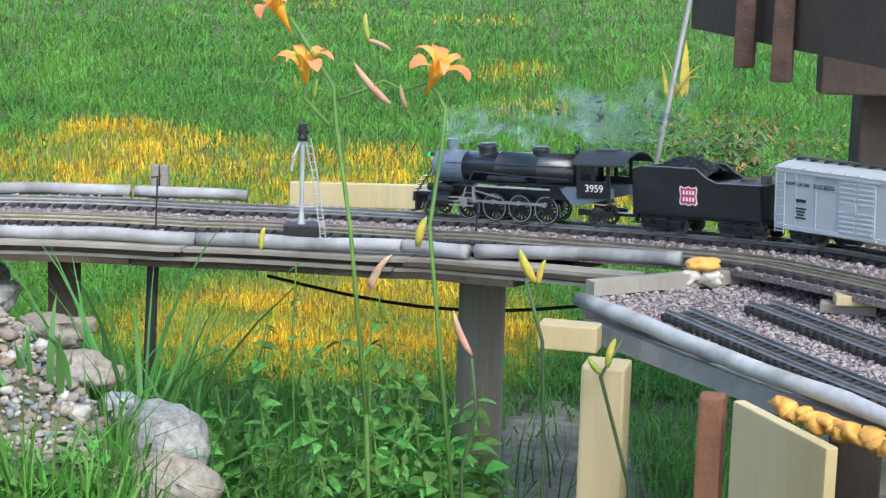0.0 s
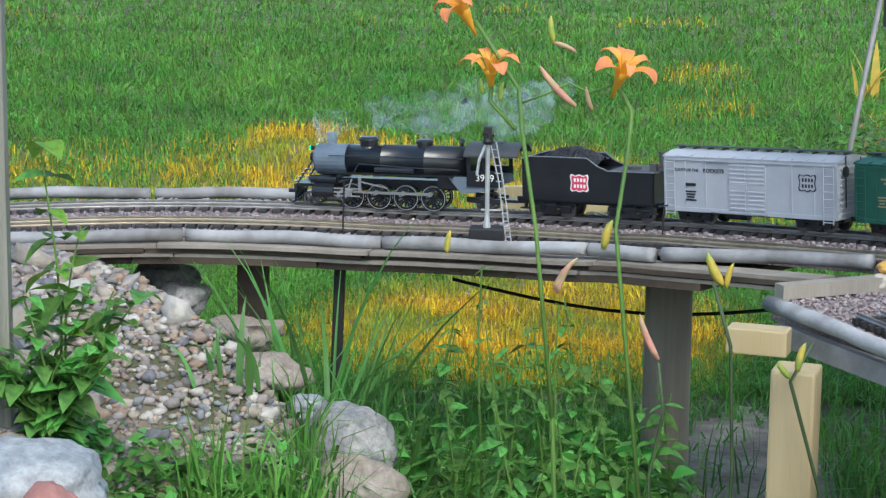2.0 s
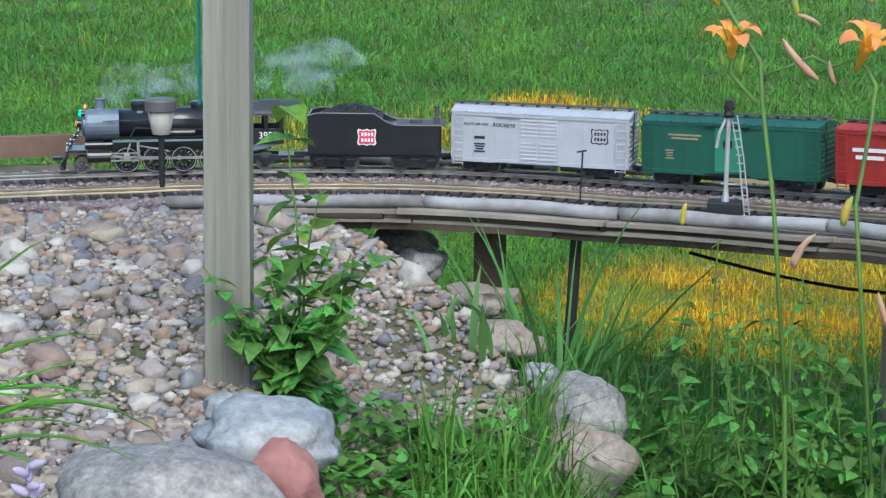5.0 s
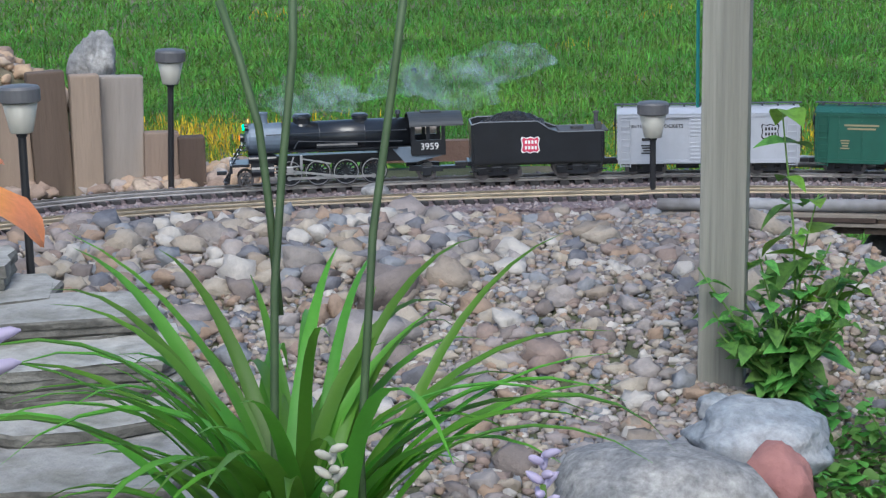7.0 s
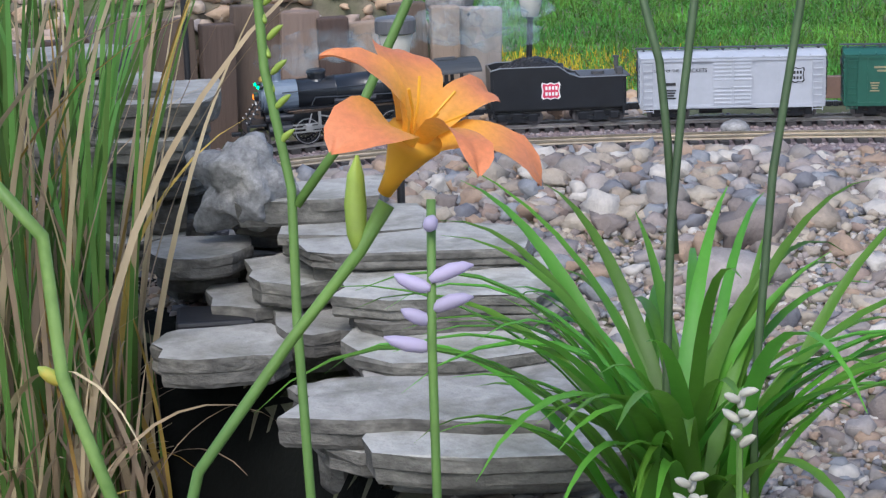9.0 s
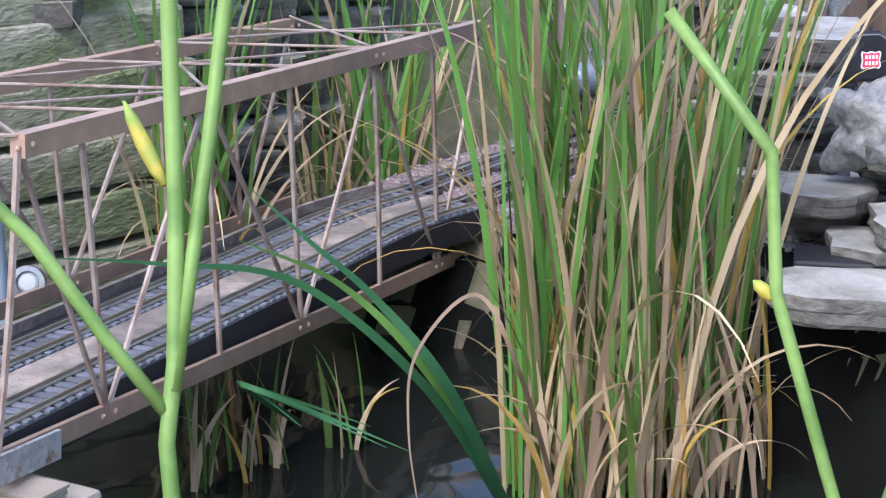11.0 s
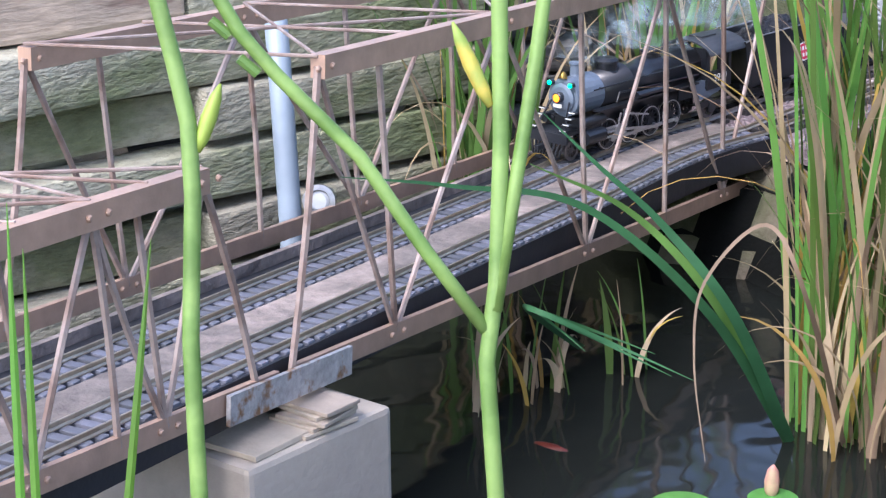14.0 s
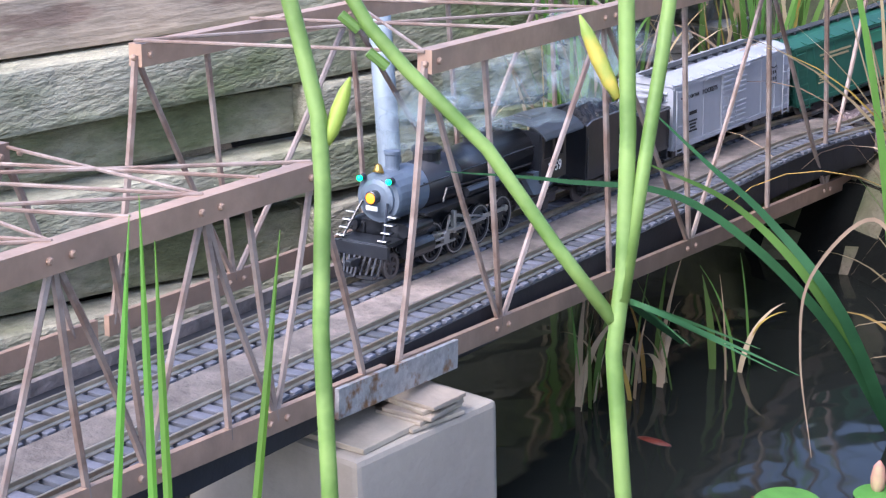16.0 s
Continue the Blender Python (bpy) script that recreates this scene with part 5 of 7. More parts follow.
# ---- stones ----
def pebble_material(name, ramp, rough=0.85):
    """Stones whose colour changes from piece to piece."""
    m = mat(name, (0.4, 0.36, 0.32), rough, var=0.22, scale=40, bump=0.35, bscale=150)
    nt = m.node_tree
    geo = nt.nodes.new("ShaderNodeNewGeometry")
    cr = nt.nodes.new("ShaderNodeValToRGB")
    cr.color_ramp.interpolation = "CONSTANT"
    els = cr.color_ramp.elements
    while len(els) < len(ramp):
        els.new(0.5)
    for k, (e, c) in enumerate(zip(els, ramp)):
        e.position, e.color = k / len(ramp), (*c, 1)
    nt.links.new(geo.outputs["Random Per Island"], cr.inputs["Fac"])
    mix = [n for n in nt.nodes if n.type == "MIX"][0]
    nt.links.new(cr.outputs["Color"], mix.inputs["A"])
    mix.inputs["Factor"].default_value = 0.0
    for lk in list(nt.links):
        if lk.to_node == mix and lk.to_socket.name == "Factor":
            nt.links.remove(lk)
    return m


TAN = [tuple(0.76 * c for c in q) for q in [(0.36, 0.30, 0.24), (0.30, 0.27, 0.25), (0.44, 0.38, 0.31), (0.25, 0.21, 0.19), (0.40, 0.36, 0.34), (0.40, 0.29, 0.21), (0.58, 0.54, 0.49), (0.29, 0.30, 0.32), (0.20, 0.20, 0.22), (0.33, 0.25, 0.21), (0.47, 0.41, 0.33), (0.36, 0.31, 0.29)]]
PINK = [tuple(0.95 * c for c in q) for q in [(0.30, 0.24, 0.235), (0.26, 0.215, 0.22), (0.36, 0.30, 0.295), (0.22, 0.19, 0.2), (0.40, 0.35, 0.34), (0.32, 0.25, 0.24), (0.27, 0.25, 0.26)]]
pebbles_mat = pebble_material("river_pebbles", TAN)
pink_mat = pebble_material("pink_crushed_stone", PINK)

hill_mat = pebble_material("tan_field_stone", [(0.42, 0.31, 0.23), (0.36, 0.28, 0.23), (0.48, 0.38, 0.29), (0.30, 0.22, 0.17), (0.46, 0.33, 0.22), (0.38, 0.33, 0.30)])


def rock_templates(sub, count, seed):
    out = []
    for k in range(count):
        bm = bmesh.new()
        rock(bm, (0, 0, 0), (1, 0.8, 0.62), seed + k * 1.7, sub, 0.8)
        bm.verts.ensure_lookup_table()
        bm.verts.index_update()
        out.append((np.array([v.co[:] for v in bm.verts]), [tuple(v.index for v in f.verts) for f in bm.faces]))
        bm.free()
    return out


def scatter(name, pts, sizes, material, sub, seed, label, category, sink=0.25):
    """Many stones in one mesh; pts gives x, y, z of the ground under each."""
    tpl = rock_templates(sub, 10, seed)
    rg = np.random.default_rng(seed)
    vs, fs, n = [], [], 0
    for (x, y, z), s in zip(pts, sizes):
        v, f = tpl[rg.integers(len(tpl))]
        a, b = rg.uniform(0, 6.28), rg.uniform(-0.5, 0.5)
        ca, sa, cb, sb = math.cos(a), math.sin(a), math.cos(b), math.sin(b)
        w = v * s * rg.uniform(0.75, 1.25, 3)
        w = w @ np.array([[1, 0, 0], [0, cb, sb], [0, -sb, cb]]) @ np.array([[ca, sa, 0], [-sa, ca, 0], [0, 0, 1]])
        vs.append(w + (x, y, z + s * sink))
        fs += [tuple(i + n for i in q) for q in f]
        n += len(v)
    ob = raw(name, np.vstack(vs).tolist(), fs, material, smooth=True)
    return tagged(ob, label, category, kind="stuff")


rg = np.random.default_rng(5)


def polar(n, az0, az1, r0, r1):
    az, r = np.radians(rg.uniform(az0, az1, n)), np.sqrt(rg.uniform(r0 ** 2, r1 ** 2, n))
    return -r * np.sin(az), r * np.cos(az)


def on_ground(x, y):
    return np.column_stack([x, y, height(x, y)])


def keep(x, y, test):
    k = test(x, y)
    return x[k], y[k]


def gravel_zone(x, y):
    az, r = np.degrees(np.arctan2(-x, y)), np.hypot(x, y)
    z = height(x, y)
    edge = az - 10 * np.maximum(r - 3.4, 0) - 3 * np.minimum(r - 3.4, 0)
    wet = np.hypot((x + 2.08) / 0.95, (y - 0.82) / 1.22) < 1.1
    near_line = np.min(np.hypot(x[:, None] - LINE[None, ::12, 0], y[:, None] - LINE[None, ::12, 1]), axis=1)
    return (edge > 6.9) & (z > 0.12) & ~((az > 37) & (r < 2.85)) & (near_line > 0.335) & (r > np.where(az < 15.5, 3.06, 1.9)) & ~wet


x, y = polar(42000, 4, 47, 2.0, 4.25)
x, y = keep(x, y, gravel_zone)
scatter("gravel", on_ground(x, y), rg.gamma(4, 0.0013, len(x)) + 0.0032, pebbles_mat, 1, 11, "mixed tan and grey river gravel on the mound", "gravel", 0.35)
x, y = polar(4300, 5, 47, 1.9, 4.15)
x, y = keep(x, y, gravel_zone)
thin = (np.degrees(np.arctan2(-x, y)) > 16) | (rg.uniform(0, 1, len(x)) < 0.35)
x, y = x[thin], y[thin]
scatter("pebbles", on_ground(x, y), rg.gamma(1.7, 0.0055, len(x)) + 0.006, pebbles_mat, 2, 12, "rounded river pebbles strewn over the gravel mound", "pebbles", 0.3)
# the crest of bigger stones before the curve
x, y = polar(480, 25.5, 44, 3.4, 3.78)
x, y = keep(x, y, gravel_zone)
scatter("crest_stones", on_ground(x, y), rg.uniform(0.012, 0.032, len(x)), pebbles_mat, 2, 13, "heaped tan stones along the track's inner edge", "stones", 0.5)
x, y = polar(2600, 31, 62, 4.35, 5.3)
scatter("hill_stones", on_ground(x, y), rg.uniform(0.012, 0.036, len(x)), hill_mat, 2, 14, "tan stones on the hill behind the fence", "stones", 0.4)
# ballast between and beside the rails
ss = rg.uniform(1.6, S_BRIDGE, 15000)
oo = rg.uniform(-0.125, 0.335, 15000)
bp = []
for s_, o_ in zip(ss, oo):
    p, d, z = on_line(s_, o_)
    g_ = gap(s_)
    if min(abs(o_), abs(o_ - g_)) > 0.03 and (s_ > 4.25 or o_ < 0.262):
        bp.append((p[0], p[1], z - 0.0175 + (-0.004 if min(abs(o_), abs(o_ - g_)) < 0.05 else 0.001)))
scatter("ballast", bp, rg.uniform(0.003, 0.0065, len(bp)), pink_mat, 1, 15, "fine pinkish crushed-stone ballast between the tracks", "ballast", 0.2)
x, y = rg.uniform(0.35, 1.5, 20000), rg.uniform(2.3, 3.75, 20000)
k = ((x - 0.33) * 0.707 + (y - 3.47) * 0.384 > 0.012) & ((y - 3.58) - (x - 0.33) * 0.62 < -0.02)
x, y = x[k], y[k]
yard_gravel = scatter("platform_gravel", np.column_stack([x, y, np.full(len(x), 0.551)]), rg.uniform(0.003, 0.0058, len(x)), pink_mat, 1, 16, "pinkish crushed stone on the platform", "gravel", 0.2)
yard_gravel.matrix_basis = YARD
x, y = polar(900, 17, 30, 3.55, 3.97)
scatter("pink_patch", on_ground(x, y), rg.uniform(0.004, 0.008, len(x)), pink_mat, 1, 17, "pinkish fine gravel beside the track", "gravel", 0.4)

granite = mat("grey_granite", (0.21, 0.21, 0.21), 0.88, var=0.5, scale=80, second=(0.33, 0.32, 0.305), mix_scale=14, bump=0.35, bscale=90, rand=0.12)
blue_rock = mat("blue_grey_marbled_rock", (0.24, 0.265, 0.29), 0.8, var=0.45, scale=50, second=(0.34, 0.35, 0.36), mix_scale=8, bump=0.4, bscale=80)
tan_rock = mat("tan_sandstone_rock", (0.28, 0.23, 0.19), 0.88, var=0.4, scale=70, second=(0.31, 0.27, 0.24), bump=0.4, bscale=80)
red_rock = mat("dusty_red_rock", (0.36, 0.17, 0.15), 0.85, var=0.25, scale=20, second=(0.27, 0.12, 0.11), bump=0.4, bscale=80)


def boulder(x, y, z, s, material, seed, label, rough=0.3, rz=0.0, flat=0.0):
    bm = bmesh.new()
    rock(bm, (0, 0, 0), s, seed, 4, rough, rz, flat)
    o = part("boulder", bm, material, smooth=True)
    o.location = (x, y, z)
    return tagged(o, label, "boulder")


boulder(-0.425, 3.40, 0.29, (0.085, 0.08, 0.075), granite, 1, "rounded speckled grey granite boulder at the gravel's edge", 0.25)
boulder(-0.40, 3.28, 0.24, (0.085, 0.075, 0.075), tan_rock, 2, "rounded tan boulder beside a grey boulder", 0.25)
boulder(-0.62, 3.57, 0.375, (0.085, 0.07, 0.04), tan_rock, 3, "pale flat boulder on the gravel slope", 0.4, 0.3)
boulder(-0.70, 3.78, 0.40, (0.075, 0.06, 0.045), tan_rock, 4, "squarish tan block under the trestle", 0.5, 0.1, 0.6)
boulder(-0.52, 3.5, 0.33, (0.035, 0.03, 0.03), blue_rock, 5, "small blue-grey stone between boulders", 0.4)
boulder(-0.83, 2.38, 0.43, (0.16, 0.12, 0.085), granite, 6, "broad pale grey boulder with dark veins", 0.25, 0.2)
boulder(-0.765, 2.60, 0.462, (0.105, 0.085, 0.055), blue_rock, 7, "blue-grey marbled boulder beside the post", 0.3, 0.4)
boulder(-0.70, 2.50, 0.43, (0.055, 0.06, 0.06), red_rock, 8, "dusty red boulder between grey boulders", 0.3)
boulder(-0.855, 2.7, 0.475, (0.035, 0.03, 0.025), blue_rock, 9, "small smooth blue-grey stone by the post", 0.3)
boulder(-0.95, 4.15, 0.42, (0.07, 0.06, 0.05), granite, 10, "grey stone in the shade under the trestle", 0.4)
boulder(-0.86, 3.95, 0.43, (0.05, 0.05, 0.035), granite, 12, "flat grey stone under the trestle", 0.4)
boulder(-2.10, 2.24, 0.70, (0.075, 0.06, 0.07), granite, 14, "pale pitted upright rock on the slab stack", 0.7, 0.2)
boulder(-2.78, 3.76, 0.82, (0.05, 0.045, 0.075), granite, 15, "upright grey rock behind the timber fence", 0.7)
boulder(-1.95, 3.62, 0.585, (0.032, 0.028, 0.02), granite, 16, "smooth pale stone on the crest", 0.2)
boulder(-2.2, 4.3, 0.62, (0.05, 0.04, 0.025), tan_rock, 17, "flat tan stone behind the border board", 0.3)
boulder(-1.36, 3.82, 0.545, (0.016, 0.014, 0.012), tan_rock, 18, "small tan stone by the lamp stake", 0.3)

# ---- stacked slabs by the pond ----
# slab sides: weathered stone, darkened further with shade painted into the colour
slab_edge = mat("shaded_weathered_edge", (0.105, 0.10, 0.087), 0.9, var=0.5, scale=40, stretch=(0.8, 0.8, 1.3), second=(0.2, 0.19, 0.165), mix_scale=12, bump=0.5, bscale=70, rand=0.3)
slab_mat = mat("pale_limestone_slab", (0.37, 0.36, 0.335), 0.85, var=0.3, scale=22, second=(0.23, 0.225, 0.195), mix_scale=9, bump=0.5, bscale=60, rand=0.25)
SLABS = [(-1.979, 2.261, 0.681, 0.274, 0.042), (-1.871, 2.242, 0.640, 0.249, 0.038), (-1.737, 2.204, 0.639, 0.375, 0.053), (-2.083, 2.120, 0.603, 0.163, 0.035),
         (-1.876, 2.111, 0.590, 0.155, 0.037), (-1.602, 2.110, 0.607, 0.336, 0.062), (-1.779, 2.048, 0.544, 0.154, 0.036), (-1.837, 1.906, 0.534, 0.203, 0.045),
         (-1.525, 2.022, 0.552, 0.312, 0.036), (-1.452, 1.986, 0.531, 0.303, 0.020), (-1.616, 1.899, 0.486, 0.090, 0.036), (-1.412, 1.834, 0.537, 0.401, 0.078)]
SLABS += [(-1.288, 1.812, 0.521, 0.345, 0.042), (-2.346, 2.228, 0.844, 0.151, 0.030), (-2.275, 2.220, 0.820, 0.237, 0.045), (-2.275, 2.198, 0.761, 0.167, 0.041),
          (-2.443, 2.214, 0.883, 0.191, 0.034), (-1.942, 2.101, 0.548, 0.171, 0.041)]


def slab(x, y, z_top, w, th, seed, dark=False, deep=None):
    """A flat split stone with a broken outline; (x, y) is the middle of its front edge."""
    rnd = random.Random(seed)
    az = math.atan2(-x, y)
    dp = deep or rnd.uniform(0.16, 0.26)
    n = 15
    ang_ = [2 * math.pi * (k + rnd.uniform(-0.35, 0.35)) / n for k in range(n)]
    jags = [rnd.uniform(0.86, 1.08) for k in range(n)]
    bm = bmesh.new()
    rings = []
    for lay, (dz, sc) in enumerate(((0, 0.985), (-0.12, 1.0), (-0.45, 0.99), (-0.5, 0.965), (-0.85, 0.975), (-1, 0.93))):
        ring = []
        for k in range(n):
            a = ang_[k]
            c, s = math.cos(a), math.sin(a)
            q = 1 / max(abs(c), abs(s)) ** 0.75
            jag = jags[k] + rnd.uniform(-0.025, 0.02)
            ring.append(bm.verts.new((w / 2 * c * q * sc * jag, dp / 2 * s * q * sc * jag, dz * th + 0.004 * noise.noise(Vector((c * 2, s * 2, seed))))))
        rings.append(ring)
    for a, b in zip(rings, rings[1:]):
        for k in range(n):
            bm.faces.new((a[k], a[(k + 1) % n], b[(k + 1) % n], b[k]))
    bm.faces.new(rings[0]), bm.faces.new(rings[-1])
    # tops keep the pale stone, side quads take the one with painted shade
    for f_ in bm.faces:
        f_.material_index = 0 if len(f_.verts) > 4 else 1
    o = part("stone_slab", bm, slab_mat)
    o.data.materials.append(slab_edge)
    fx, fy = -math.sin(az), math.cos(az)
    o.matrix_basis = Matrix.Translation((x + fx * dp / 2, y + fy * dp / 2, z_top)) @ Matrix.Rotation(az + rnd.uniform(-0.12, 0.12), 4, "Z") @ Matrix.Rotation(rnd.uniform(-0.02, 0.02), 4, "X")
    return tagged(o, "split pale limestone slab in a dry stack by the pond", "stone slab", "stacked slabs")


for i, (x, y, z, w, th) in enumerate(SLABS):
    az = math.atan2(-x, y)
    if th > 0.045 and i != 7:
        slab(x, y, z, w, th * 0.52, i + 1)
        slab(x - math.sin(az) * 0.025 + 0.03 * ((i % 3) - 1), y + math.cos(az) * 0.025, z - th * 0.55, w * 0.95, th * 0.45, i + 61)
    else:
        slab(x, y, z, w, th, i + 1)
    zb, j = z - th - 0.002, 0
    az = math.atan2(-x, y)
    while zb > max(hz(x, y), 0.19) + 0.02 and j < 8:
        if i == 7 and j < 4:
            break
        t2 = 0.03 + 0.02 * ((i * 3 + j * 5) % 4) / 3
        off = 0.07 + 0.035 * ((i + j * 2) % 3)
        slab(x - math.sin(az) * off, y + math.cos(az) * off, zb, w * 0.9, t2, 100 + i * 9 + j)
        zb -= t2 + 0.004
        j += 1
# dark stacked stone behind the far end of the bridge
for r_ in range(13):
    for j in range(6):
        x, y = -3.15 + 0.02 * (r_ % 3) - 0.07 * j, 1.28 + 0.17 * j + 0.05 * (r_ % 2)
        slab(x, y, 0.25 + 0.06 * r_, 0.2, 0.05, 300 + r_ * 7 + j, deep=0.16)
bm = bmesh.new()
box(bm, (0, 0, 0), (0.12, 0.1, 0.09), bevel=0.006)
o = part("pump_box", bm, MATS["black_plastic"])
o.matrix_basis = Matrix.Translation((-2.02, 2.08, 0.49)) @ Matrix.Rotation(0.75, 4, "Z")
tagged(o, "black plastic pond pump box under the slabs", "pump box")

# ---- grass ----
def blades(name, pts, h, w, material, seed, label, lean=0.5, kind="stuff", category="grass", bend=0.5):
    """Many bent grass blades in one mesh."""
    r2 = np.random.default_rng(seed)
    n = len(pts)
    pts, h, w = np.asarray(pts), np.broadcast_to(h, n), np.broadcast_to(w, n)
    a, tw = r2.uniform(0, 2 * np.pi, n), r2.uniform(0, 2 * np.pi, n)
    ln = np.abs(r2.normal(0, lean, n))
    d = np.column_stack([np.cos(a), np.sin(a), np.zeros(n)])
    sd = np.column_stack([np.cos(tw), np.sin(tw), np.zeros(n)]) * (w / 2)[:, None]
    up = np.array([0, 0, 1.0])
    m1 = pts + up * (h * 0.55)[:, None] + d * (h * ln * 0.3)[:, None]
    tip = pts + up * (h * (1 - bend * np.clip(ln, 0, 1.2)))[:, None] + d * (h * ln)[:, None]
    v = np.stack([pts - sd, pts + sd, m1 + sd * 0.8, m1 - sd * 0.8, tip], 1).reshape(-1, 3)
    me = bpy.data.meshes.new(name)
    me.vertices.add(5 * n)
    me.vertices.foreach_set("co", v.ravel())
    i = np.arange(n) * 5
    loops = np.stack([i, i + 1, i + 2, i + 3, i + 3, i + 2, i + 4], 1).ravel()
    me.loops.add(7 * n)
    me.loops.foreach_set("vertex_index", loops.astype(np.int32))
    me.polygons.add(2 * n)
    st = np.stack([np.arange(n) * 7, np.arange(n) * 7 + 4], 1).ravel()
    me.polygons.foreach_set("loop_start", st.astype(np.int32))
    me.update(calc_edges=True)
    me.validate()
    me.materials.append(material)
    ob = new(name, me)
    return tagged(ob, label, category, kind=kind)


lawn_mat = mat("lawn_grass", (0.155, 0.325, 0.045), 0.6, var=0.35, scale=1.6, second=(0.085, 0.235, 0.035), mix_scale=1.1, mix_lo=0.35, mix_hi=0.65, rand=0.5, island=True, trans=0.35, bump=0, spec=0.3)
straw_mat = mat("yellowing_grass", (0.72, 0.46, 0.03), 0.6, var=0.25, scale=2.5, second=(0.30, 0.36, 0.04), mix_scale=2.2, rand=0.35, island=True, trans=0.35, bump=0, spec=0.25)
dark_grass = mat("shaded_grass", (0.15, 0.34, 0.06), 0.5, var=0.25, scale=3, second=(0.09, 0.22, 0.04), mix_scale=2, rand=0.35, island=True, trans=0.35, bump=0, spec=0.3)


def lawn_points(n, az0, az1, r0, r1):
    az = np.radians(rg.uniform(az0, az1, n))
    r = 1 / rg.uniform(1 / r1, 1 / r0, n)
    x, y = -r * np.sin(az), r * np.cos(az)
    return x, y, r


x, y, r = lawn_points(350000, -18, 46, 4.9, 34)
z = height(x, y)
k = (z < 0.1)
x, y, z, r = x[k], y[k], z[k], r[k]
yl = np.array([noise.noise(Vector((a * 0.9, b * 0.6, 3))) for a, b in zip(x, y)])
sx = x + 0.2
yellow = ((yl + 0.75 - 0.6 * np.abs(r - 8.2)) > 0.62 + rg.uniform(-0.55, 0.55, len(x))) & (r > 6.5) & (r < 10.5) | (yl > 0.55 + rg.uniform(-0.2, 0.3, len(x))) & (r > 9)
under = ((sx / 0.72) ** 2 + ((y - 5.6) / 0.8) ** 2 < 1 + 0.5 * yl + rg.uniform(-0.3, 0.3, len(x)))
az_l = np.degrees(np.arctan2(-x, y))
band = (az_l > 0.3) & (az_l < 11) & (r > 7.4 + 0.5 * yl) & (r < 9.6 + 0.8 * yl) & (yl + rg.uniform(-0.6, 0.6, len(x)) > -0.1)
yellow = yellow | under | band
P = np.column_stack([x, y, z])
hh = rg.uniform(0.035, 0.085, len(x)) * np.clip(r / 8, 0.8, 1.6)
ww = rg.uniform(0.003, 0.006, len(x)) * np.clip(r / 7, 0.8, 4)
blades("lawn", P[~yellow], hh[~yellow], ww[~yellow], lawn_mat, 1, "lush uneven green lawn grass", 1.6)
blades("yellow_grass", P[yellow], hh[yellow] * 0.8, ww[yellow], straw_mat, 2, "yellowing dry grass patches in the lawn", 0.7)
# bare sandy soil by the support posts
SX, SY = np.meshgrid(np.linspace(0.08, 0.62, 40), np.linspace(3.1, 4.8, 60))
sv = np.column_stack([SX.ravel(), SY.ravel(), (height(SX, SY) + 0.006).ravel()]).tolist()
inside = ((SX - 0.34) / 0.22) ** 2 + ((SY - 3.95) / 0.8) ** 2 < 1 + 0.25 * np.sin(SX * 31) * np.sin(SY * 17)
sf = [(j * 40 + i, j * 40 + i + 1, j * 40 + i + 41, j * 40 + i + 40) for j in range(59) for i in range(39) if inside[j, i]]
tagged(raw("bare_soil", sv, sf, mat("sandy_soil", (0.40, 0.33, 0.25), 0.95, var=0.35, scale=30, second=(0.22, 0.18, 0.135), mix_scale=6, bump=0.9, bscale=120), smooth=True), "bare trodden sandy soil by the posts", "soil", kind="structure")
# long grass under and before the trestle
x, y = polar(24000, -12, 12, 2.9, 5.2)
z = height(x, y)
az = np.degrees(np.arctan2(-x, y))
bare = ((x - 0.33) / 0.2) ** 2 + ((y - 3.9) / 0.75) ** 2 < 1
k = (z < 0.3) & (~bare | (rg.uniform(0, 1, len(x)) < 0.12)) & ((az > -3) | (rg.uniform(0, 1, len(x)) < 0.5))
blades("long_grass", np.column_stack([x, y, z])[k], rg.uniform(0.07, 0.24, k.sum()) * np.interp(y[k], (3.9, 4.6), (1, 0.3)), rg.uniform(0.003, 0.007, k.sum()), dark_grass, 3, "long green grass and weeds under the trestle", 0.8)

# ---- leafy plants ----
leaf_green = mat("mid_green_leaf", (0.13, 0.31, 0.06), 0.6, var=0.2, scale=20, second=(0.08, 0.20, 0.045), rand=0.4, trans=0.35, bump=0.1, spec=0.4)
leaf_lime = mat("lime_young_leaf", (0.19, 0.36, 0.045), 0.5, var=0.2, scale=20, rand=0.3, trans=0.4, bump=0.1, spec=0.4)
stem_green = mat("green_stem", (0.14, 0.26, 0.05), 0.55, var=0.2, scale=25, second=(0.10, 0.2, 0.05), bump=0.1, trans=0.15)
stem_dark = mat("dark_green_stem", (0.055, 0.095, 0.035), 0.6, var=0.25, scale=25, bump=0.1)
daylily_green = mat("daylily_leaf", (0.13, 0.33, 0.035), 0.45, var=0.2, scale=12, second=(0.09, 0.24, 0.03), rand=0.3, trans=0.4, bump=0.06, spec=0.4)
reed_green = mat("cattail_green", (0.135, 0.27, 0.06), 0.5, var=0.25, scale=9, stretch=(1, 1, 0.2), second=(0.13, 0.26, 0.05), mix_scale=3, rand=0.4, trans=0.35, bump=0.05, spec=0.35)
reed_dry = mat("dry_cattail", (0.50, 0.39, 0.25), 0.75, var=0.25, scale=9, stretch=(1, 1, 0.2), second=(0.33, 0.24, 0.13), rand=0.35, trans=0.25, bump=0.1)
reed_gold = mat("golden_cattail", (0.5, 0.33, 0.08), 0.7, var=0.25, scale=9, rand=0.25, trans=0.3, bump=0.1)


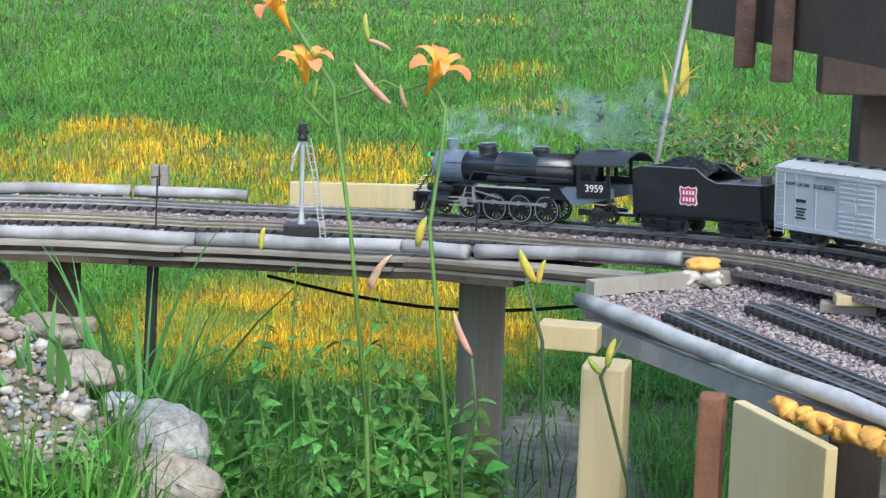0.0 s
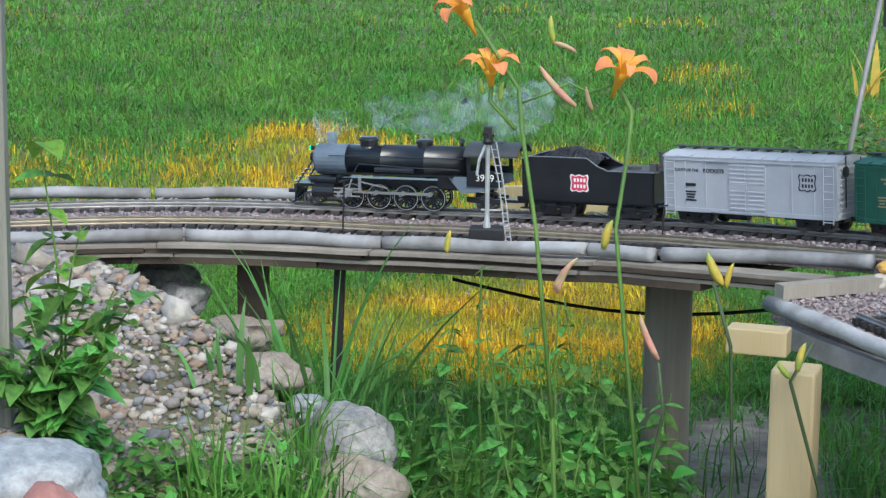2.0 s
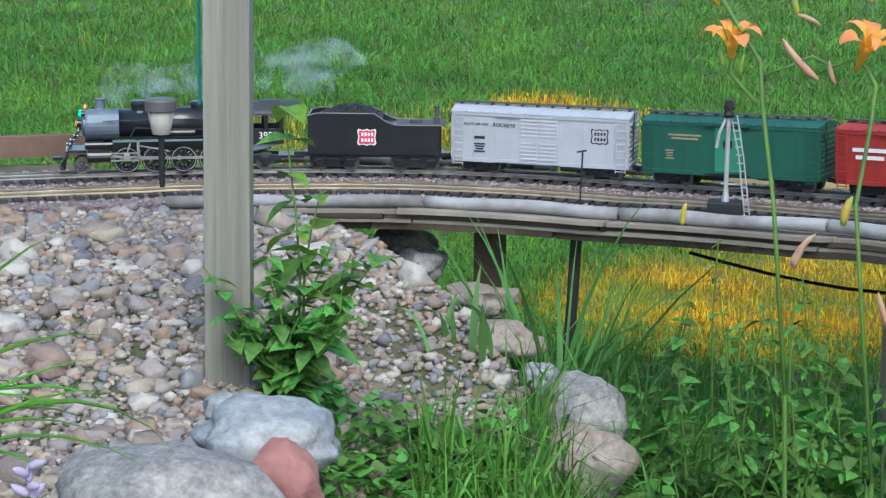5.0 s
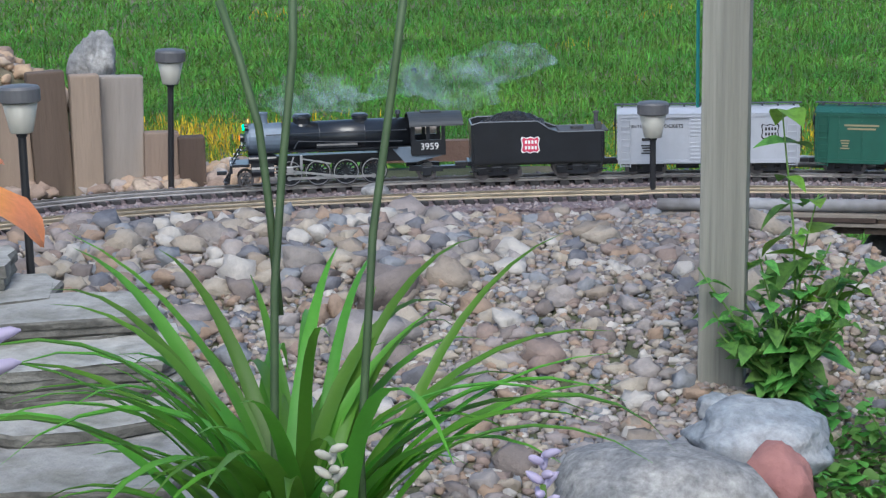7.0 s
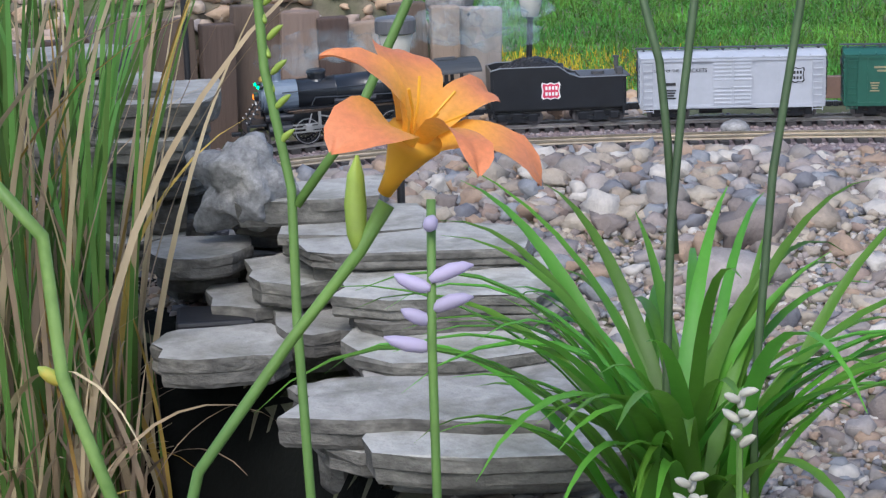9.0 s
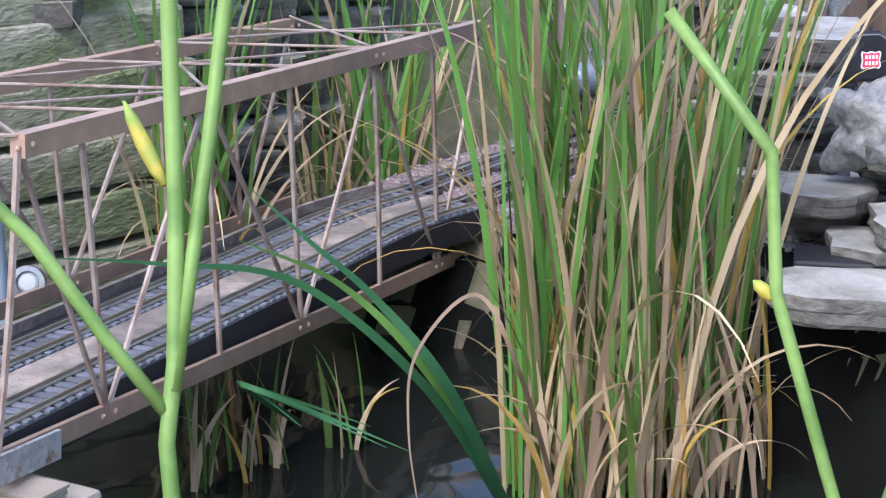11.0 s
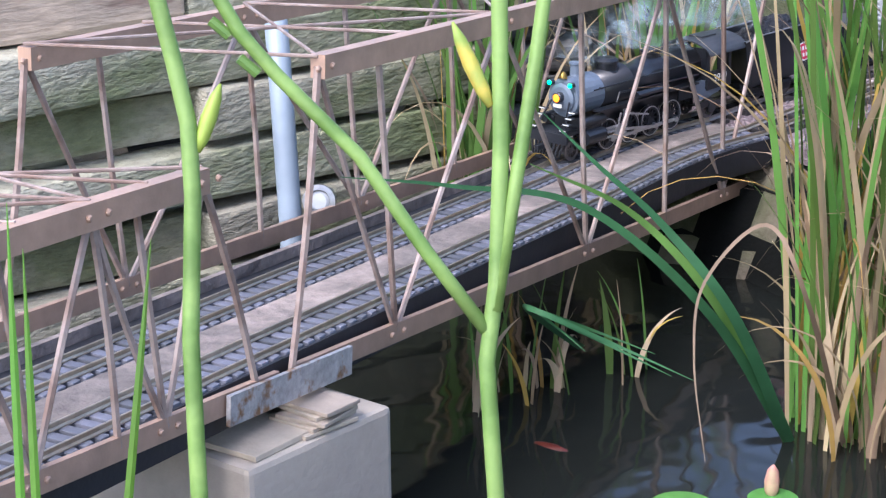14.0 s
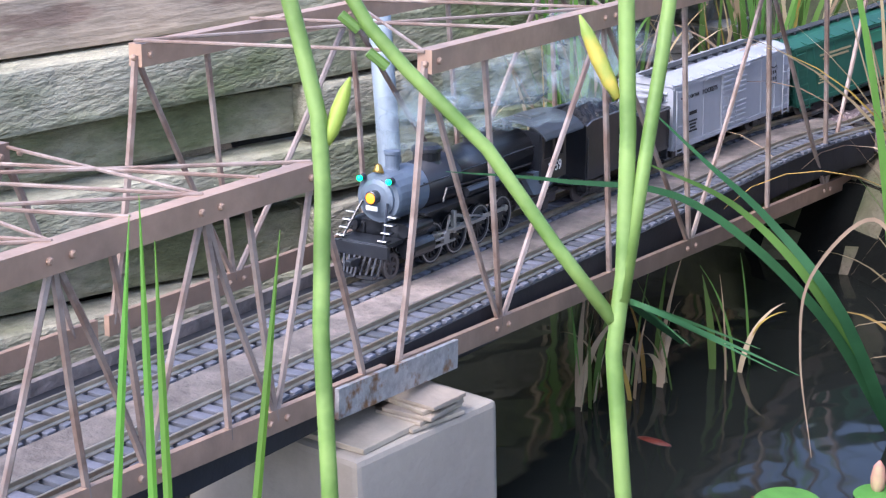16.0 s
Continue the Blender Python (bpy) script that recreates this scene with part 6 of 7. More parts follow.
def leaf_mesh(name, material, heart=True):
    """A pointed leaf with a folded midrib, one unit long along x."""
    prof = [(0, 0.02), (0.08, 0.26), (0.22, 0.38), (0.4, 0.36), (0.6, 0.26), (0.8, 0.13), (1.0, 0.0)] if heart else [(0, 0.02), (0.15, 0.1), (0.4, 0.16), (0.7, 0.11), (1.0, 0.0)]
    v, f = [], []
    for t, w in prof:
        z = -0.22 * t * t
        v += [(t, 0, z), (t, w, z + 0.3 * w), (t, -w, z + 0.3 * w)]
    for k in range(len(prof) - 1):
        a, b = 3 * k, 3 * k + 3
        f += [(a, b, b + 1, a + 1), (a, a + 2, b + 2, b)]
    me = bpy.data.meshes.new(name)
    me.from_pydata(v, [], f)
    me.materials.append(material)
    me.polygons.foreach_set("use_smooth", [True] * len(f))
    return me


LEAF = leaf_mesh("leaf", leaf_green)
LEAF_LIME = leaf_mesh("leaf", leaf_lime)
LEAF_DULL = leaf_mesh("leaf", mat("dull_grey_green_leaf", (0.11, 0.19, 0.085), 0.65, var=0.25, scale=20, second=(0.07, 0.13, 0.06), rand=0.4, trans=0.25, bump=0.1), False)
LEAF_RUST = leaf_mesh("leaf", mat("rusty_dry_leaf", (0.34, 0.2, 0.075), 0.7, var=0.25, scale=20, rand=0.4, trans=0.25, bump=0.1), False)
LEAF_SLIM = leaf_mesh("leaf", leaf_green, False)


def leafy_plant(name, label, category, base, stems, seed, meshes, size, gap_=0.03, start=0.25, stem_r=0.0025, group=""):
    """Upright stems with pairs of leaves; stems lists (dx, dy, height) of the tips."""
    rnd = random.Random(seed)
    root = empty(name, Matrix.Translation(base), label=label, category=category, group=group)
    for dx, dy, h in stems:
        bm = bmesh.new()
        pts = [Vector((dx * t ** 1.3 + 0.008 * math.sin(5 * t + dx * 50), dy * t ** 1.3, h * t)) for t in (0, 0.2, 0.4, 0.6, 0.8, 1)]
        tube(bm, pts, [stem_r * (1.2 - 0.7 * t / 5) for t in range(6)], 6)
        part("stem", bm, stem_green, root)
        z, k = start * h, 0
        while z < h:
            t = z / h
            p = Vector((dx * t ** 1.3, dy * t ** 1.3, z))
            for sd in (0, 1):
                o = new("leaf", rnd.choice(meshes))
                o.parent = root
                s = size * rnd.uniform(0.6, 1.15) * (1.05 - 0.45 * t)
                o.matrix_basis = Matrix.Translation(p) @ Matrix.Rotation(k * 1.4 + sd * math.pi + rnd.uniform(-0.5, 0.5), 4, "Z") @ Matrix.Rotation(rnd.uniform(-0.3, 0.55), 4, "Y") @ Matrix.Rotation(rnd.uniform(-0.4, 0.4), 4, "X") @ Matrix.Diagonal((s, s, s, 1))
            z += gap_ * rnd.uniform(0.8, 1.25)
            k += 1
    return root


def stems(rnd, n, sx, h0, h1):
    return [(rnd.uniform(-sx, sx), rnd.uniform(-sx * 0.6, sx * 0.6), rnd.uniform(h0, h1)) for _ in range(n)]


rnd = random.Random(4)
leafy_plant("leafy_shrub", "bushy green shrub with heart-shaped leaves at the post's foot", "shrub", (-0.80, 2.83, 0.46), stems(rnd, 28, 0.13, 0.08, 0.25), 1, [LEAF], 0.052, 0.024, 0.1)
leafy_plant("leafy_shrub", "tall thin sapling with lime-green heart-shaped leaves", "sapling", (-0.79, 2.86, 0.46), [(-0.015, 0, 0.45), (0.03, 0.02, 0.32), (0.13, 0.03, 0.22), (-0.11, 0, 0.2)], 2, [LEAF_LIME, LEAF_LIME, LEAF], 0.085, 0.045, 0.35)
for i, (x, y, n, h) in enumerate(((-0.16, 3.5, 4, 0.46), (-0.05, 3.42, 4, 0.52), (0.03, 3.5, 3, 0.42), (-0.24, 3.45, 3, 0.38), (-0.11, 3.28, 4, 0.44), (0.08, 3.36, 3, 0.4), (-0.02, 3.2, 4, 0.4), (-0.2, 3.25, 3, 0.34), (0.12, 3.2, 3, 0.3), (-0.3, 3.55, 4, 0.5), (-0.33, 3.3, 4, 0.3), (0.0, 3.58, 4, 0.52), (-0.14, 3.38, 4, 0.5), (0.16, 3.4, 3, 0.42))):
    leafy_plant("weed_plant", "tall green weed with pointed leaves before the trestle", "weed", (x, y, max(0.0, hz(x, y))), stems(rnd, n, 0.06, h * 0.7, h * 1.1), 20 + i, [LEAF, LEAF_SLIM, LEAF_SLIM], 0.056, 0.034, 0.12, group="weeds before the trestle")
for i, (x, y, h) in enumerate(((-0.20, 3.46, 0.62), (-0.06, 3.45, 0.55))):
    leafy_plant("weed_plant", "slender tall weed with sparse narrow leaves", "weed", (x, y, max(0.0, hz(x, y))), [(0.01, 0, h)], 40 + i, [LEAF_SLIM], 0.06, 0.07, 0.2, 0.003)
def leaf_scatter(name, pts, sizes, mesh, material, seed, label, category):
    """A carpet of small leaves in one mesh."""
    r3 = np.random.default_rng(seed)
    v0 = np.array([v.co[:] for v in mesh.vertices])
    f0 = [tuple(p.vertices) for p in mesh.polygons]
    vs, fs = [], []
    for n_, ((x, y, z), s) in enumerate(zip(pts, sizes)):
        m = Matrix.Rotation(r3.uniform(0, 6.28), 3, "Z") @ Matrix.Rotation(r3.uniform(-0.7, 0.5), 3, "Y") @ Matrix.Rotation(r3.uniform(-0.6, 0.6), 3, "X")
        vs.append((v0 * s) @ np.array(m).T + (x, y, z))
        fs += [tuple(i + n_ * len(v0) for i in f) for f in f0]
    return tagged(raw(name, np.vstack(vs).tolist(), fs, material, smooth=True), label, category, kind="stuff")


cover_mat = mat("ground_cover_leaf", (0.12, 0.30, 0.06), 0.5, var=0.2, scale=20, second=(0.17, 0.36, 0.08), rand=0.45, island=True, trans=0.35, bump=0.05, spec=0.4)
r4 = np.random.default_rng(9)


def polar_np(gen, n, az0, az1, r0, r1):
    a_, q_ = np.radians(gen.uniform(az0, az1, n)), gen.uniform(r0, r1, n)
    return -q_ * np.sin(a_), q_ * np.cos(a_)


x, y = polar_np(r4, 3000, 3.5, 15.5, 2.7, 3.16)
z = height(x, y)
hgt = 0.035 + 0.05 * np.array([noise.noise(Vector((a * 9, b * 9, 0))) + 0.5 for a, b in zip(x, y)])
leaf_scatter("ground_cover", np.column_stack([x, y, z + r4.uniform(0, 1, 3000) * hgt]), r4.uniform(0.014, 0.034, 3000), LEAF, cover_mat, 1, "low leafy green ground cover beside the boulders", "ground cover")
x, y = r4.uniform(-0.36, 0.22, 4200), r4.uniform(2.75, 3.75, 4200)
z = height(x, y)
tops = np.interp(y, (2.75, 3.1, 3.4, 3.75), (0.14, 0.2, 0.3, 0.2)) * (0.6 + np.array([noise.noise(Vector((a * 7, b * 7, 5))) for a, b in zip(x, y)]))
leaf_scatter("weed_carpet", np.column_stack([x, y, z + np.sqrt(r4.uniform(0, 1, 4200)) * np.clip(tops, 0.04, 0.4)]), r4.uniform(0.018, 0.05, 4200), LEAF, cover_mat, 2, "dense green weeds before the trestle", "weeds")
for i, (x, y) in enumerate(((-2.35, 4.25), (-2.75, 4.35), (-1.9, 4.75), (0.95, 8.0), (1.2, 8.0), (1.42, 7.9), (1.1, 8.3), (1.6, 8.1), (1.35, 8.4), (0.85, 8.3))):
    leafy_plant("garden_plant", "broad-leaved garden plant behind the track", "plant", (x, y, hz(x, y)), stems(rnd, 14 if x > 0 else 6, 0.2 if x > 0 else 0.12, 0.14, 0.36 if x > 0 else 0.2), 150 + i, [LEAF, LEAF_LIME] if x < 0 else [LEAF_DULL, LEAF_DULL, LEAF_RUST if x > 1.05 else LEAF_SLIM], 0.11 if x < 0 else 0.085, 0.06 if x < 0 else 0.035, 0.3)


dark_grass_obj = mat("tall_grass_blade", (0.12, 0.29, 0.07), 0.5, var=0.2, scale=12, rand=0.3, trans=0.35, bump=0.05)


def strap(bm, base, az, length, width, rise, droop, fold=0.25, n=10, twist=0.0):
    """A long, arching, folded leaf."""
    d = Vector((math.cos(az), math.sin(az), 0))
    sd = Vector((-math.sin(az + twist), math.cos(az + twist), 0))
    prev, p, el = None, Vector(base), rise
    for k in range(n + 1):
        t = k / n
        w = width * (0.75 + 0.5 * min(1, t * 3)) * (1 - t ** 2.2) * 0.5 + 0.0004
        row = [bm.verts.new(p + sd * w + Vector((0, 0, fold * w))), bm.verts.new(p), bm.verts.new(p - sd * w + Vector((0, 0, fold * w)))]
        if prev:
            bm.faces.new((prev[0], prev[1], row[1], row[0]))
            bm.faces.new((prev[1], prev[2], row[2], row[1]))
        prev = row
        p = p + (d * math.cos(el) + Vector((0, 0, math.sin(el)))) * (length / n)
        el -= droop / n * (0.4 + 1.2 * t)


gold_plant = empty("garden_plant", label="small clump of yellowed strap leaves beside the metal pole", category="plant")
for k, (az_, rise_, droop_) in enumerate(((2.6, 1.45, 0.3), (0.3, 1.2, 1.9), (0.1, 1.3, 1.2), (2.9, 1.35, 0.5), (1.5, 1.5, 0.2))):
    bm = bmesh.new()
    strap(bm, (1.40 + 0.025 * k, 11.7, 0.0), az_, 0.26 + 0.03 * k, 0.05, rise_, droop_, 0.4, 10)
    part("leaf", bm, mat("yellowed_leaf", (0.62, 0.42, 0.06), 0.6, var=0.2, scale=20, second=(0.4, 0.36, 0.07), trans=0.3, bump=0.05), gold_plant, smooth=True)


def daylily_clump(x, y, z, n, length, seed):
    rn = random.Random(seed)
    root = empty("daylily_clump", label="daylily clump with long arching green leaves in gravel", category="daylily")
    for k in range(n):
        bm = bmesh.new()
        strap(bm, (x + rn.gauss(0, 0.022), y + rn.gauss(0, 0.022), z), rn.uniform(0, 6.28), length * rn.uniform(0.6, 1.15), rn.uniform(0.013, 0.023), rn.uniform(1.1, 1.5), rn.uniform(1.0, 2.5), 0.5, 12, rn.uniform(-0.5, 0.5))
        part("leaf", bm, daylily_green, root, smooth=True)
    return root


clump = daylily_clump(-1.01, 1.75, 0.46, 95, 0.52, 3)
for pts in ([(-0.997, 1.68, 0.5), (-1.01, 1.71, 0.7), (-1.024, 1.743, 0.85), (-1.025, 1.77, 0.98), (-1.031, 1.809, 1.095), (-1.04, 1.83, 1.2)], [(-0.92, 1.74, 0.5), (-0.93, 1.753, 0.67), (-0.941, 1.813, 0.904), (-0.937, 1.869, 1.09), (-0.93, 1.89, 1.2)],
            [(-1.02, 1.745, 0.82), (-1.037, 1.759, 0.938), (-1.05, 1.765, 1.02), (-1.079, 1.776, 1.092), (-1.11, 1.79, 1.15)]):
    bm = bmesh.new()
    tube(bm, pts, 0.0045, 8)
    part("flower_stalk", bm, stem_dark, clump, "dark green flower stalk", smooth=True)

# ---- flowers ----
petal_orange = mat("orange_petal", (0.88, 0.30, 0.07), 0.55, var=0.12, scale=20, second=(0.9, 0.40, 0.10), mix_scale=12, rand=0.12, trans=0.3, bump=0.1)
petal_gold = mat("golden_throat", (0.92, 0.50, 0.04), 0.55, var=0.1, trans=0.3, bump=0.05)
bud_yellow = mat("yellow_bud", (0.62, 0.47, 0.08), 0.55, var=0.2, scale=40, second=(0.3, 0.42, 0.08), mix_scale=30, trans=0.25, bump=0.05)
bud_pink = mat("withered_pink_bud", (0.62, 0.30, 0.23), 0.65, var=0.2, scale=40, second=(0.5, 0.38, 0.22), mix_scale=30, trans=0.2, bump=0.1)
bud_green = mat("green_bud", (0.33, 0.45, 0.07), 0.5, var=0.2, scale=40, trans=0.2, bump=0.05)


def petal_mesh(name, wide, material):
    v, f = [], []
    n = 16
    ts = (0, 0.15, 0.3, 0.45, 0.6, 0.75, 0.9, 1.0)
    for k in range(n + 1):
        t = k / n
        rad = float(np.interp(t, ts, (0.05, 0.1, 0.17, 0.28, 0.46, 0.66, 0.82, 0.87)))
        zz = float(np.interp(t, ts, (0, 0.26, 0.5, 0.72, 0.87, 0.89, 0.78, 0.66)))
        w = wide * float(np.interp(t, ts, (0.2, 0.36, 0.6, 0.86, 1.0, 0.95, 0.6, 0.05)))
        for j in range(-3, 4):
            u = j / 3
            ruff = 0.045 * math.sin(11 * t + 1.5 * j) * abs(u) * t
            v.append((rad - 0.16 * u * u * w * 2 * (1 - t) - 0.02 * (1 - abs(u)), u * w, zz + 0.10 * u * u * (1 - t) + ruff - 0.025 * (abs(u) < 0.1)))
    for k in range(n):
        for j in range(6):
            a = 7 * k + j
            f.append((a, a + 1, a + 8, a + 7))
    me = bpy.data.meshes.new(name)
    me.from_pydata(v, [], f)
    me.materials.append(material)
    me.polygons.foreach_set("use_smooth", [True] * len(f))
    return me


pn = petal_orange.node_tree
pco, psx = pn.nodes.new("ShaderNodeTexCoord"), pn.nodes.new("ShaderNodeSeparateXYZ")
pmr = pn.nodes.new("ShaderNodeMapRange")
pmr.inputs["From Min"].default_value, pmr.inputs["From Max"].default_value = 0.15, 0.6
pmx = [n for n in pn.nodes if n.type == "MIX"][0]
pmx.inputs["A"].default_value, pmx.inputs["B"].default_value = (0.90, 0.46, 0.04, 1), (0.84, 0.30, 0.12, 1)
pn.links.new(pco.outputs["Object"], psx.inputs[0])
pn.links.new(psx.outputs[0], pmr.inputs["Value"])
pn.links.new(pmr.outputs["Result"], pmx.inputs["Factor"])
PETAL_W = petal_mesh("petal", 0.24, petal_orange)
PETAL_N = petal_mesh("petal", 0.15, petal_orange)


def lily_bloom(parent, m, size):
    """Six recurved petals, a golden throat and stamens; m: pose of the flower's foot, opening along z."""
    for k in range(6):
        o = new("petal", PETAL_W if k % 2 else PETAL_N)
        o.parent = parent
        o.matrix_basis = m @ Matrix.Rotation(k * math.pi / 3 + 0.1 * math.sin(k * 4), 4, "Z") @ Matrix.Rotation(0.14 * math.sin(k * 2.7), 4, "Y") @ Matrix.Diagonal((size, size, size, 1))
    bm = bmesh.new()
    lathe(bm, [(0.05 * size, -0.35 * size), (0.07 * size, -0.1 * size), (0.16 * size, 0.3 * size), (0.2 * size, 0.45 * size)], 12, m)
    part("throat", bm, petal_gold, parent, "golden trumpet throat", smooth=True)
    bm = bmesh.new()
    for k in range(5):
        a = k * 1.26
        tube(bm, [m @ Vector((0, 0, 0.3 * size)), m @ Vector((0.12 * size * math.cos(a), 0.12 * size * math.sin(a), 0.75 * size)), m @ Vector((0.22 * size * math.cos(a), 0.22 * size * math.sin(a), 0.98 * size))], 0.012 * size, 5)
    part("stamen", bm, petal_gold, parent)


def bud(parent, a, b, r, material, name="bud"):
    a, b = Vector(a), Vector(b)
    bm = bmesh.new()
    d = (b - a)
    side = d.cross(Vector((0.3, 0.8, 0.1))).normalized() * d.length * 0.06
    tube(bm, [a, a + d * 0.2 + side * 0.6, a + d * 0.5 + side, a + d * 0.8 + side * 0.7, b], [r * 0.45, r * 0.9, r, r * 0.75, r * 0.15], 8)
    part(name, bm, material, parent, smooth=True)


def px_dir(m_from, m_to):
    return (Vector(m_to) - Vector(m_from)).to_track_quat("Z", "Y").to_matrix().to_4x4()


# lilies before the trestle
lily = empty("daylily", label="tall daylily with orange flowers and buds on thin stems", category="daylily")
STEMS = [[(0.091, 2.866, 0.385), (0.045, 2.944, 0.786), (0.06, 2.97, 0.9), (0.064, 2.976, 0.96), (0.052, 2.983, 0.982), (0.043, 2.985, 0.992)], [(-0.043, 2.903, 0.5), (-0.075, 2.943, 0.783), (-0.10, 2.97, 0.93), (-0.106, 2.979, 0.99), (-0.14, 2.985, 1.04), (-0.175, 3.0, 1.09)],
         [(-0.106, 2.979, 0.967), (-0.06, 2.985, 0.985), (-0.03, 2.985, 1.0), (0.0, 2.986, 0.985), (0.04, 2.986, 1.0)], [(-0.11, 2.97, 0.93), (-0.15, 2.985, 0.97), (-0.148, 2.988, 1.0)]]
for pts in STEMS:
    bm = bmesh.new()
    tube(bm, pts, 0.002 if pts[0][2] > 0.96 else 0.0034, 7)
    part("stem", bm, stem_green, lily, smooth=True)
bm = bmesh.new()
tube(bm, [(0.095, 2.87, -0.02), (0.091, 2.866, 0.385)], 0.0038, 7)
part("stem", bm, stem_green, lily)
bm = bmesh.new()
tube(bm, [(-0.02, 2.9, -0.02), (-0.043, 2.903, 0.5)], 0.0038, 7)
part("stem", bm, stem_green, lily)
for foot, way, size in (((-0.182, 2.998, 1.085), (-0.205, 2.985, 1.13), 0.054), ((-0.149, 2.988, 0.995), (-0.15, 2.98, 1.03), 0.052), ((0.04, 2.986, 0.995), (0.055, 2.97, 1.035), 0.056)):
    lily_bloom(lily, Matrix.Translation(foot) @ px_dir(foot, way), size)
for a, b, r, m in (((-0.02, 2.985, 0.965), (-0.075, 2.985, 1.025), 0.006, bud_pink), ((-0.055, 2.99, 1.06), (-0.06, 2.99, 1.1), 0.005, bud_yellow), ((-0.055, 2.99, 1.06), (-0.02, 2.99, 1.045), 0.004, bud_pink),
                   ((-0.16, 2.985, 0.98), (-0.165, 2.985, 1.005), 0.004, bud_green), ((-0.135, 2.985, 0.97), (-0.13, 2.985, 1.0), 0.004, bud_green), ((0.005, 2.985, 0.96), (-0.005, 2.985, 0.995), 0.004, bud_pink),
                   ((0.028, 2.94, 0.755), (0.04, 2.94, 0.8), 0.007, bud_yellow), ((-0.205, 2.9, 0.75), (-0.2, 2.9, 0.785), 0.005, bud_yellow), ((-0.045, 2.92, 0.695), (-0.01, 2.92, 0.745), 0.005, bud_pink), ((-0.04, 2.92, 0.69), (-0.018, 2.92, 0.74), 0.005, bud_pink)):
    bud(lily, a, b, r, m)
lily2 = empty("daylily", label="daylily stem with yellow buds beside the platform", category="daylily")
for pts in ([(0.225, 3.0, -0.02), (0.235, 3.0, 0.4), (0.225, 2.99, 0.6), (0.195, 2.99, 0.70)], [(0.13, 2.95, -0.02), (0.105, 2.95, 0.4), (0.125, 2.95, 0.5), (0.115, 2.95, 0.58)], [(0.40, 2.9, -0.02), (0.36, 2.9, 0.4), (0.31, 2.9, 0.57), (0.34, 2.9, 0.63)]):
    bm = bmesh.new()
    tube(bm, pts, 0.003, 7)
    part("stem", bm, stem_dark, lily2, smooth=True)
for a, b, r, m in (((0.21, 2.99, 0.695), (0.185, 2.99, 0.745), 0.008, bud_yellow), ((0.215, 2.99, 0.69), (0.225, 2.99, 0.73), 0.005, bud_yellow), ((0.115, 2.95, 0.585), (0.085, 2.95, 0.655), 0.006, bud_pink), ((0.32, 2.9, 0.585), (0.33, 2.9, 0.63), 0.006, bud_yellow), ((0.31, 2.9, 0.575), (0.29, 2.9, 0.6), 0.005, bud_green)):
    bud(lily2, a, b, r, m)

# the near lily in full bloom
near = empty("daylily", label="near orange daylily bloom on a bent green stem", category="daylily")
bm = bmesh.new()
tube(bm, [(-0.67, 0.57, 0.45), (-0.66, 0.6, 0.85), (-0.633, 0.627, 0.998), (-0.618, 0.645, 1.028), (-0.603, 0.663, 1.058), (-0.593, 0.675, 1.076), (-0.581, 0.688, 1.097), (-0.573, 0.700, 1.119)], [0.003, 0.003, 0.0028, 0.0028, 0.0027, 0.0027, 0.003, 0.0042], 10)
part("stem", bm, stem_green, near, smooth=True)
lily_bloom(near, Matrix.Translation((-0.570, 0.706, 1.135)) @ px_dir((-0.570, 0.706, 1.135), (-0.550, 0.708, 1.166)) @ Matrix.Diagonal((1.1, 1.1, 0.66, 1)), 0.064)
bud(near, (-0.581, 0.688, 1.097), (-0.587, 0.697, 1.141), 0.0055, bud_green)
for pts in ([(-0.66, 0.72, 0.45), (-0.682, 0.761, 0.933), (-0.699, 0.776, 1.024), (-0.71, 0.789, 1.096), (-0.73, 0.794, 1.16), (-0.739, 0.801, 1.206), (-0.745, 0.81, 1.26)], [(-0.707, 0.789, 1.087), (-0.686, 0.814, 1.128), (-0.667, 0.848, 1.201), (-0.655, 0.86, 1.24)]):
    bm = bmesh.new()
    tube(bm, pts, 0.0027, 9)
    part("stem", bm, stem_green, near, smooth=True)
for k in range(14):
    t = k / 13
    p = Vector((-0.718, 0.79, 1.12)).lerp(Vector((-0.742, 0.805, 1.24)), t)
    bud(near, p, p + Vector((0.008 * (-1) ** k, 0.004, 0.008)), 0.002, bud_green)

# lavender hosta flowers
lav = mat("lavender_petal", (0.60, 0.53, 0.70), 0.6, var=0.1, rand=0.15, trans=0.35, bump=0.05)
hosta = empty("hosta_flower", label="hosta stalk with pale lavender bell flowers", category="hosta")
bm = bmesh.new()
tube(bm, [(-0.70, 0.89, 0.5), (-0.71, 0.911, 0.876), (-0.724, 0.929, 0.972), (-0.735, 0.947, 1.058)], 0.003, 7)
part("stalk", bm, stem_green, hosta, smooth=True)
for b_ in ((-0.749, 0.925, 1.013), (-0.705, 0.948, 0.999), (-0.742, 0.922, 0.992), (-0.75, 0.914, 0.975), (-0.708, 0.953, 1.018), (-0.728, 0.94, 1.05)):
    p = Vector((-0.727, 0.933, b_[2] - 0.008))
    bud(hosta, p, b_, 0.0048, lav, "bell")
hosta2 = empty("hosta_flower", label="fading lavender hosta flower cluster in the gravel", category="hosta")
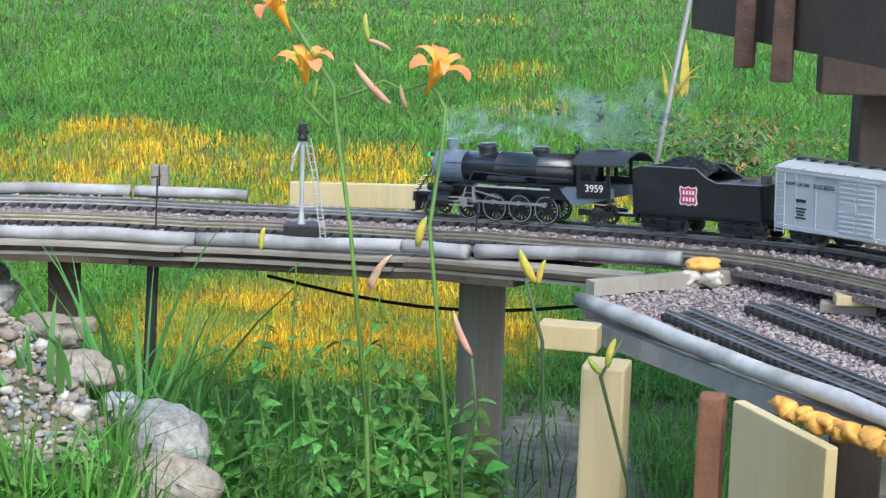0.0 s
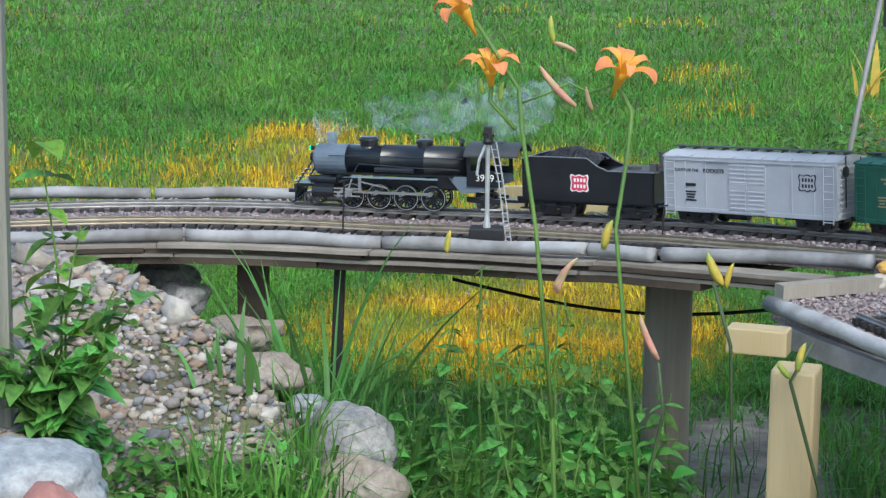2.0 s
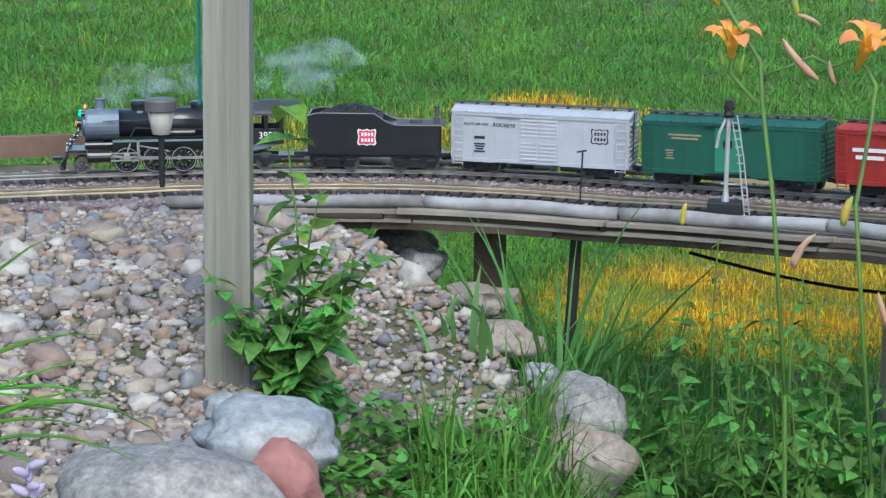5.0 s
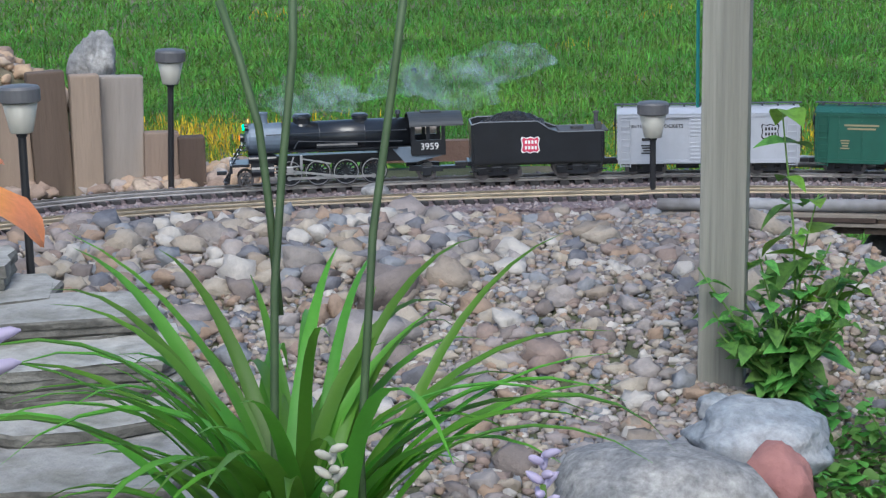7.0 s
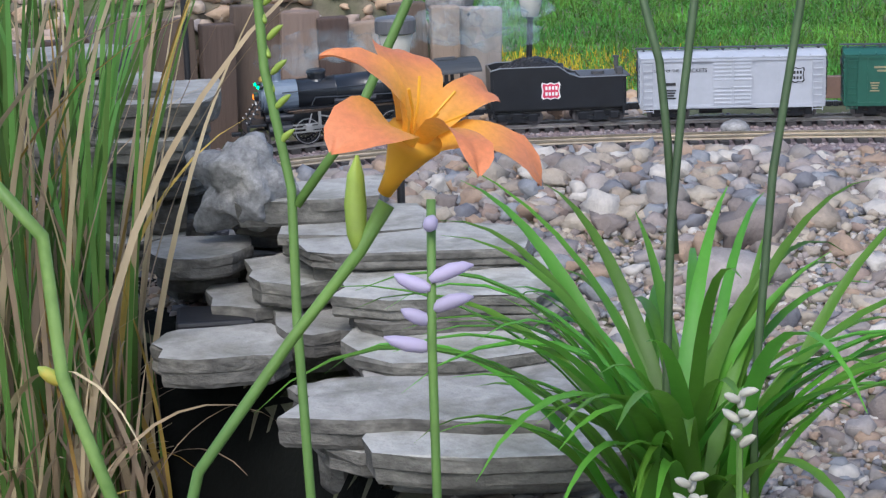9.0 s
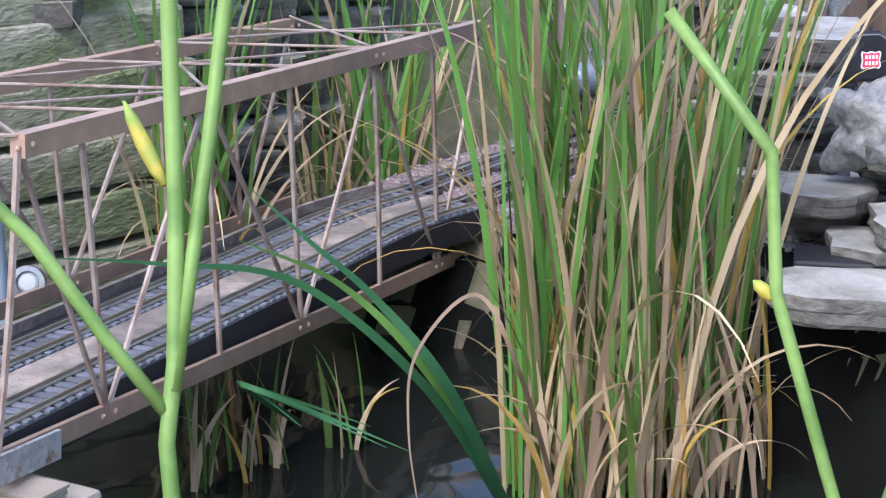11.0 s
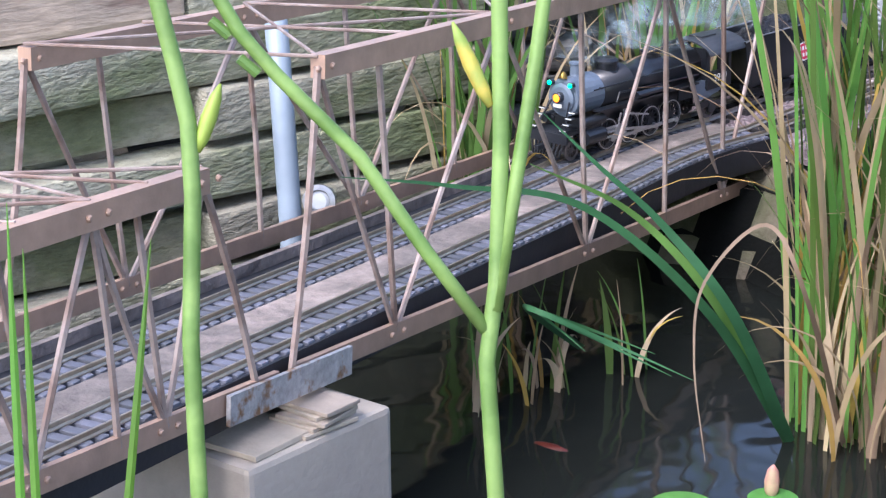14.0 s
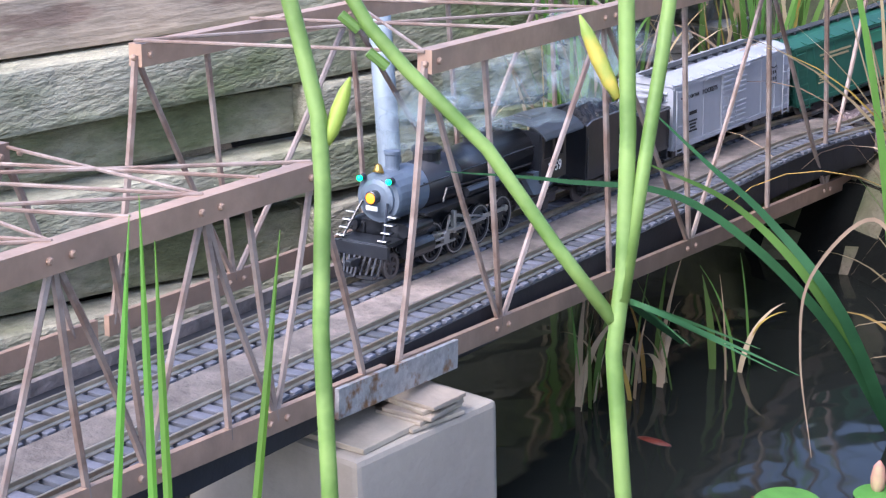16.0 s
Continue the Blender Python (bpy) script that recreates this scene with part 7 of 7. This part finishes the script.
for c in ((-0.783, 1.445, 0.76), (-0.623, 1.546, 0.746), (-0.63, 1.525, 0.693), (-0.81, 1.406, 0.689)):
    bm = bmesh.new()
    tube(bm, [(c[0], c[1], 0.45), c], 0.003, 6)
    part("stalk", bm, stem_green, hosta2)
    for k in range(9):
        a = k * 2.4
        p = Vector(c) + Vector((0, 0, -0.022 + 0.006 * k))
        bud(hosta2, p, p + Vector((0.016 * math.cos(a), 0.016 * math.sin(a), 0.013 - 0.004 * (k % 3))), 0.0042, lav if c[0] > -0.7 else mat("cream_bud", (0.62, 0.6, 0.5), 0.6, var=0.1, trans=0.3), "bell")

# ---- stalks close to the viewer at the pond ----
# they rise past the top of the view
stalks = empty("lily_stalks", label="thick bright green lily stalks with yellow-green buds", category="lily stalk")
bright_stem = mat("bright_green_stalk", (0.24, 0.38, 0.10), 0.45, var=0.15, scale=30, second=(0.14, 0.26, 0.055), mix_scale=20, trans=0.25, bump=0.08)
for pts, r in (([(-1.03, 0.23, 1.3), (-1.012, 0.238, 1.2), (-0.998, 0.244, 1.144), (-0.982, 0.248, 1.104), (-0.971, 0.25, 1.075), (-0.961, 0.247, 1.04), (-0.943, 0.236, 0.973), (-0.919, 0.228, 0.893), (-0.88, 0.21, 0.5)], 0.0043),
               ([(-0.94, 0.41, 1.3), (-0.93, 0.402, 1.2), (-0.921, 0.397, 1.143), (-0.899, 0.386, 1.065), (-0.882, 0.374, 0.998), (-0.874, 0.364, 0.961), (-0.853, 0.358, 0.892), (-0.8, 0.33, 0.5)], 0.0042), ([(-0.925, 0.45, 1.3), (-0.917, 0.432, 1.2), (-0.91, 0.418, 1.142), (-0.902, 0.407, 1.102), (-0.89, 0.389, 1.044), (-0.878, 0.371, 0.985)], 0.0036),
               ([(-1.03, 0.22, 1.24), (-0.986, 0.268, 1.144), (-0.971, 0.279, 1.117), (-0.957, 0.293, 1.096), (-0.929, 0.323, 1.058), (-0.901, 0.346, 1.012), (-0.878, 0.366, 0.976)], 0.0036),
               ([(-0.827, 0.639, 1.156), (-0.78, 0.672, 1.085), (-0.763, 0.663, 1.014), (-0.721, 0.672, 0.906), (-0.66, 0.66, 0.5)], 0.0036)):
    bm = bmesh.new()
    tube(bm, pts, r, 12)
    part("stalk", bm, bright_stem, stalks, smooth=True)
for a, b, r in (((-0.966, 0.252, 1.061), (-0.969, 0.267, 1.093), 0.0042), ((-0.906, 0.384, 1.081), (-0.925, 0.373, 1.121), 0.0042), ((-0.764, 0.664, 1.01), (-0.772, 0.655, 1.02), 0.004)):
    bud(stalks, a, b, r, bud_green if a[1] < 0.3 else bud_yellow)
for c in ((-0.979, 0.267, 1.123), (-0.974, 0.276, 1.119), (-0.968, 0.277, 1.105)):
    bm = bmesh.new()
    rod(bm, Vector(c) + Vector((0.004, 0.008, -0.008)), c, 0.0028, n=8)
    part("cut_stub", bm, stem_green, stalks)
tuft = empty("grass_tuft", label="upright bright green grass blades near the viewer", category="grass")
for a, b in (((-1.049, 0.171, 1.015), (-1.015, 0.145, 0.878)), ((-1.049, 0.177, 1.025), (-1.005, 0.161, 0.873)), ((-1.039, 0.181, 1.002), (-1.001, 0.168, 0.873)), ((-1.011, 0.241, 1.006), (-0.98, 0.21, 0.872))):
    a, b = Vector(a), Vector(b)
    bm = bmesh.new()
    foot = b + (b - a) * 2.2
    pts = [foot, b, b.lerp(a, 0.5), a]
    prev = None
    for p, w in zip(pts, (0.0022, 0.0024, 0.002, 0.0002)):
        row = [bm.verts.new(p + Vector((0.2 * w, w, 0))), bm.verts.new(p + Vector((w * 0.4, 0, 0))), bm.verts.new(p - Vector((0.2 * w, w, 0)))]
        if prev:
            bm.faces.new((prev[0], prev[1], row[1], row[0])), bm.faces.new((prev[1], prev[2], row[2], row[1]))
        prev = row
    part("blade", bm, daylily_green, tuft)

# ---- cattails ----
def cattails(cx, cy, rx, ry, n, h0, h1, seed, z0=0.18, dry=0.3, toward=None):
    rn = random.Random(seed)
    root = empty("cattail_clump", label="dense cattail clump, green with dry brown leaves", category="cattails")
    for k in range(n):
        a, q = rn.uniform(0, 6.28), math.sqrt(rn.random())
        x, y = cx + rx * q * math.cos(a), cy + ry * q * math.sin(a)
        bm = bmesh.new()
        kind = rn.random()
        m = reed_dry if kind < dry * 0.85 else reed_gold if kind < dry else reed_green
        h = rn.uniform(h0, h1) * (0.7 if m is not reed_green and rn.random() < 0.7 else 1)
        strap(bm, (x, y, z0), rn.uniform(0, 6.28), h, rn.uniform(0.005, 0.012), rn.uniform(1.40, 1.56), rn.choice((0.1, 0.25, 0.45, 0.7)) if m is reed_green else rn.choice((0.2, 0.5, 0.9, 1.5, 2.6 if h < 0.75 else 0.6)), 0.3, 12, rn.uniform(-1.5, 1.5))
        part("leaf", bm, m, root, smooth=True)
    return root


clump1 = cattails(-2.15, 1.78, 0.15, 0.2, 240, 0.95, 1.35, 8, dry=0.42)
cattails(-2.10, 1.78, 0.16, 0.22, 220, 0.3, 0.6, 31, dry=0.9)
cattails(-3.07, 1.56, 0.06, 0.08, 75, 0.6, 0.9, 9, dry=0.4)
cattails(-3.26, 2.04, 0.07, 0.13, 80, 0.6, 0.95, 19, dry=0.45)
cattails(-2.48, 1.36, 0.05, 0.2, 30, 0.16, 0.24, 10, dry=0.5)


def free_leaf(parent, pts, w, material):
    bm = bmesh.new()
    P_ = spline([p for p in pts], 0.012)
    prev = None
    n = len(P_)
    for k in range(n):
        p = Vector(P_[k])
        d = (Vector(P_[min(k + 1, n - 1)]) - Vector(P_[max(k - 1, 0)])).normalized()
        sd = d.cross(Vector((0.75, -0.6, 0.25))).normalized()
        ww = w * (1 - (k / (n - 1)) ** 2) * 0.5 + 0.0004
        row = [bm.verts.new(p + sd * ww), bm.verts.new(p + Vector((0.0, 0, -0.15 * ww))), bm.verts.new(p - sd * ww)]
        if prev:
            bm.faces.new((prev[0], prev[1], row[1], row[0])), bm.faces.new((prev[1], prev[2], row[2], row[1]))
        prev = row
    part("leaf", bm, material, parent, smooth=True)


long_green = mat("dark_long_leaf", (0.05, 0.17, 0.06), 0.5, var=0.2, scale=10, rand=0.2, trans=0.3, bump=0.05)
base = (-2.15, 1.56, 0.2)
free_leaf(clump1, [base, (-2.058, 1.385, 0.451), (-2.09, 1.29, 0.582), (-2.10, 1.20, 0.668), (-2.11, 1.12, 0.747)], 0.017, long_green)
free_leaf(clump1, [base, (-2.072, 1.358, 0.452), (-2.10, 1.18, 0.617), (-2.10, 0.99, 0.672), (-2.09, 0.832, 0.707)], 0.014, long_green)
free_leaf(clump1, [base, (-2.07, 1.37, 0.46), (-2.10, 1.25, 0.6), (-2.09, 1.09, 0.69)], 0.016, reed_green)
free_leaf(clump1, [(-2.1, 1.62, 0.2), (-1.96, 1.43, 0.49), (-1.992, 1.383, 0.594), (-2.009, 1.302, 0.526), (-1.989, 1.275, 0.43), (-1.949, 1.269, 0.306)], 0.007, reed_dry)
for tip in ((-2.06, 1.326, 0.369), (-2.075, 1.30, 0.375), (-2.10, 1.29, 0.40), (-2.13, 1.20, 0.41)):
    free_leaf(clump1, [(-2.4, 1.36, 0.3), (-2.27, 1.2, 0.42), (-2.16, 1.137, 0.47), (tip[0] * 0.5 - 1.09, tip[1] * 0.5 + 0.575, tip[2] * 0.5 + 0.232), tip], 0.011, long_green)
# water lily pads and bud
pads = empty("water_lily", label="water lily pads with a pink bud", category="water lily")
for x, y, r in ((-2.038, 1.298, 0.045), (-1.998, 1.418, 0.035), (-1.80, 1.22, 0.03)):
    bm = bmesh.new()
    lathe(bm, [(r * 0.98, 0.2015), (r, 0.203), (r * 0.95, 0.2045), (0.001, 0.2045)], 24, Matrix.Translation((x, y, 0)))
    part("pad", bm, leaf_green, pads)
bud(pads, (-2.007, 1.422, 0.2), (-2.012, 1.427, 0.245), 0.011, bud_pink)
for i, (x, y) in enumerate(((-2.3, 1.25), (-2.05, 1.28))):
    bm = bmesh.new()
    rock(bm, (0, 0, 0), (0.036, 0.010, 0.007), i + 3, 2, 0.2, 0.4)
    o = part("goldfish", bm, mat("orange_fish", (0.10, 0.02, 0.012), 0.4, bump=0), smooth=True)
    o.location = (x, y, 0.197)
    tagged(o, "orange goldfish just at the water surface", "fish")

# tall grass by the dark stakes and among the gravel
for i, (x, y, n, h) in enumerate(((-0.60, 3.66, 34, 0.46), (-0.50, 3.62, 36, 0.56), (-0.44, 3.57, 26, 0.5), (-0.36, 3.5, 26, 0.4), (-0.30, 3.35, 18, 0.22), (-0.74, 3.86, 16, 0.2), (-0.62, 3.3, 10, 0.14), (-0.15, 3.1, 14, 0.2), (-0.35, 3.15, 14, 0.16))):
    rn = random.Random(70 + i)
    root = empty("tall_grass", label="clump of tall arching green grass by the gravel", category="grass", group="tall grass clumps")
    for k in range(n):
        bm = bmesh.new()
        strap(bm, (x + rn.gauss(0, 0.03), y + rn.gauss(0, 0.025), max(0.0, hz(x, y)) - 0.01), rn.uniform(0, 6.28), h * rn.uniform(0.6, 1.3), rn.uniform(0.006, 0.014), rn.uniform(1.25, 1.55), rn.choice((0.3, 0.8, 1.8)), 0.4, 8, rn.uniform(-1, 1))
        part("blade", bm, dark_grass_obj, root)


# ---- motion ----
RUN = ((0, 4.434), (1.5, 4.964), (3.0, 5.484), (5.3, 6.3), (6.5, 6.744), (7.5, 7.122), (8.2, 7.38), (10.3, 8.195), (10.6, 8.29), (12.5, 8.70), (13.0, 8.83), (13.5, 8.985), (14.0, 9.20), (14.5, 9.47), (15.2, 9.79), (16.0, 10.130))


def front(t):
    """Arc length of the locomotive's front at t."""
    return float(np.interp(t, [a for a, _ in RUN], [b for _, b in RUN]))


def car_pose(s, half):
    """Pose of a vehicle whose bogies stand half a wheelbase before and behind s."""
    a, _, za = on_line(s + half)
    b, _, zb = on_line(s - half)
    d = Vector((a[0] - b[0], a[1] - b[1], za - zb))
    m = d.to_track_quat("X", "Z").to_matrix().to_4x4()
    m.translation = ((a[0] + b[0]) / 2, (a[1] + b[1]) / 2, (za + zb) / 2)
    return m


def motions():
    ts = [k * 0.4 for k in range(41)]
    back = 0.30
    for ob, gap_, half in ((loco, 0.0, 0.12), (tender, 0.405, 0.09), (car1, 0.79, 0.135), (car2, 1.235, 0.135), (car3, 1.68, 0.135), (car4, 2.125, 0.135)):
        walk(ob, [(t, car_pose(front(t) - back - gap_, half)) for t in ts])
    fine = [k * 0.1 for k in range(161)]
    for w, r in SPIN:
        loc = Matrix.Translation(w.location)
        walk(w, [(t, loc @ Matrix.Rotation((front(t) - 4.0) / max(r, 0.0235), 4, "Y")) for t in fine])
    for ob, y, r, kind in RODS:
        rows = []
        for t in fine:
            a = -(front(t) - 4.0) / r - math.pi / 2
            x, z = 0.011 * math.cos(a), 0.011 * math.sin(a)
            if kind == 0:
                rows.append((t, Matrix.Translation((x, y, r + z))))
            else:
                tilt = math.atan2(0.038 - (r + z), 0.145)
                rows.append((t, Matrix.Translation((0.0252 + x, y, r + z)) @ Matrix.Rotation(-tilt, 4, "Y")))
        walk(ob, rows)
    for ob, lag, h, w in PUFFS:
        rows = []
        for t in ts:
            p, d, z = on_line(front(t) - 0.09 - lag, 0.0)
            wob = 0.02 * math.sin(t * 1.7 + lag * 30)
            rows.append((t, Matrix.Translation((p[0] + wob, p[1] + 0.15 * lag + 0.5 * wob, z + 0.165 + h + 0.3 * wob)) @ Matrix.Rotation(t * 0.35 + lag * 9, 4, "Z")))
        walk(ob, rows)


motions()
